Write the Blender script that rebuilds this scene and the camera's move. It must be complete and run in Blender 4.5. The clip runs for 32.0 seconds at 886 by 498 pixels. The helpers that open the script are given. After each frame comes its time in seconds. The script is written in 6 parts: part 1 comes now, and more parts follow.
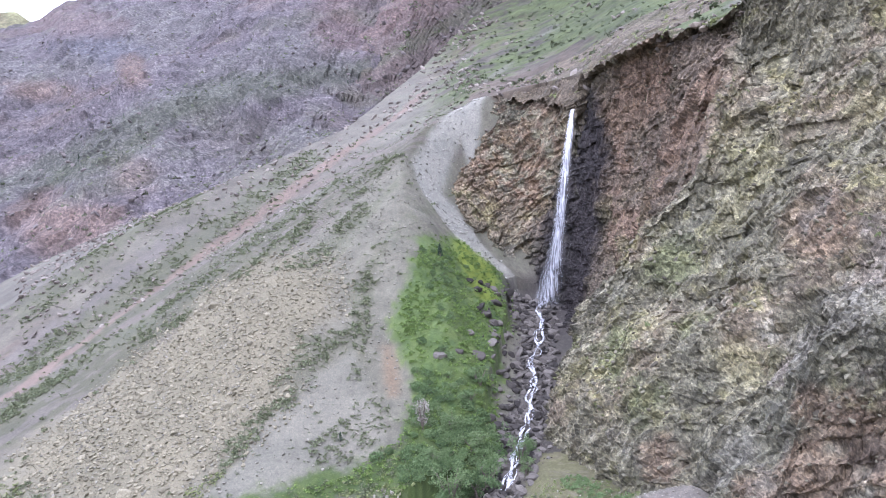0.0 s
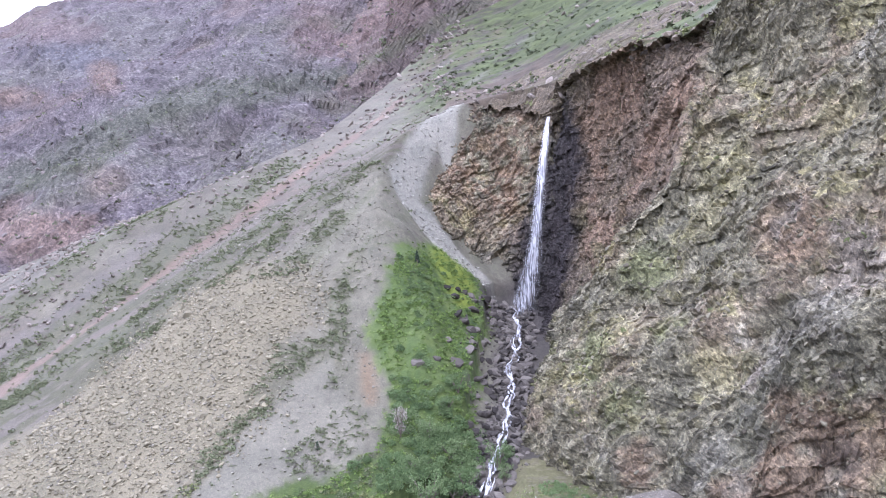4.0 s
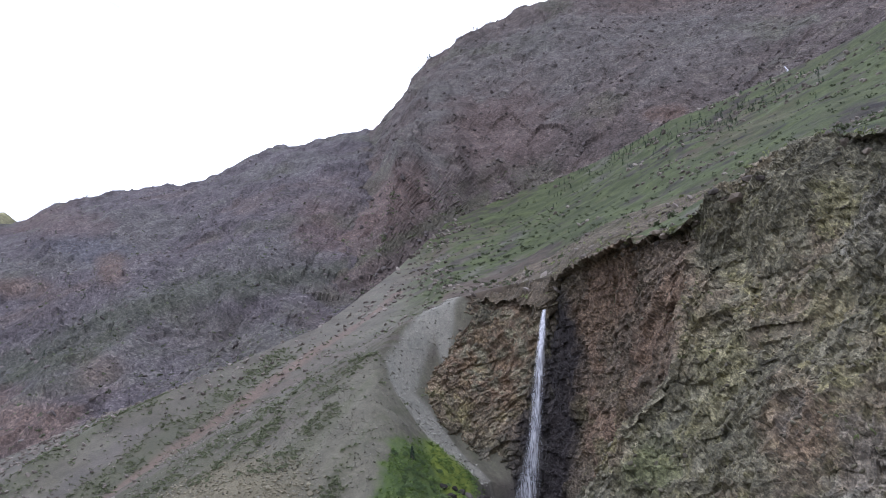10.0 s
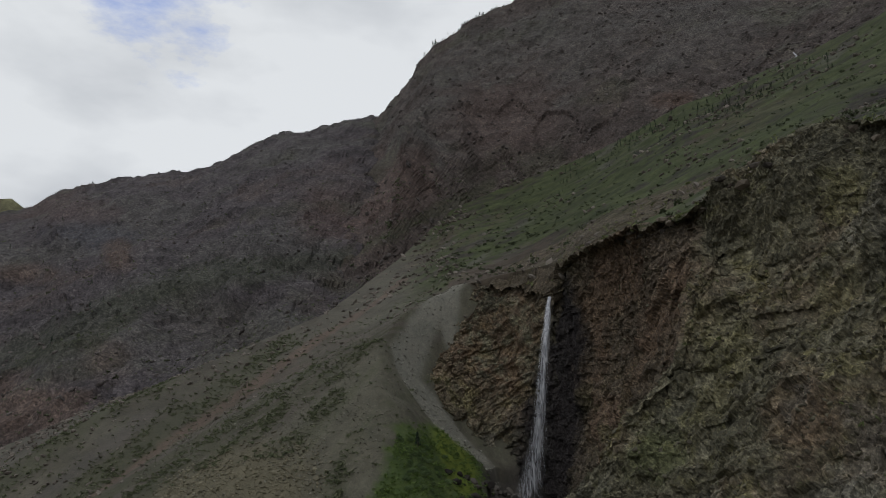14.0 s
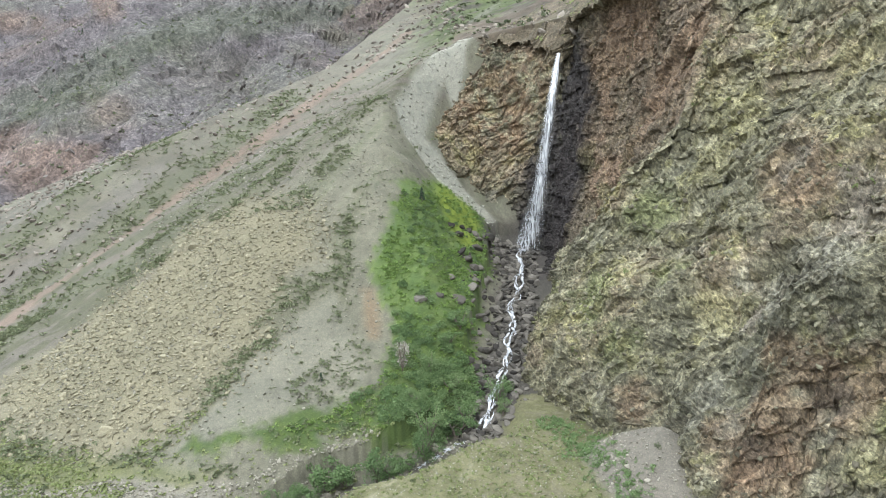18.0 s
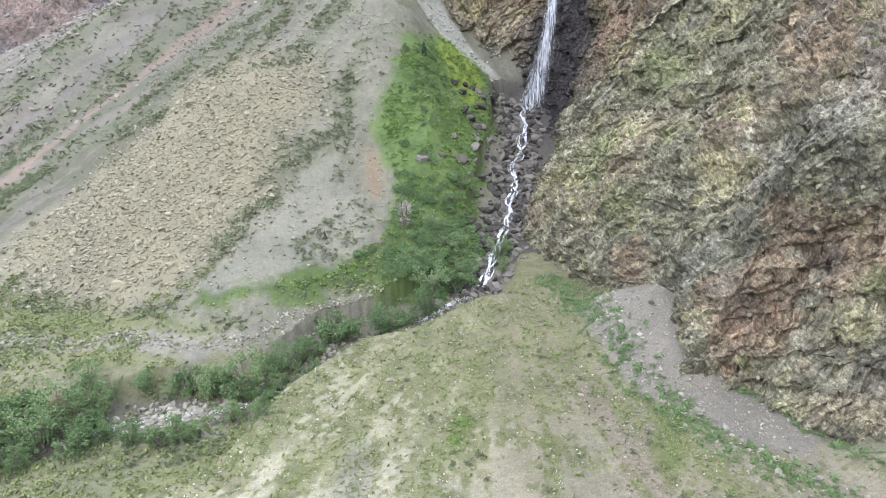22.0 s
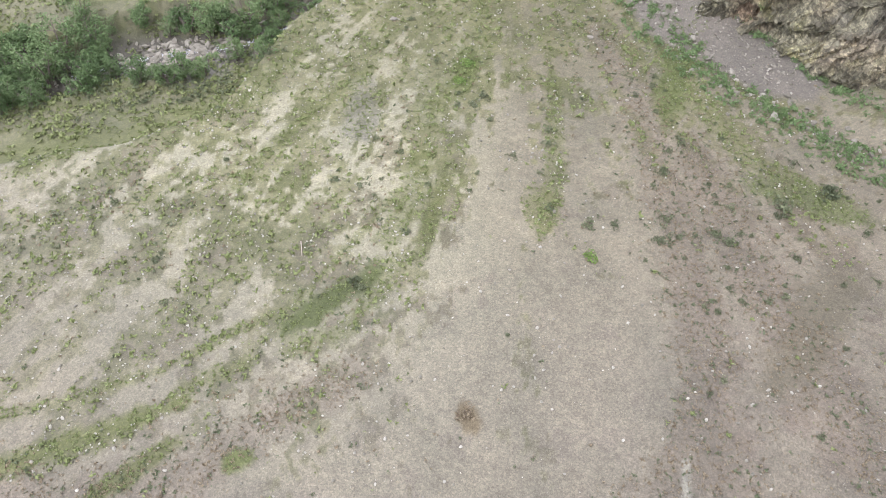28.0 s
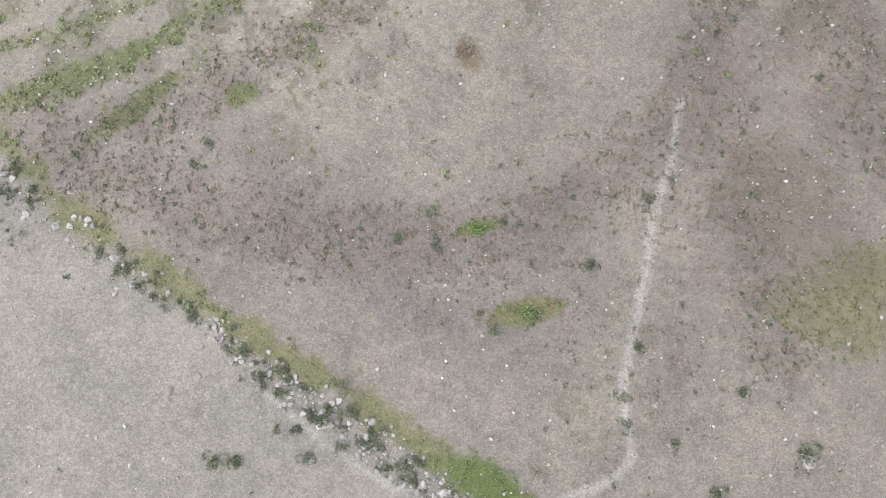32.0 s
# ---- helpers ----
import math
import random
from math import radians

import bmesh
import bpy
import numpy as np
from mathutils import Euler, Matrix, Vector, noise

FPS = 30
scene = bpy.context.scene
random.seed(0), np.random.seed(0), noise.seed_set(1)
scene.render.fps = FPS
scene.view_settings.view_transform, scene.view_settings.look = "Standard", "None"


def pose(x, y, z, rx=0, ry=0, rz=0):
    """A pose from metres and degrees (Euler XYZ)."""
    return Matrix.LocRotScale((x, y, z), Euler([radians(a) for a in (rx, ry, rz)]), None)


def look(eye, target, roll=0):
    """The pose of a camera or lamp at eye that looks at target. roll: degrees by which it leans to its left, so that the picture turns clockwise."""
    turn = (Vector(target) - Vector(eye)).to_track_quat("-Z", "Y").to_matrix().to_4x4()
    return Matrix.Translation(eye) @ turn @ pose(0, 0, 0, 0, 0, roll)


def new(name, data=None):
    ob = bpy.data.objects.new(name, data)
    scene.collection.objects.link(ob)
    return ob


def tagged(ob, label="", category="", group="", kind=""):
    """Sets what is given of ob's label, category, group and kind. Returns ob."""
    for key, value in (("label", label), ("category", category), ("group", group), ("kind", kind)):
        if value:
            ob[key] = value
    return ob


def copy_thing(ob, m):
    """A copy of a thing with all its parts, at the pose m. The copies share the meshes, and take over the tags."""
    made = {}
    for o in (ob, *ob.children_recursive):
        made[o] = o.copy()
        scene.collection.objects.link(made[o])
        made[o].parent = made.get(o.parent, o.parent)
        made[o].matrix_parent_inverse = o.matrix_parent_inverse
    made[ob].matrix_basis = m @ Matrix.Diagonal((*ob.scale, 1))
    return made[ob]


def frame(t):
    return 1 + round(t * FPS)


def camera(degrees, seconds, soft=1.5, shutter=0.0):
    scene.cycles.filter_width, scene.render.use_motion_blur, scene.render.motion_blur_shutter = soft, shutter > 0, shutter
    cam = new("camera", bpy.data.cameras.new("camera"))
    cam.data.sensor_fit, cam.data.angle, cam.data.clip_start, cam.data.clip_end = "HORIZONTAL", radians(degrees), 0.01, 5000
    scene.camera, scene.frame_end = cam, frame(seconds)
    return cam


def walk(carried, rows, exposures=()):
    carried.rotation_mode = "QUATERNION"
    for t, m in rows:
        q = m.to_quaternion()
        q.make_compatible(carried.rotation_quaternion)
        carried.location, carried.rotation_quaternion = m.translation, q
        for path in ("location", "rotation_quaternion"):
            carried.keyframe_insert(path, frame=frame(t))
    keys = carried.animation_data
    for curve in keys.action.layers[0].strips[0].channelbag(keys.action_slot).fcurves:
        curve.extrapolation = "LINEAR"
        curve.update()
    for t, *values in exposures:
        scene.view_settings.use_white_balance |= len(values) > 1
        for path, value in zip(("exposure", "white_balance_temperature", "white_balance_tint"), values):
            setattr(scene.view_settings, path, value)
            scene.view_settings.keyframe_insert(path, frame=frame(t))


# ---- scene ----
cam = camera(64.8, 32.0, soft=0.65)
EYE = (0.0, 0.0, 40.0)

# seconds, heading to the left, tilt upward, lean to the left (degrees): the camera hovers and turns
ROWS = ((0, 2.26, -5.24, -1.41), (0.5, 1.97, -5.25, -1.43), (1, 1.68, -5.24, -1.44), (1.5, 1.41, -5.20, -1.48),
        (2, 1.18, -5.19, -1.48), (2.5, 0.95, -5.16, -1.54), (4.5, 0.22, -4.10, -1.46), (5, 0.10, -3.00, -1.46),
        (5.5, -0.00, -1.79, -1.44), (6, -0.10, -0.74, -1.37), (6.5, -0.16, 0.15, -1.37), (7, -0.22, 1.06, -1.36),
        (7.5, -0.25, 2.07, -1.34), (8, -0.24, 3.10, -1.31), (8.5, -0.22, 4.11, -1.29), (9, -0.25, 8.09, -1.30),
        (9.5, -0.26, 10.75, -1.22), (10, -0.24, 10.92, -1.19), (10.5, -0.25, 12.78, -1.20), (11, -0.24, 14.67, -1.24),
        (11.5, -0.22, 16.45, -1.25), (12, -0.16, 17.76, -1.22), (12.5, -0.09, 17.77, -1.22), (13, 0.00, 16.31, -1.10),
        (13.5, 0.11, 13.23, -1.02), (14, 0.23, 9.85, -1.02), (14.5, 0.38, 5.77, -0.95), (16.5, 0.70, -1.55, -0.60),
        (17, 0.80, -4.24, -0.41), (17.5, 0.87, -7.04, -0.22), (18, 0.81, -9.83, -0.33), (18.5, 0.69, -12.56, -0.24),
        (19, 0.73, -15.31, -0.19), (19.5, 0.77, -17.35, -0.17), (20, 0.80, -17.33, -0.15), (20.5, 0.87, -17.81, -0.09),
        (21, 0.91, -18.93, -0.09), (21.5, 0.97, -20.10, -0.05), (22, 1.02, -21.30, -0.03), (22.5, 1.04, -23.02, 0.03),
        (23, 1.10, -24.82, 0.07), (23.5, 1.13, -26.62, 0.05), (24, 1.22, -28.58, 0.06), (24.5, 1.29, -30.56, 0.18),
        (26.5, 1.43, -40.91, 0.34), (27, 1.44, -43.97, 0.39), (27.5, 1.43, -47.04, 0.41), (28, 1.41, -50.13, 0.49),
        (28.5, 1.42, -53.22, 0.61), (29, 1.39, -56.32, 0.77), (29.5, 1.34, -59.44, 0.82), (30, 1.26, -63.00, 1.06),
        (30.5, 1.01, -66.73, 1.33), (31, 0.77, -70.54, 1.55), (31.5, 0.31, -74.86, 2.01), (32, -0.45, -79.28, 2.75))
EXPOSURES = ((0, 0.03, 5360, 24), (5, 0.04, 5380, 26), (8, -0.22, 5340, 25), (9, -0.53, 5340, 24), (10, -1.16, 5510, 19), (11, -2.05, 6060, 18), (12, -2.58, 6260, 14), (13.3, -3.08, 6160, 9), (14.5, -2.35, 6260, 8), (16.5, -0.68, 6210, 3), (17.5, -0.29, 6060, 3), (19, 0.07, 5910, 5), (23, 0.01, 5670, 12), (25, 0.0, 5770, 13), (28, -0.23, 5970, 16), (32, -0.44, 5820, 19))
walk(cam, [(t, pose(*EYE, 90 + tilt, 0, head) @ pose(0, 0, 0, 0, 0, lean)) for t, head, tilt, lean in ROWS], EXPOSURES)

# ---- light: a bright, broken overcast sky and a soft high sun ----
world = bpy.data.worlds.new("sky")
scene.world = world
world.use_nodes = True
wn, wl = world.node_tree.nodes, world.node_tree.links
wn.clear()
SUN_EL, SUN_AZ = 50.0, 192.0
sky = wn.new("ShaderNodeTexSky")
sky.sky_type, sky.sun_disc = "NISHITA", False
sky.sun_elevation, sky.sun_rotation = radians(SUN_EL), radians(SUN_AZ)
wco = wn.new("ShaderNodeTexCoord")
wmap = wn.new("ShaderNodeMapping")
wmap.inputs["Scale"].default_value = (1.0, 1.0, 2.2)
wl.new(wco.outputs["Generated"], wmap.inputs["Vector"])
wnoise = wn.new("ShaderNodeTexNoise")
wnoise.inputs["Scale"].default_value, wnoise.inputs["Detail"].default_value = 2.6, 7.0
wnoise.inputs["Roughness"].default_value = 0.62
wl.new(wmap.outputs[0], wnoise.inputs["Vector"])
wramp = wn.new("ShaderNodeValToRGB")
wramp.color_ramp.elements[0].position, wramp.color_ramp.elements[0].color = 0.33, (0.1, 0.1, 0.1, 1)
wramp.color_ramp.elements[1].position, wramp.color_ramp.elements[1].color = 0.5, (1, 1, 1, 1)
gap = wn.new("ShaderNodeVectorMath")
gap.operation = "DOT_PRODUCT"
gap.inputs[1].default_value = (-0.362, 0.812, 0.458)
wl.new(wco.outputs["Generated"], gap.inputs[0])
gapr = wn.new("ShaderNodeMapRange")
gapr.inputs[1].default_value, gapr.inputs[2].default_value, gapr.inputs[3].default_value, gapr.inputs[4].default_value = 0.9875, 0.9992, 0.22, -0.13
wl.new(gap.outputs["Value"], gapr.inputs[0])
gsum = wn.new("ShaderNodeMath")
wl.new(wnoise.outputs[0], gsum.inputs[0])
wl.new(gapr.outputs[0], gsum.inputs[1])
wl.new(gsum.outputs[0], wramp.inputs[0])
wshade = wn.new("ShaderNodeTexNoise")
wshade.inputs["Scale"].default_value, wshade.inputs["Detail"].default_value = 3.5, 5.0
wl.new(wmap.outputs[0], wshade.inputs["Vector"])
wgrey = wn.new("ShaderNodeValToRGB")
wgrey.color_ramp.elements[0].position, wgrey.color_ramp.elements[0].color = 0.28, (19.5, 19.8, 20.6, 1)
wgrey.color_ramp.elements[1].position, wgrey.color_ramp.elements[1].color = 0.54, (28.5, 28.5, 28.6, 1)
wl.new(wshade.outputs[0], wgrey.inputs[0])
wmix = wn.new("ShaderNodeMix")
wmix.data_type = "RGBA"
wl.new(wramp.outputs[0], wmix.inputs[0])
thin = wn.new("ShaderNodeVectorMath")
thin.operation = "MULTIPLY"
thin.inputs[1].default_value = (4.6, 6.4, 10.5)
wl.new(sky.outputs[0], thin.inputs[0])
wl.new(thin.outputs[0], wmix.inputs[6])
aim = wn.new("ShaderNodeVectorMath")
aim.operation = "DOT_PRODUCT"
aim.inputs[1].default_value = (-0.2, 0.98, 0.0)
wl.new(wco.outputs["Generated"], aim.inputs[0])
glare = wn.new("ShaderNodeMapRange")
glare.inputs[1].default_value, glare.inputs[2].default_value, glare.inputs[3].default_value, glare.inputs[4].default_value = -1.0, 1.0, 0.7, 1.5
wl.new(aim.outputs["Value"], glare.inputs[0])
bright = wn.new("ShaderNodeVectorMath")
bright.operation = "SCALE"
wl.new(wgrey.outputs[0], bright.inputs[0])
wl.new(glare.outputs[0], bright.inputs["Scale"])
wl.new(bright.outputs[0], wmix.inputs[7])
wbg = wn.new("ShaderNodeBackground")
wbg.inputs[1].default_value = 0.125
wl.new(wmix.outputs[2], wbg.inputs[0])
wout = wn.new("ShaderNodeOutputWorld")
wl.new(wbg.outputs[0], wout.inputs[0])

sun = new("sun", bpy.data.lights.new("sun", "SUN"))
sun.data.energy, sun.data.angle, sun.data.color = 2.6, radians(10), (1.0, 0.96, 0.9)
sun_dir = Vector((math.sin(radians(SUN_AZ)) * math.cos(radians(SUN_EL)), math.cos(radians(SUN_AZ)) * math.cos(radians(SUN_EL)), math.sin(radians(SUN_EL))))
sun.matrix_world = look(sun_dir * 400, (0, 0, 0))

# ---- noise on arrays of points ----
def scramble(ix, iy, iz, seed):
    h = (ix.astype(np.int64) * 374761393 + iy.astype(np.int64) * 668265263 + iz.astype(np.int64) * 2147483647 + seed * 974634777) & 0xFFFFFFFF
    h = ((h ^ (h >> 13)) * 1274126177) & 0xFFFFFFFF
    h = ((h ^ (h >> 16)) * 2246822519) & 0xFFFFFFFF
    return ((h ^ (h >> 15)) & 0xFFFFFF).astype(np.float32) / 0xFFFFFF


def smooth_noise(p, seed=0):
    """Value noise, 0 to 1, at points p (n, 3)."""
    i = np.floor(p)
    f = (p - i).astype(np.float32)
    f = f * f * f * (f * (f * 6 - 15) + 10)
    i = i.astype(np.int64)
    out = np.zeros(len(p), np.float32)
    for dx in (0, 1):
        wx = f[:, 0] if dx else 1 - f[:, 0]
        for dy in (0, 1):
            wy = f[:, 1] if dy else 1 - f[:, 1]
            for dz in (0, 1):
                wz = f[:, 2] if dz else 1 - f[:, 2]
                out += wx * wy * wz * scramble(i[:, 0] + dx, i[:, 1] + dy, i[:, 2] + dz, seed)
    return out


def fractal(p, octaves=4, seed=0, gain=0.5):
    """Sum of octaves, about -1 to 1."""
    total, amp, norm = np.zeros(len(p), np.float32), 1.0, 0.0
    for k in range(octaves):
        total += amp * (smooth_noise(p * 2.03 ** k + 17.3 * k, seed + k) - 0.5) * 2
        norm += amp
        amp *= gain
    return total / norm


def flat_noise(x, y, size, octaves=4, seed=0, gain=0.5):
    x, y = np.broadcast_arrays(x, y)
    p = np.stack([x.ravel() / size, y.ravel() / size, np.zeros(x.size)], -1)
    return fractal(p, octaves, seed, gain).reshape(x.shape)


def facets(p, seed=0, tilt=0.6):
    """Broken blocks: each cell of a random lattice gets its own height and its own tilt. Returns height and the cell's own random number."""
    base = np.floor(p).astype(np.int64)
    best = np.full(len(p), 1e9, np.float32)
    val, own = np.zeros(len(p), np.float32), np.zeros(len(p), np.float32)
    for dx in (-1, 0, 1):
        for dy in (-1, 0, 1):
            for dz in (-1, 0, 1):
                c = base + np.array((dx, dy, dz))
                off = np.stack([scramble(c[:, 0], c[:, 1], c[:, 2], seed + k) for k in (1, 2, 3)], -1)
                d = (p - c - off).astype(np.float32)
                dist = (d * d).sum(1)
                near = dist < best
                r = scramble(c[:, 0], c[:, 1], c[:, 2], seed + 4)
                g = np.stack([scramble(c[:, 0], c[:, 1], c[:, 2], seed + k) for k in (5, 6, 7)], -1) - 0.5
                v = (r - 0.5) * 2 + tilt * 2 * (d * g).sum(1)
                best = np.where(near, dist, best)
                val, own = np.where(near, v, val), np.where(near, r, own)
    return val, own


def step(a, b, x):
    t = np.clip((x - a) / (b - a), 0, 1)
    return t * t * (3 - 2 * t)


def blend_max(a, b, k):
    h = np.clip(0.5 + 0.5 * (a - b) / k, 0, 1)
    return b * (1 - h) + a * h + k * h * (1 - h)


def line_distance(x, y, pts):
    """Distance to a line of plan points, the height carried along it, and the signed side (positive to the left of its run)."""
    best, zz, side = np.full(np.shape(x), 1e9), np.zeros(np.shape(x)), np.zeros(np.shape(x))
    for (ax, ay, az), (bx, by, bz) in zip(pts[:-1], pts[1:]):
        ux, uy = bx - ax, by - ay
        t = np.clip(((x - ax) * ux + (y - ay) * uy) / (ux * ux + uy * uy), 0, 1)
        d = np.hypot(x - ax - t * ux, y - ay - t * uy)
        near = d < best
        best = np.where(near, d, best)
        zz = np.where(near, az + t * (bz - az), zz)
        side = np.where(near, ux * (y - ay) - uy * (x - ax), side)
    return best, zz, side


def inside(x, y, poly):
    """Signed distance to a closed plan outline, positive inside."""
    best, odd = np.full(np.shape(x), 1e9), np.zeros(np.shape(x), bool)
    for (ax, ay), (bx, by) in zip(poly, poly[1:] + poly[:1]):
        ux, uy = bx - ax, by - ay
        t = np.clip(((x - ax) * ux + (y - ay) * uy) / (ux * ux + uy * uy), 0, 1)
        best = np.minimum(best, np.hypot(x - ax - t * ux, y - ay - t * uy))
        cross = ((ay > y) != (by > y)) & (x < ax + (y - ay) / (by - ay + 1e-12) * ux)
        odd ^= cross
    return np.where(odd, best, -best)


# ---- the lie of the land ----
# the stream: foot of the fall, cascade, then away over the flood plain
CASCADE = [(13.6, 138.5, 16.5), (12.6, 128, 13.5), (10.5, 114, 9.8), (8.2, 100, 6.2), (5.2, 89, 3.4), (3.5, 84.5, 1.5)]
BROOK = CASCADE[-1:] + [(-0.5, 82, 0.3), (-7, 75.8, -1.2), (-13.5, 73, -1.9), (-19, 65.6, -2.2), (-23.4, 62, -2.4), (-31, 61, -2.6), (-40, 56, -2.9), (-70, 48, -3.4), (-140, 40, -4)]
BANK_X = (-160, -100, -60, -38, -29.2, -20.8, -16.8, -11, -3.7, 1.7, 5)
BANK_Y = (30, 34, 38, 40.6, 43.3, 48.2, 60, 69.3, 76.5, 83.5, 86)
SCREE_TOP = (2.0, 165.0, 58.0)
# the long hillside behind, by bearing: where it starts, where it ends under the mountain, and how high there
HEADING = (-60, -35, -26, -18, -10, -4, 0.5, 5.5, 9, 13, 19.4, 25, 30, 36, 60, 90)
NEAR_R = (190, 152, 152, 158, 164, 166, 160, 150, 140, 122, 107, 107, 105, 97, 80, 75)
NEAR_EL = (-14, -14, -10.6, -5.6, -0.4, 3.4, 6.2, 6.8, 7.6, 9.5, 11.3, 14.1, 15.8, 16.2, 15, 12)
FAR_R = (215, 180, 186, 196, 225, 300, 430, 480, 460, 440, 420, 420, 420, 400, 380, 360)
FAR_EL = (-11, -8.0, -2.6, 1.2, 4.6, 9.0, 13.0, 15.0, 16.0, 17.2, 19.9, 21.2, 22.5, 24.2, 22, 16)
# the cliff: pairs of foot and rim
CLIFF = (((-8, 152, 41), (3, 172, 61.5)), ((3, 146, 31), (12.5, 166, 62)), ((10.5, 142, 20), (18.5, 153, 59.5)), ((12.4, 141, 17.5), (19.6, 144, 57.5)), ((13.4, 140.6, 17), (20.4, 141.8, 54)),
         ((15, 139.8, 16.5), (21.8, 140.5, 62)), ((15.2, 127, 13.5), (27, 125, 64.6)), ((12.4, 109, 9), (31, 114, 64.8)), ((9.0, 95.5, 4.5), (36, 101, 64.4)), ((12.5, 83.5, 3), (45, 97, 69)),
         ((18.5, 71.5, 5), (52, 91, 72.5)), ((20.5, 58.6, 3), (55, 80, 71.5)), ((28, 54.2, 1.5), (60, 62, 68)), ((35.5, 47.6, 0), (66, 42, 63)),
         ((48, 25, -1), (75, 12, 58)), ((62, -40, -2), (88, -50, 48)), ((80, -120, -3), (105, -130, 42)))
RIM = [b for a, b in CLIFF]


def valley(x, y):
    """Fan, flood plain and side aprons, without the slopes."""
    d = np.hypot(x - 5, y - 86)
    fan = 3.6 - 0.056 * np.minimum(d, 140) + 0.35 * flat_noise(x, y, 14, 3, 5)
    side = (y - np.interp(x, BANK_X, BANK_Y)) * (0.9 - 0.3 * step(-30, -14, x))
    side = np.where(x > 5, -9, side)
    plain = -2.6 + 3.4 * step(8, 26, side) + 0.25 * flat_noise(x, y, 7, 3, 8)
    plain -= 0.8 * step(14, 17, side) * (1 - step(17, 22, side))
    z = fan + (np.minimum(plain, 60) - fan) * step(-0.5, 4.5, side + 0.9 * flat_noise(x, y, 9, 2, 11))
    d1 = np.hypot((x - 22.5), (y - 71) * 0.75)
    z = blend_max(z, 8.2 - 0.62 * d1, 0.6)
    d2 = np.hypot(x - 40, y - 49)
    return blend_max(z, 4.5 - 0.5 * d2, 0.6)


def hillside(x, y):
    r, a = np.hypot(x, y), np.degrees(np.arctan2(x, y))
    r0, r1 = np.interp(a, HEADING, NEAR_R), np.interp(a, HEADING, FAR_R)
    e0, e1 = np.interp(a, HEADING, NEAR_EL), np.interp(a, HEADING, FAR_EL)
    s = np.clip((r - r0) / (r1 - r0), 0, 1)
    z = 40 + np.clip(r, r0, r1) * np.tan(np.radians(e0 + (e1 - e0) * s ** 0.8))
    z -= 0.55 * np.maximum(r0 - r, 0)
    return z + (2.2 * flat_noise(x, y, 34, 6, 21, 0.6) + 3.0 * np.maximum(flat_noise(x + 0.5 * y, y * 0.5 - x, 40, 4, 22), 0)) * (1 + 1.6 * step(-3, -14, a)) * step(4, 60, r - r0) * step(0, 60, r1 - r + 20) * np.minimum((r1 - r0) / 200, 1)


def cone(x, y):
    """The scree: a broad half cone, long to the left."""
    d = np.hypot(np.where(x < 2, 0.85, 1.0) * (x - SCREE_TOP[0]), y - SCREE_TOP[1])
    d = d * (1 + 0.10 * step(-30, -10, x) * step(35, 78, d))
    toe = 0.657 * d - 0.22 * np.maximum(d - 76, 0)
    return SCREE_TOP[2] + 2.2 - np.minimum(toe, 90) + 0.7 * flat_noise(x * 1.6, y, 22, 3, 31)


def behind_rim(x, y):
    """Distance from the cliff's rim, positive on the upland side."""
    d, _, side = line_distance(np.asarray(x, float), np.asarray(y, float), RIM)
    return np.where(side > 0, d, -d)


def height(x, y):
    """Height of the bare ground at plan points."""
    x, y = np.asarray(x, float), np.asarray(y, float)
    v = valley(x, y)
    rim = behind_rim(x, y)
    a = np.degrees(np.arctan2(x, y))
    upland = hillside(x, y)
    ds, zs, side = line_distance(x, y, CASCADE)
    flank = zs + 0.62 * ds + 0.0135 * ds * ds + 0.12 * np.maximum(ds - 22, 0) ** 2
    left = (x < np.interp(y, [c[1] for c in CASCADE[::-1]], [c[0] for c in CASCADE[::-1]])) | (y > 138.5)
    slopes = -blend_max(-blend_max(cone(x, y), np.where(y > 100, upland, -20), 2.0), -np.where(left & (rim < 5.5), flank + 1.2 * flat_noise(x, y, 11, 3, 33) + 1.0 * flat_noise(x, y, 4, 3, 34), 1e3), 6.5)
    right = (rim < 5.5) & (~left | (x > 14)) & (y < 150) & (a > 0)
    slopes = np.where(~left & (y < 86), -20, slopes)
    slopes = np.where(right, np.where(ds < 25, zs - 1.0, -20), slopes)
    z = blend_max(v, slopes, 1.0)
    z = np.where(y < 60, v, z)
    steep = upland - 7.0 * np.maximum(6.0 - rim, 0)
    z = np.where((rim > -12) & (rim <= 6) & (a > 0) & (y < 150), np.maximum(z, np.where(rim > 1.5, steep, -20)), z)
    up = (rim > 6.0) & (x > 18)
    z = np.where(up, upland - 9 * np.exp(-((x - 20.5 - 0.3 * (y - 140)) / 5) ** 2) * step(118, 138, y) * step(158, 146, y), z)
    # bed of the brook
    dc, zc, _ = line_distance(x, y, CASCADE)
    bed = zc - 0.5 + 0.12 * np.maximum(dc - 1.5, 0) ** 2
    z = np.where((dc < 6) & (rim < 0), np.minimum(z, np.maximum(bed, zc - 0.5)), z)
    db, zb, _ = line_distance(x, y, BROOK)
    z = np.where(db < 5, np.minimum(z, zb - 0.25 + 0.10 * np.maximum(db - 1.0, 0) ** 2), z)
    return z

# ---- materials ----
def material(name, rough=0.9):
    m = bpy.data.materials.new(name)
    m.use_nodes = True
    b = m.node_tree.nodes["Principled BSDF"]
    b.inputs["Roughness"].default_value = rough
    b.inputs["Specular IOR Level"].default_value = 0.25
    return m, m.node_tree.nodes, m.node_tree.links, b


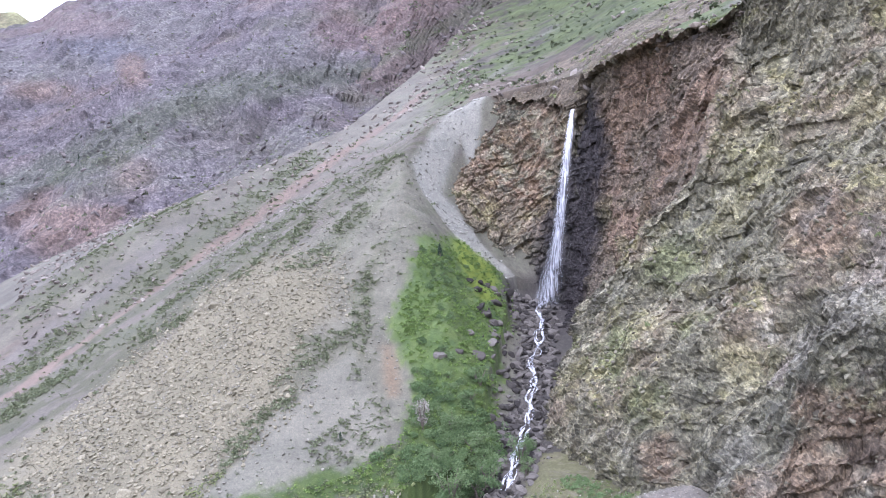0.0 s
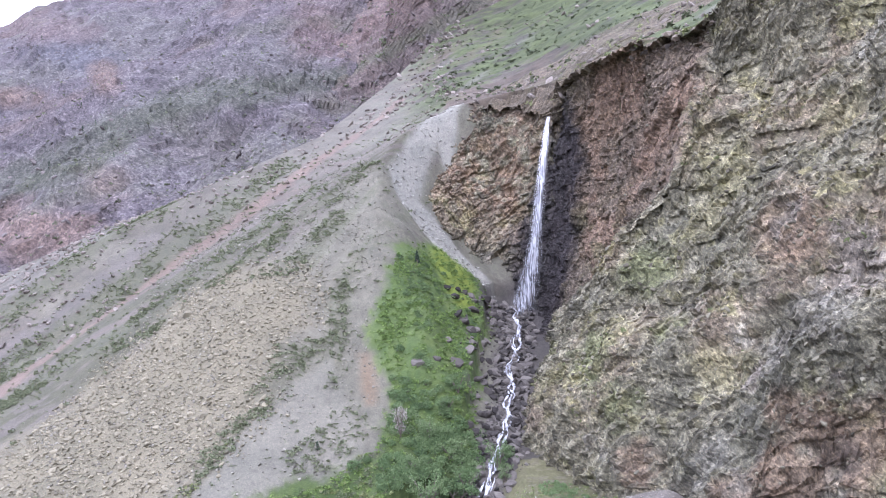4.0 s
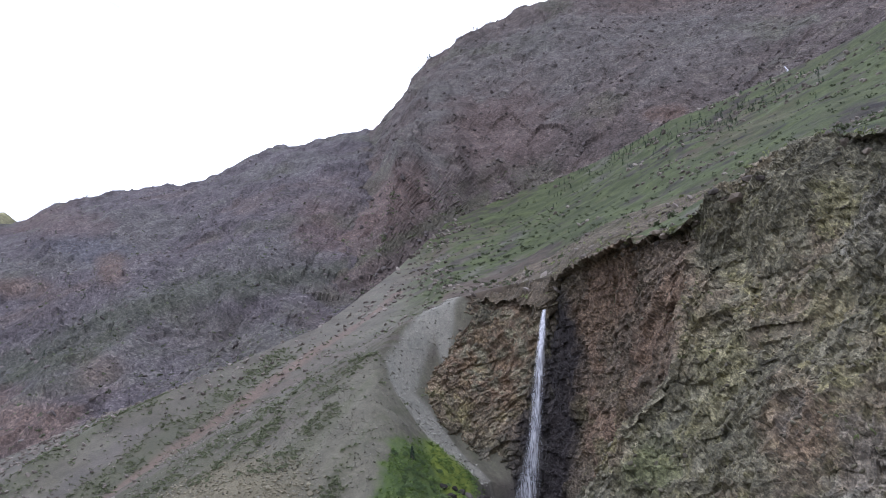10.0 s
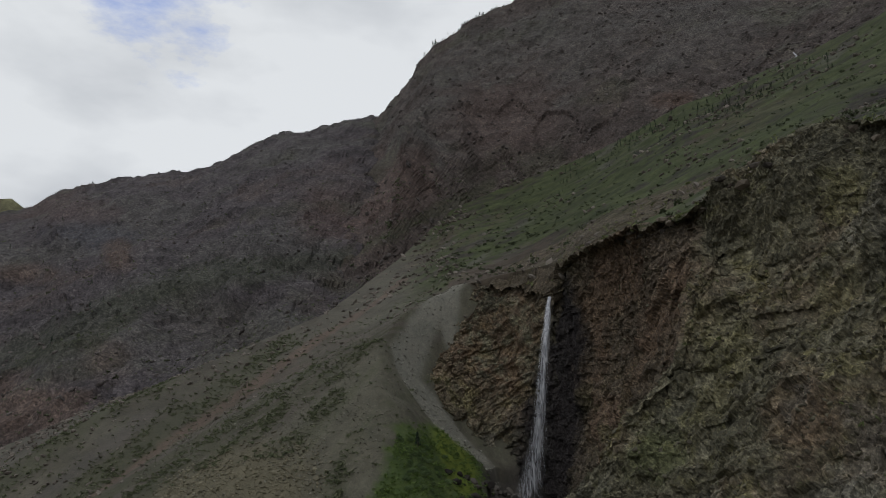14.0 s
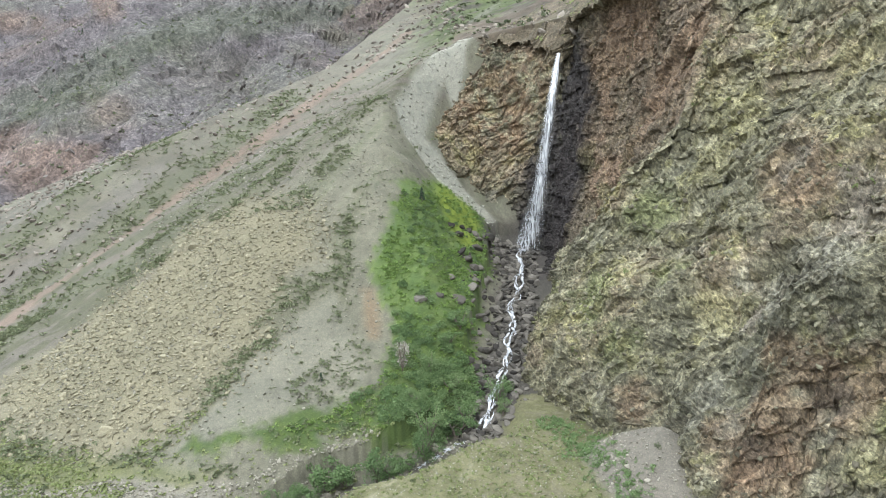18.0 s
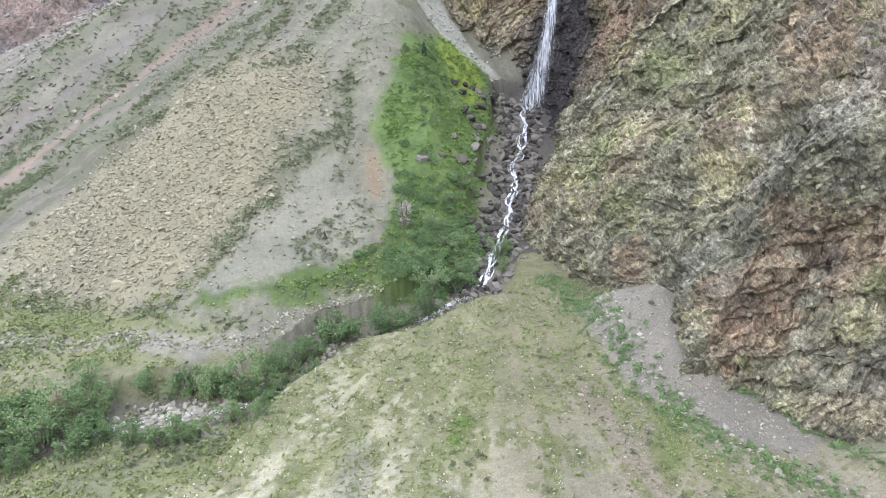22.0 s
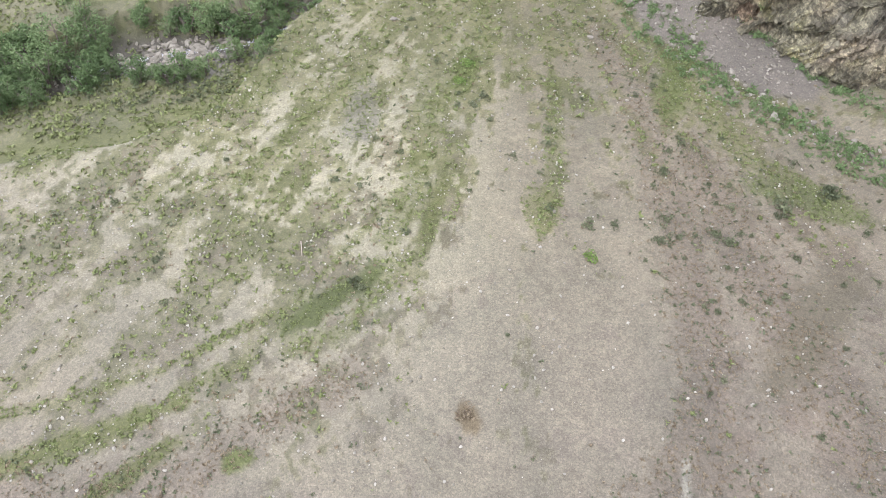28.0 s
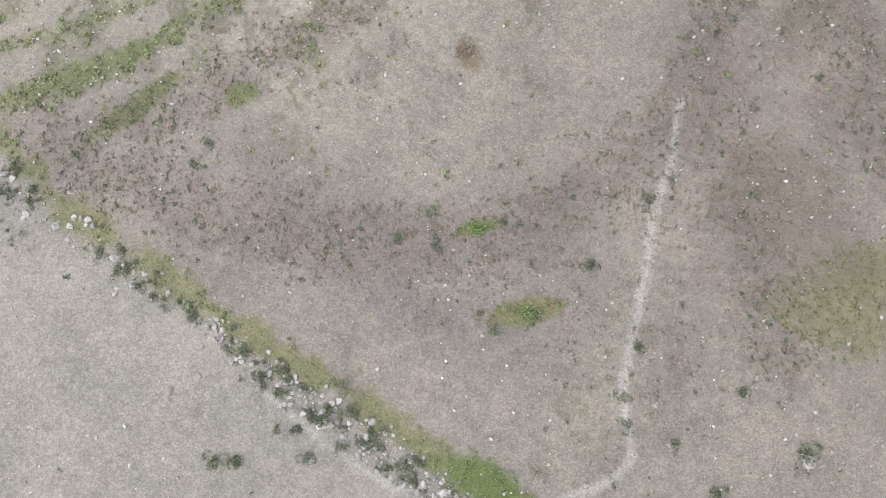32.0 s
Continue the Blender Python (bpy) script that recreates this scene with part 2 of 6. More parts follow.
def node_noise(n, l, vec, scale, detail=5.0, rough=0.6):
    t = n.new("ShaderNodeTexNoise")
    t.inputs["Scale"].default_value, t.inputs["Detail"].default_value, t.inputs["Roughness"].default_value = scale, detail, rough
    l.new(vec, t.inputs["Vector"])
    return t.outputs[0]


def node_ramp(n, l, fac, *stops):
    r = n.new("ShaderNodeValToRGB")
    e = r.color_ramp.elements
    while len(e) < len(stops):
        e.new(0.5)
    for el, (pos, col) in zip(e, stops):
        el.position, el.color = pos, (*col, 1) if len(col) == 3 else col
    l.new(fac, r.inputs[0])
    return r.outputs[0]


def node_mix(n, l, fac, a, b, how="MIX"):
    m = n.new("ShaderNodeMix")
    m.data_type, m.blend_type = "RGBA", how
    for sock, v in ((m.inputs[0], fac), (m.inputs[6], a), (m.inputs[7], b)):
        if isinstance(v, (int, float)):
            sock.default_value = v
        elif isinstance(v, tuple):
            sock.default_value = (*v, 1)
        else:
            l.new(v, sock)
    return m.outputs[2]


def node_bump(n, l, b, heightmap, strength, distance):
    bump = n.new("ShaderNodeBump")
    bump.inputs["Strength"].default_value, bump.inputs["Distance"].default_value = strength, distance
    l.new(heightmap, bump.inputs["Height"])
    l.new(bump.outputs[0], b.inputs["Normal"])


def tinted(name, fine, coarse, depth, contrast=0.45):
    """Natural ground: the mesh carries its soil colour; grain at several scales and relief come from noise."""
    m, n, l, b = material(name, 0.95)
    at = n.new("ShaderNodeAttribute")
    at.attribute_name = "mineral"
    co = n.new("ShaderNodeTexCoord")
    a = node_noise(n, l, co.outputs["Object"], fine, 6, 0.7)
    c = node_noise(n, l, co.outputs["Object"], coarse, 6, 0.75)
    lo, hi = 1 - contrast, 1 + contrast
    grain = node_ramp(n, l, a, (0.3, (lo, lo, lo)), (0.7, (hi, hi, hi)))
    patch = node_ramp(n, l, c, (0.33, (0.87, 0.87, 0.88)), (0.5, (1, 1, 1)), (0.67, (1.13, 1.13, 1.11)))
    wide = node_ramp(n, l, node_noise(n, l, co.outputs["Object"], 0.16, 6, 0.72), (0.3, (0.78, 0.8, 0.8)), (0.7, (1.2, 1.18, 1.16)))
    col = node_mix(n, l, 1.0, node_mix(n, l, 1.0, at.outputs["Color"], grain, "MULTIPLY"), patch, "MULTIPLY")
    col = node_mix(n, l, 1.0, col, wide, "MULTIPLY")
    peb = n.new("ShaderNodeTexVoronoi")
    peb.inputs["Scale"].default_value = 8.5
    l.new(co.outputs["Object"], peb.inputs["Vector"])
    psep = n.new("ShaderNodeSeparateColor")
    l.new(peb.outputs["Color"], psep.inputs[0])
    col = node_mix(n, l, 1.0, col, node_ramp(n, l, psep.outputs[0], (0.0, (0.86, 0.86, 0.86)), (0.55, (0.99, 0.99, 0.99)), (1.0, (1.2, 1.19, 1.17))), "MULTIPLY")
    l.new(col, b.inputs["Base Color"])
    both = n.new("ShaderNodeMath")
    both.operation = "MULTIPLY_ADD"
    both.inputs[1].default_value = 1.2
    l.new(c, both.inputs[0])
    l.new(a, both.inputs[2])
    node_bump(n, l, b, both.outputs[0], 0.9, depth)
    return m


def crag(name, size, depth, strong, beds, dip, turn):
    """Fractured rock: the mesh carries its mineral colour; thin beds, two sets of cracks and rough grain come on top."""
    m, n, l, b = material(name, 0.92)
    at = n.new("ShaderNodeAttribute")
    at.attribute_name = "mineral"
    co = n.new("ShaderNodeTexCoord")

    def frame_of(rx, ry, rz, scale):
        mp = n.new("ShaderNodeMapping")
        mp.vector_type = "TEXTURE"
        mp.inputs["Rotation"].default_value, mp.inputs["Scale"].default_value = (radians(rx), radians(ry), radians(rz)), scale
        l.new(co.outputs["Object"], mp.inputs["Vector"])
        return mp.outputs[0]

    def cracks(vec, scale, thin):
        v = node_noise(n, l, vec, scale, 5, 0.62)
        off = n.new("ShaderNodeMath")
        off.operation = "SUBTRACT"
        off.inputs[1].default_value = 0.5
        l.new(v, off.inputs[0])
        ab = n.new("ShaderNodeMath")
        ab.operation = "ABSOLUTE"
        l.new(off.outputs[0], ab.inputs[0])
        cl = n.new("ShaderNodeMapRange")
        cl.inputs[1].default_value, cl.inputs[2].default_value = 0.0, thin
        l.new(ab.outputs[0], cl.inputs[0])
        return cl.outputs[0]

    bedded, steep = frame_of(8, dip, turn, beds), frame_of(-20, -dip * 0.9, turn + 40, (1.0, 1.0, 2.2))
    k = 1.0 / size
    blotch = node_noise(n, l, co.outputs["Object"], 0.35 * k, 8, 0.72)
    layer = node_noise(n, l, bedded, 1.1 * k, 6, 0.7)
    chip = node_noise(n, l, steep, 2.2 * k, 6, 0.75)
    grain = node_noise(n, l, co.outputs["Object"], 7.0 * k, 5, 0.8)
    c1, c2 = cracks(bedded, 0.7 * k, 0.022), cracks(steep, 0.8 * k, 0.02)
    col = at.outputs["Color"]
    for scale, w in ((2.0, 0.24), (4.6, 0.2)):
        cell = n.new("ShaderNodeTexVoronoi")
        cell.inputs["Scale"].default_value = scale * k
        bend = n.new("ShaderNodeVectorMath")
        bend.operation = "MULTIPLY_ADD"
        bend.inputs[1].default_value = (0.5 * size,) * 3
        l.new(layer, bend.inputs[0])
        l.new(bedded, bend.inputs[2])
        l.new(bend.outputs[0], cell.inputs["Vector"])
        sep = n.new("ShaderNodeSeparateColor")
        l.new(cell.outputs["Color"], sep.inputs[0])
        w = w * strong
        col = node_mix(n, l, 1.0, col, node_ramp(n, l, sep.outputs[0], (0.0, (1 - 1.3 * w,) * 3), (0.5, (0.98, 0.98, 0.98)), (1.0, (1 + 1.8 * w, 1 + 1.75 * w, 1 + 1.6 * w))), "MULTIPLY")
    for v, w in ((blotch, 0.30), (layer, 0.24), (chip, 0.3), (grain, 0.26)):
        w = w * strong
        col = node_mix(n, l, 1.0, col, node_ramp(n, l, v, (0.32, (1 - w, 1 - w, 1 - 0.96 * w)), (0.5, (1, 1, 1)), (0.68, (1 + 1.1 * w, 1 + 1.08 * w, 1 + w))), "MULTIPLY")
    d = 1 - 0.28 * strong
    for c in (c1, c2):
        col = node_mix(n, l, 1.0, col, node_ramp(n, l, c, (0.0, (d, d, d)), (1.0, (1, 1, 1))), "MULTIPLY")
    l.new(col, b.inputs["Base Color"])
    total = None
    for v, w in ((layer, 1.0), (chip, 0.8), (grain, 0.25), (c1, 0.12), (c2, 0.1)):
        add = n.new("ShaderNodeMath")
        add.operation = "MULTIPLY_ADD"
        add.inputs[1].default_value = w
        l.new(v, add.inputs[0])
        if total is None:
            add.inputs[2].default_value = 0.0
        else:
            l.new(total, add.inputs[2])
        total = add.outputs[0]
    node_bump(n, l, b, total, 1.0, depth)
    return m


ground_mat = tinted("soil_and_turf", 11.0, 1.5, 0.05, 0.3)
cliff_mat = crag("fractured_rock", 0.75, 0.24, 0.98, (1.15, 1.15, 0.75), 42, 10)
far_rock_mat = crag("mountain_rock", 2.4, 0.9, 0.8, (1.3, 1.3, 0.6), 40, 10)

water_mat, n, l, b = material("white_water", 0.35)
co = n.new("ShaderNodeTexCoord")
mp = n.new("ShaderNodeMapping")
mp.inputs["Scale"].default_value = (3.0, 3.0, 0.22)
l.new(co.outputs["Object"], mp.inputs["Vector"])
streak = node_noise(n, l, mp.outputs[0], 1.3, 6, 0.65)
l.new(node_ramp(n, l, streak, (0.32, (0.28, 0.29, 0.34)), (0.62, (0.62, 0.63, 0.67))), b.inputs["Base Color"])
al = n.new("ShaderNodeMath")
al.operation = "MULTIPLY"
veil = n.new("ShaderNodeAttribute")
veil.attribute_name = "veil"
thr = n.new("ShaderNodeMapRange")
thr.inputs[1].default_value, thr.inputs[2].default_value = 0.38, 0.62
l.new(streak, thr.inputs[0])
l.new(veil.outputs["Fac"], al.inputs[0])
addv = n.new("ShaderNodeMath")
addv.operation = "ADD"
addv.use_clamp = True
l.new(thr.outputs[0], al.inputs[1])
l.new(al.outputs[0], addv.inputs[0])
sq = n.new("ShaderNodeMath")
sq.operation = "POWER"
sq.inputs[1].default_value = 2.5
l.new(veil.outputs["Fac"], sq.inputs[0])
l.new(sq.outputs[0], addv.inputs[1])
l.new(addv.outputs[0], b.inputs["Alpha"])
node_bump(n, l, b, streak, 0.6, 0.3)

# ---- helpers for meshes ----
def grid_mesh(name, xyz, mat, colour=None, smooth=False, wrap=False, veil=None):
    """A sheet from points (rows, columns, 3)."""
    nr, nc = xyz.shape[:2]
    me = bpy.data.meshes.new(name)
    i = np.arange(nr * nc).reshape(nr, nc)
    a, b = i[:-1, :-1], i[:-1, 1:]
    c, d = i[1:, 1:], i[1:, :-1]
    quads = np.stack([a, b, c, d], -1).reshape(-1, 4)
    if wrap:
        quads = np.concatenate([quads, np.stack([i[:-1, -1], i[:-1, 0], i[1:, 0], i[1:, -1]], -1)])
    me.vertices.add(nr * nc)
    me.vertices.foreach_set("co", xyz.reshape(-1).astype(np.float32))
    me.loops.add(quads.size)
    me.loops.foreach_set("vertex_index", quads.reshape(-1).astype(np.int32))
    me.polygons.add(len(quads))
    me.polygons.foreach_set("loop_start", np.arange(0, quads.size, 4, dtype=np.int32))
    me.polygons.foreach_set("use_smooth", np.full(len(quads), smooth))
    me.update(calc_edges=True)
    if colour is not None:
        at = me.attributes.new("mineral", "FLOAT_COLOR", "POINT")
        rgba = np.ones((nr * nc, 4), np.float32)
        rgba[:, :3] = colour.reshape(-1, 3)
        at.data.foreach_set("color", rgba.reshape(-1))
    if veil is not None:
        at = me.attributes.new("veil", "FLOAT", "POINT")
        at.data.foreach_set("value", veil.reshape(-1).astype(np.float32))
    me.materials.append(mat)
    return new(name, me)


def lay(col, mask, rgb):
    """Lays a surface of colour rgb over col where mask is 1."""
    mask = np.clip(mask, 0, 1)[..., None]
    return col * (1 - mask) + np.array(rgb) * mask


# ---- ground: one sheet, fine below and ahead of the camera, out to the horizon ----
ahead = np.arange(-48, 48.01, 0.19)
around = np.concatenate([np.arange(48.8, 180, 1.4), np.arange(-179.6, -48.2, 1.4)])
bearing = np.radians(np.concatenate([ahead, around]))
reach = np.concatenate([np.linspace(0.05, 50, 170), np.linspace(50.3, 95, 140), np.linspace(95.4, 175, 190), np.geomspace(175.8, 470, 150), np.geomspace(476, 680, 24), np.geomspace(700, 4200, 14)])
gx, gy = 0.31 + reach[:, None] * np.sin(bearing)[None], 0.17 + reach[:, None] * np.cos(bearing)[None]
gz = height(gx, gy)


# plan outlines of the covers
GREEN = [(-9.9, 123), (-4.4, 136.3), (-0.5, 143), (3.9, 144), (7, 140), (10, 136), (8.3, 127.4), (4.7, 115.7), (4.1, 109), (4.1, 100), (3.1, 91), (1.5, 87), (-0.8, 84.4), (-4.5, 83), (-8.6, 81.2), (-14.3, 80.7), (-22, 78.2), (-33, 75.5),
         (-32, 77.3), (-22.3, 80), (-15.5, 84), (-11.2, 88.9), (-9, 95), (-9.3, 99.9), (-12, 105), (-11.8, 111.6), (-10.4, 117)]
LIME = [(-3.3, 136.6), (0, 143), (3.9, 143), (5.3, 134.6), (5.6, 126.3), (1.9, 123.2), (-1.1, 125.8), (-2.7, 130)]
BOULDERS = [(-63.7, 90.5), (-62.6, 97.8), (-59, 106), (-54.9, 113.4), (-49.7, 121.4), (-46.2, 127), (-37, 124), (-29.4, 122), (-22.8, 117.8), (-23.5, 110.3), (-26.1, 104.8), (-27.5, 98), (-28.5, 92.7), (-30.7, 88.8), (-31.2, 84), (-35.3, 79.4), (-42, 78),
            (-51.5, 81.4), (-59, 85.3)]
PALE = [(-33.6, 76.5), (-30.3, 82), (-26.1, 92.8), (-22.6, 99.5), (-18.1, 103.2), (-15.6, 100.7), (-12.9, 94.7), (-11.5, 88.8), (-14.7, 84), (-22.4, 79.5), (-29.4, 77.2)]
RUST = [(-13.8, 103.3), (-12.1, 103.3), (-10.7, 99), (-10.6, 95.8), (-12.2, 95.7), (-13.5, 99)]
SCAR = [(4, 172), (1, 161), (-1.7, 163), (-3.8, 159.9), (-5.6, 155), (-6.6, 150), (-2.6, 150), (3.3, 146), (8, 143), (9.6, 141), (5, 140.5), (-2.5, 140.6), (-7.6, 141.7), (-10, 145), (-11.3, 148), (-8.5, 156), (-5.6, 162), (-1, 170)]
APRON = [(14.2, 74), (16.5, 77.5), (20, 76), (26, 74), (26, 66), (28, 62), (33, 60), (35, 55), (31.5, 50.5), (26.8, 51), (24.4, 53.3), (21.6, 56.4), (17.8, 59.3), (16.2, 62.9), (15.2, 68)]
TERRACE = [(-90, 68, 0), (-51.8, 70.9, 0), (-44.4, 69.3, 0), (-39, 71.5, 0), (-29.8, 69.4, 0), (-24.7, 71.4, 0), (-18.9, 74.8, 0), (-12.7, 78.9, 0), (-7, 81.6, 0)]
TURF_LINE = [(-45, 24, 0), (-27.4, 13.6, 0), (-23.4, 10.0, 0), (-16, 5.2, 0), (-11.4, 2.3, 0), (-5.7, -0.4, 0), (-1.6, -3.1, 0), (6, -7, 0), (14, -14, 0)]
FOOTPATH = [(14.3, 17.5, 0), (13.7, 13.3, 0), (12.7, 10.8, 0), (12.1, 6.9, 0), (11.4, 2.9, 0), (10.8, 0.2, 0), (11.1, -2.3, 0), (11.4, -3.9, 0), (10.2, -5.2, 0), (7.6, -6.3, 0), (3, -12, 0)]
TRACK = [(-9.6, -1.2, 0), (-7, -3.2, 0), (-4, -5.2, 0), (-1, -6.6, 0), (4, -9, 0)]
# lines of shrubs on the scree, and streaks of turf and of brown gravel down the fan: line, half width
SCREE_LINES = (([(-40.7, 126.4, 0), (-36.4, 130.4, 0), (-31, 135.3, 0), (-25, 140, 0), (-21.2, 143.6, 0), (-17.1, 148, 0)], 2.4), ([(-31.3, 121.4, 0), (-27.4, 122, 0), (-24.2, 126.8, 0), (-21, 133.3, 0)], 1.8),
               ([(-67, 121.6, 0), (-60.2, 118.7, 0), (-54.5, 117.4, 0), (-50.8, 118.4, 0)], 1.6), ([(-27, 93.3, 0), (-25.9, 99.6, 0), (-24.8, 102.8, 0), (-22.4, 103.6, 0), (-19, 104, 0), (-17.2, 106.9, 0), (-17.7, 115.3, 0), (-17.2, 118.6, 0), (-15.5, 121, 0)], 1.3),
               ([(-31, 84.4, 0), (-29.8, 88.6, 0), (-27.7, 92.7, 0), (-25.9, 95.7, 0), (-22.8, 100.9, 0)], 1.1), ([(-16.8, 99.7, 0), (-16.4, 107.9, 0), (-17.8, 112, 0)], 0.8), ([(-59.6, 83.5, 0), (-53.5, 80.5, 0), (-46, 77.5, 0), (-39.9, 76.3, 0), (-34.2, 76, 0)], 1.2),
               ([(-73.7, 107.3, 0), (-72.2, 115.2, 0), (-68, 121.5, 0)], 2.0))
LONG_GREEN = (([(-85.1, 126, 0), (-83, 134.8, 0), (-77.6, 141, 0), (-70.3, 149.9, 0), (-63.7, 160, 0), (-55.8, 169.3, 0), (-50.6, 181, 0), (-45.4, 197, 0)], 3.6), ([(-95.5, 146.5, 0), (-91, 152.7, 0), (-85.8, 161, 0), (-80, 172, 0), (-72.2, 178, 0)], 3.2),
              ([(-73.7, 107.3, 0), (-72.2, 115.2, 0), (-68, 121.5, 0), (-60.3, 124, 0), (-54, 129, 0), (-48.6, 133, 0), (-40, 140, 0), (-30, 150, 0)], 2.6))
LONG_RED = (([(-78.6, 115.5, 0), (-77, 127, 0), (-72.4, 134.9, 0), (-62.2, 151.8, 0), (-51.7, 164, 0), (-43.3, 180, 0), (-36.8, 191.5, 0), (-24.4, 218, 0), (-15.7, 251, 0)], 2.4),)
LONG_GREY = (([(-89.3, 134, 0), (-85.2, 139.8, 0), (-80, 146.7, 0), (-74.5, 154.8, 0), (-70.3, 164.4, 0)], 3.0),)
TURF_STREAKS = (([(-28.4, 19.2, 0), (-24, 20.6, 0), (-18.8, 22.8, 0), (-14.7, 25.6, 0), (-11.1, 27.9, 0), (-8.4, 32, 0), (-4.7, 38, 0)], 0.35), ([(-23.7, 16.6, 0), (-19.7, 18.3, 0), (-16.7, 21.6, 0), (-13.5, 23.3, 0)], 0.5),
                ([(-10.7, 24.3, 0), (-9.2, 24.8, 0), (-7, 26.2, 0), (-5.7, 28.7, 0), (-3.9, 32, 0)], 0.8), ([(-35, 41, 0), (-29.1, 46.5, 0), (-19.4, 47.5, 0), (-16, 53, 0)], 1.1),
                ([(-8.3, 53, 0), (-12.3, 48, 0), (-15.4, 43, 0), (-17.5, 39, 0)], 0.6), ([(2, 64, 0), (2, 56, 0), (-2.5, 48, 0), (-3, 39, 0), (-4.8, 34, 0)], 0.9), ([(8.6, 52, 0), (8, 40, 0), (6.6, 35, 0)], 0.7),
                ([(18.9, 56, 0), (24, 43, 0), (29.5, 39, 0)], 1.0))
BROWN_STREAKS = (([(13.4, 60, 0), (15.9, 50, 0), (16.7, 40, 0), (16.9, 32, 0), (16.6, 22.5, 0), (14.2, 16.5, 0), (10.2, 13.6, 0), (6.4, 10.5, 0), (3, 7.8, 0)], 1.5), ([(19.5, 43, 0), (21.7, 31, 0), (23.5, 25.3, 0), (24.9, 20.1, 0), (27, 15, 0)], 1.6),
                 ([(-6, 22.7, 0), (-10.8, 19.8, 0), (-16.2, 15.4, 0), (-21.6, 14.6, 0)], 1.2), ([(-25.9, 14.8, 0), (-19.8, 10.7, 0), (-12.7, 9.1, 0), (-7.3, 7.9, 0), (-2.7, 7.8, 0), (2.2, 8.6, 0)], 1.5),
                 ([(15.5, 19, 0), (17.5, 13, 0), (19, 8, 0), (20, 3, 0)], 1.6))


def streaks(x, y, lines, n, soft=1.0):
    """How near a place lies to one of the lines, 1 in their middle, with a frayed edge."""
    out = np.zeros(np.shape(x))
    for line, w in lines:
        d, _, _ = line_distance(x, y, line)
        out = np.maximum(out, step(1.5 * soft, 0.5, d / w + 1.3 * n))
    return out


# patches of turf and stones on the fan: centre, half axes, turn in degrees, colour, strength
PATCHES = ((2.9, -5.7, 2.9, 1.6, -22, (0.15, 0.195, 0.06), 0.95), (24.5, 6.0, 4.2, 3.4, 25, (0.24, 0.222, 0.115), 0.75), (21, 11, 4, 5, 20, (0.235, 0.20, 0.155), 0.8),
           (-8.3, 28.6, 4.6, 1.3, 42, (0.14, 0.165, 0.07), 0.95), (-8.2, 48, 1.9, 4.0, 5, (0.262, 0.25, 0.215), 0.6), (0.4, 53, 1.3, 4.2, -6, (0.165, 0.195, 0.07), 0.9),
           (5.2, 4.2, 2.6, 0.8, 10, (0.23, 0.225, 0.10), 0.9), (2.1, 9.1, 1.6, 0.45, 15, (0.17, 0.2, 0.07), 0.9), (-22.5, 18.0, 7.0, 0.9, 24, (0.21, 0.225, 0.10), 0.9),
           (-19.5, 15.5, 5.0, 0.8, 42, (0.19, 0.2, 0.095), 0.9), (-12.7, 16.9, 0.9, 0.8, 0, (0.2, 0.23, 0.09), 0.9), 
           (24.5, 27, 2.2, 8, -38, (0.215, 0.19, 0.14), 0.75), (27.5, 39, 4.5, 1.8, -20, (0.19, 0.21, 0.10), 0.8),
           (20.5, 55, 1.5, 9, -20, (0.17, 0.2, 0.075), 0.85), (-1.5, 36.5, 0.8, 4.5, -14, (0.18, 0.19, 0.085), 0.8),
           (6.8, 36.5, 1.6, 2.6, 0, (0.22, 0.22, 0.11), 0.7), (1.2, 19.6, 0.7, 1.2, 10, (0.24, 0.19, 0.12), 0.8))


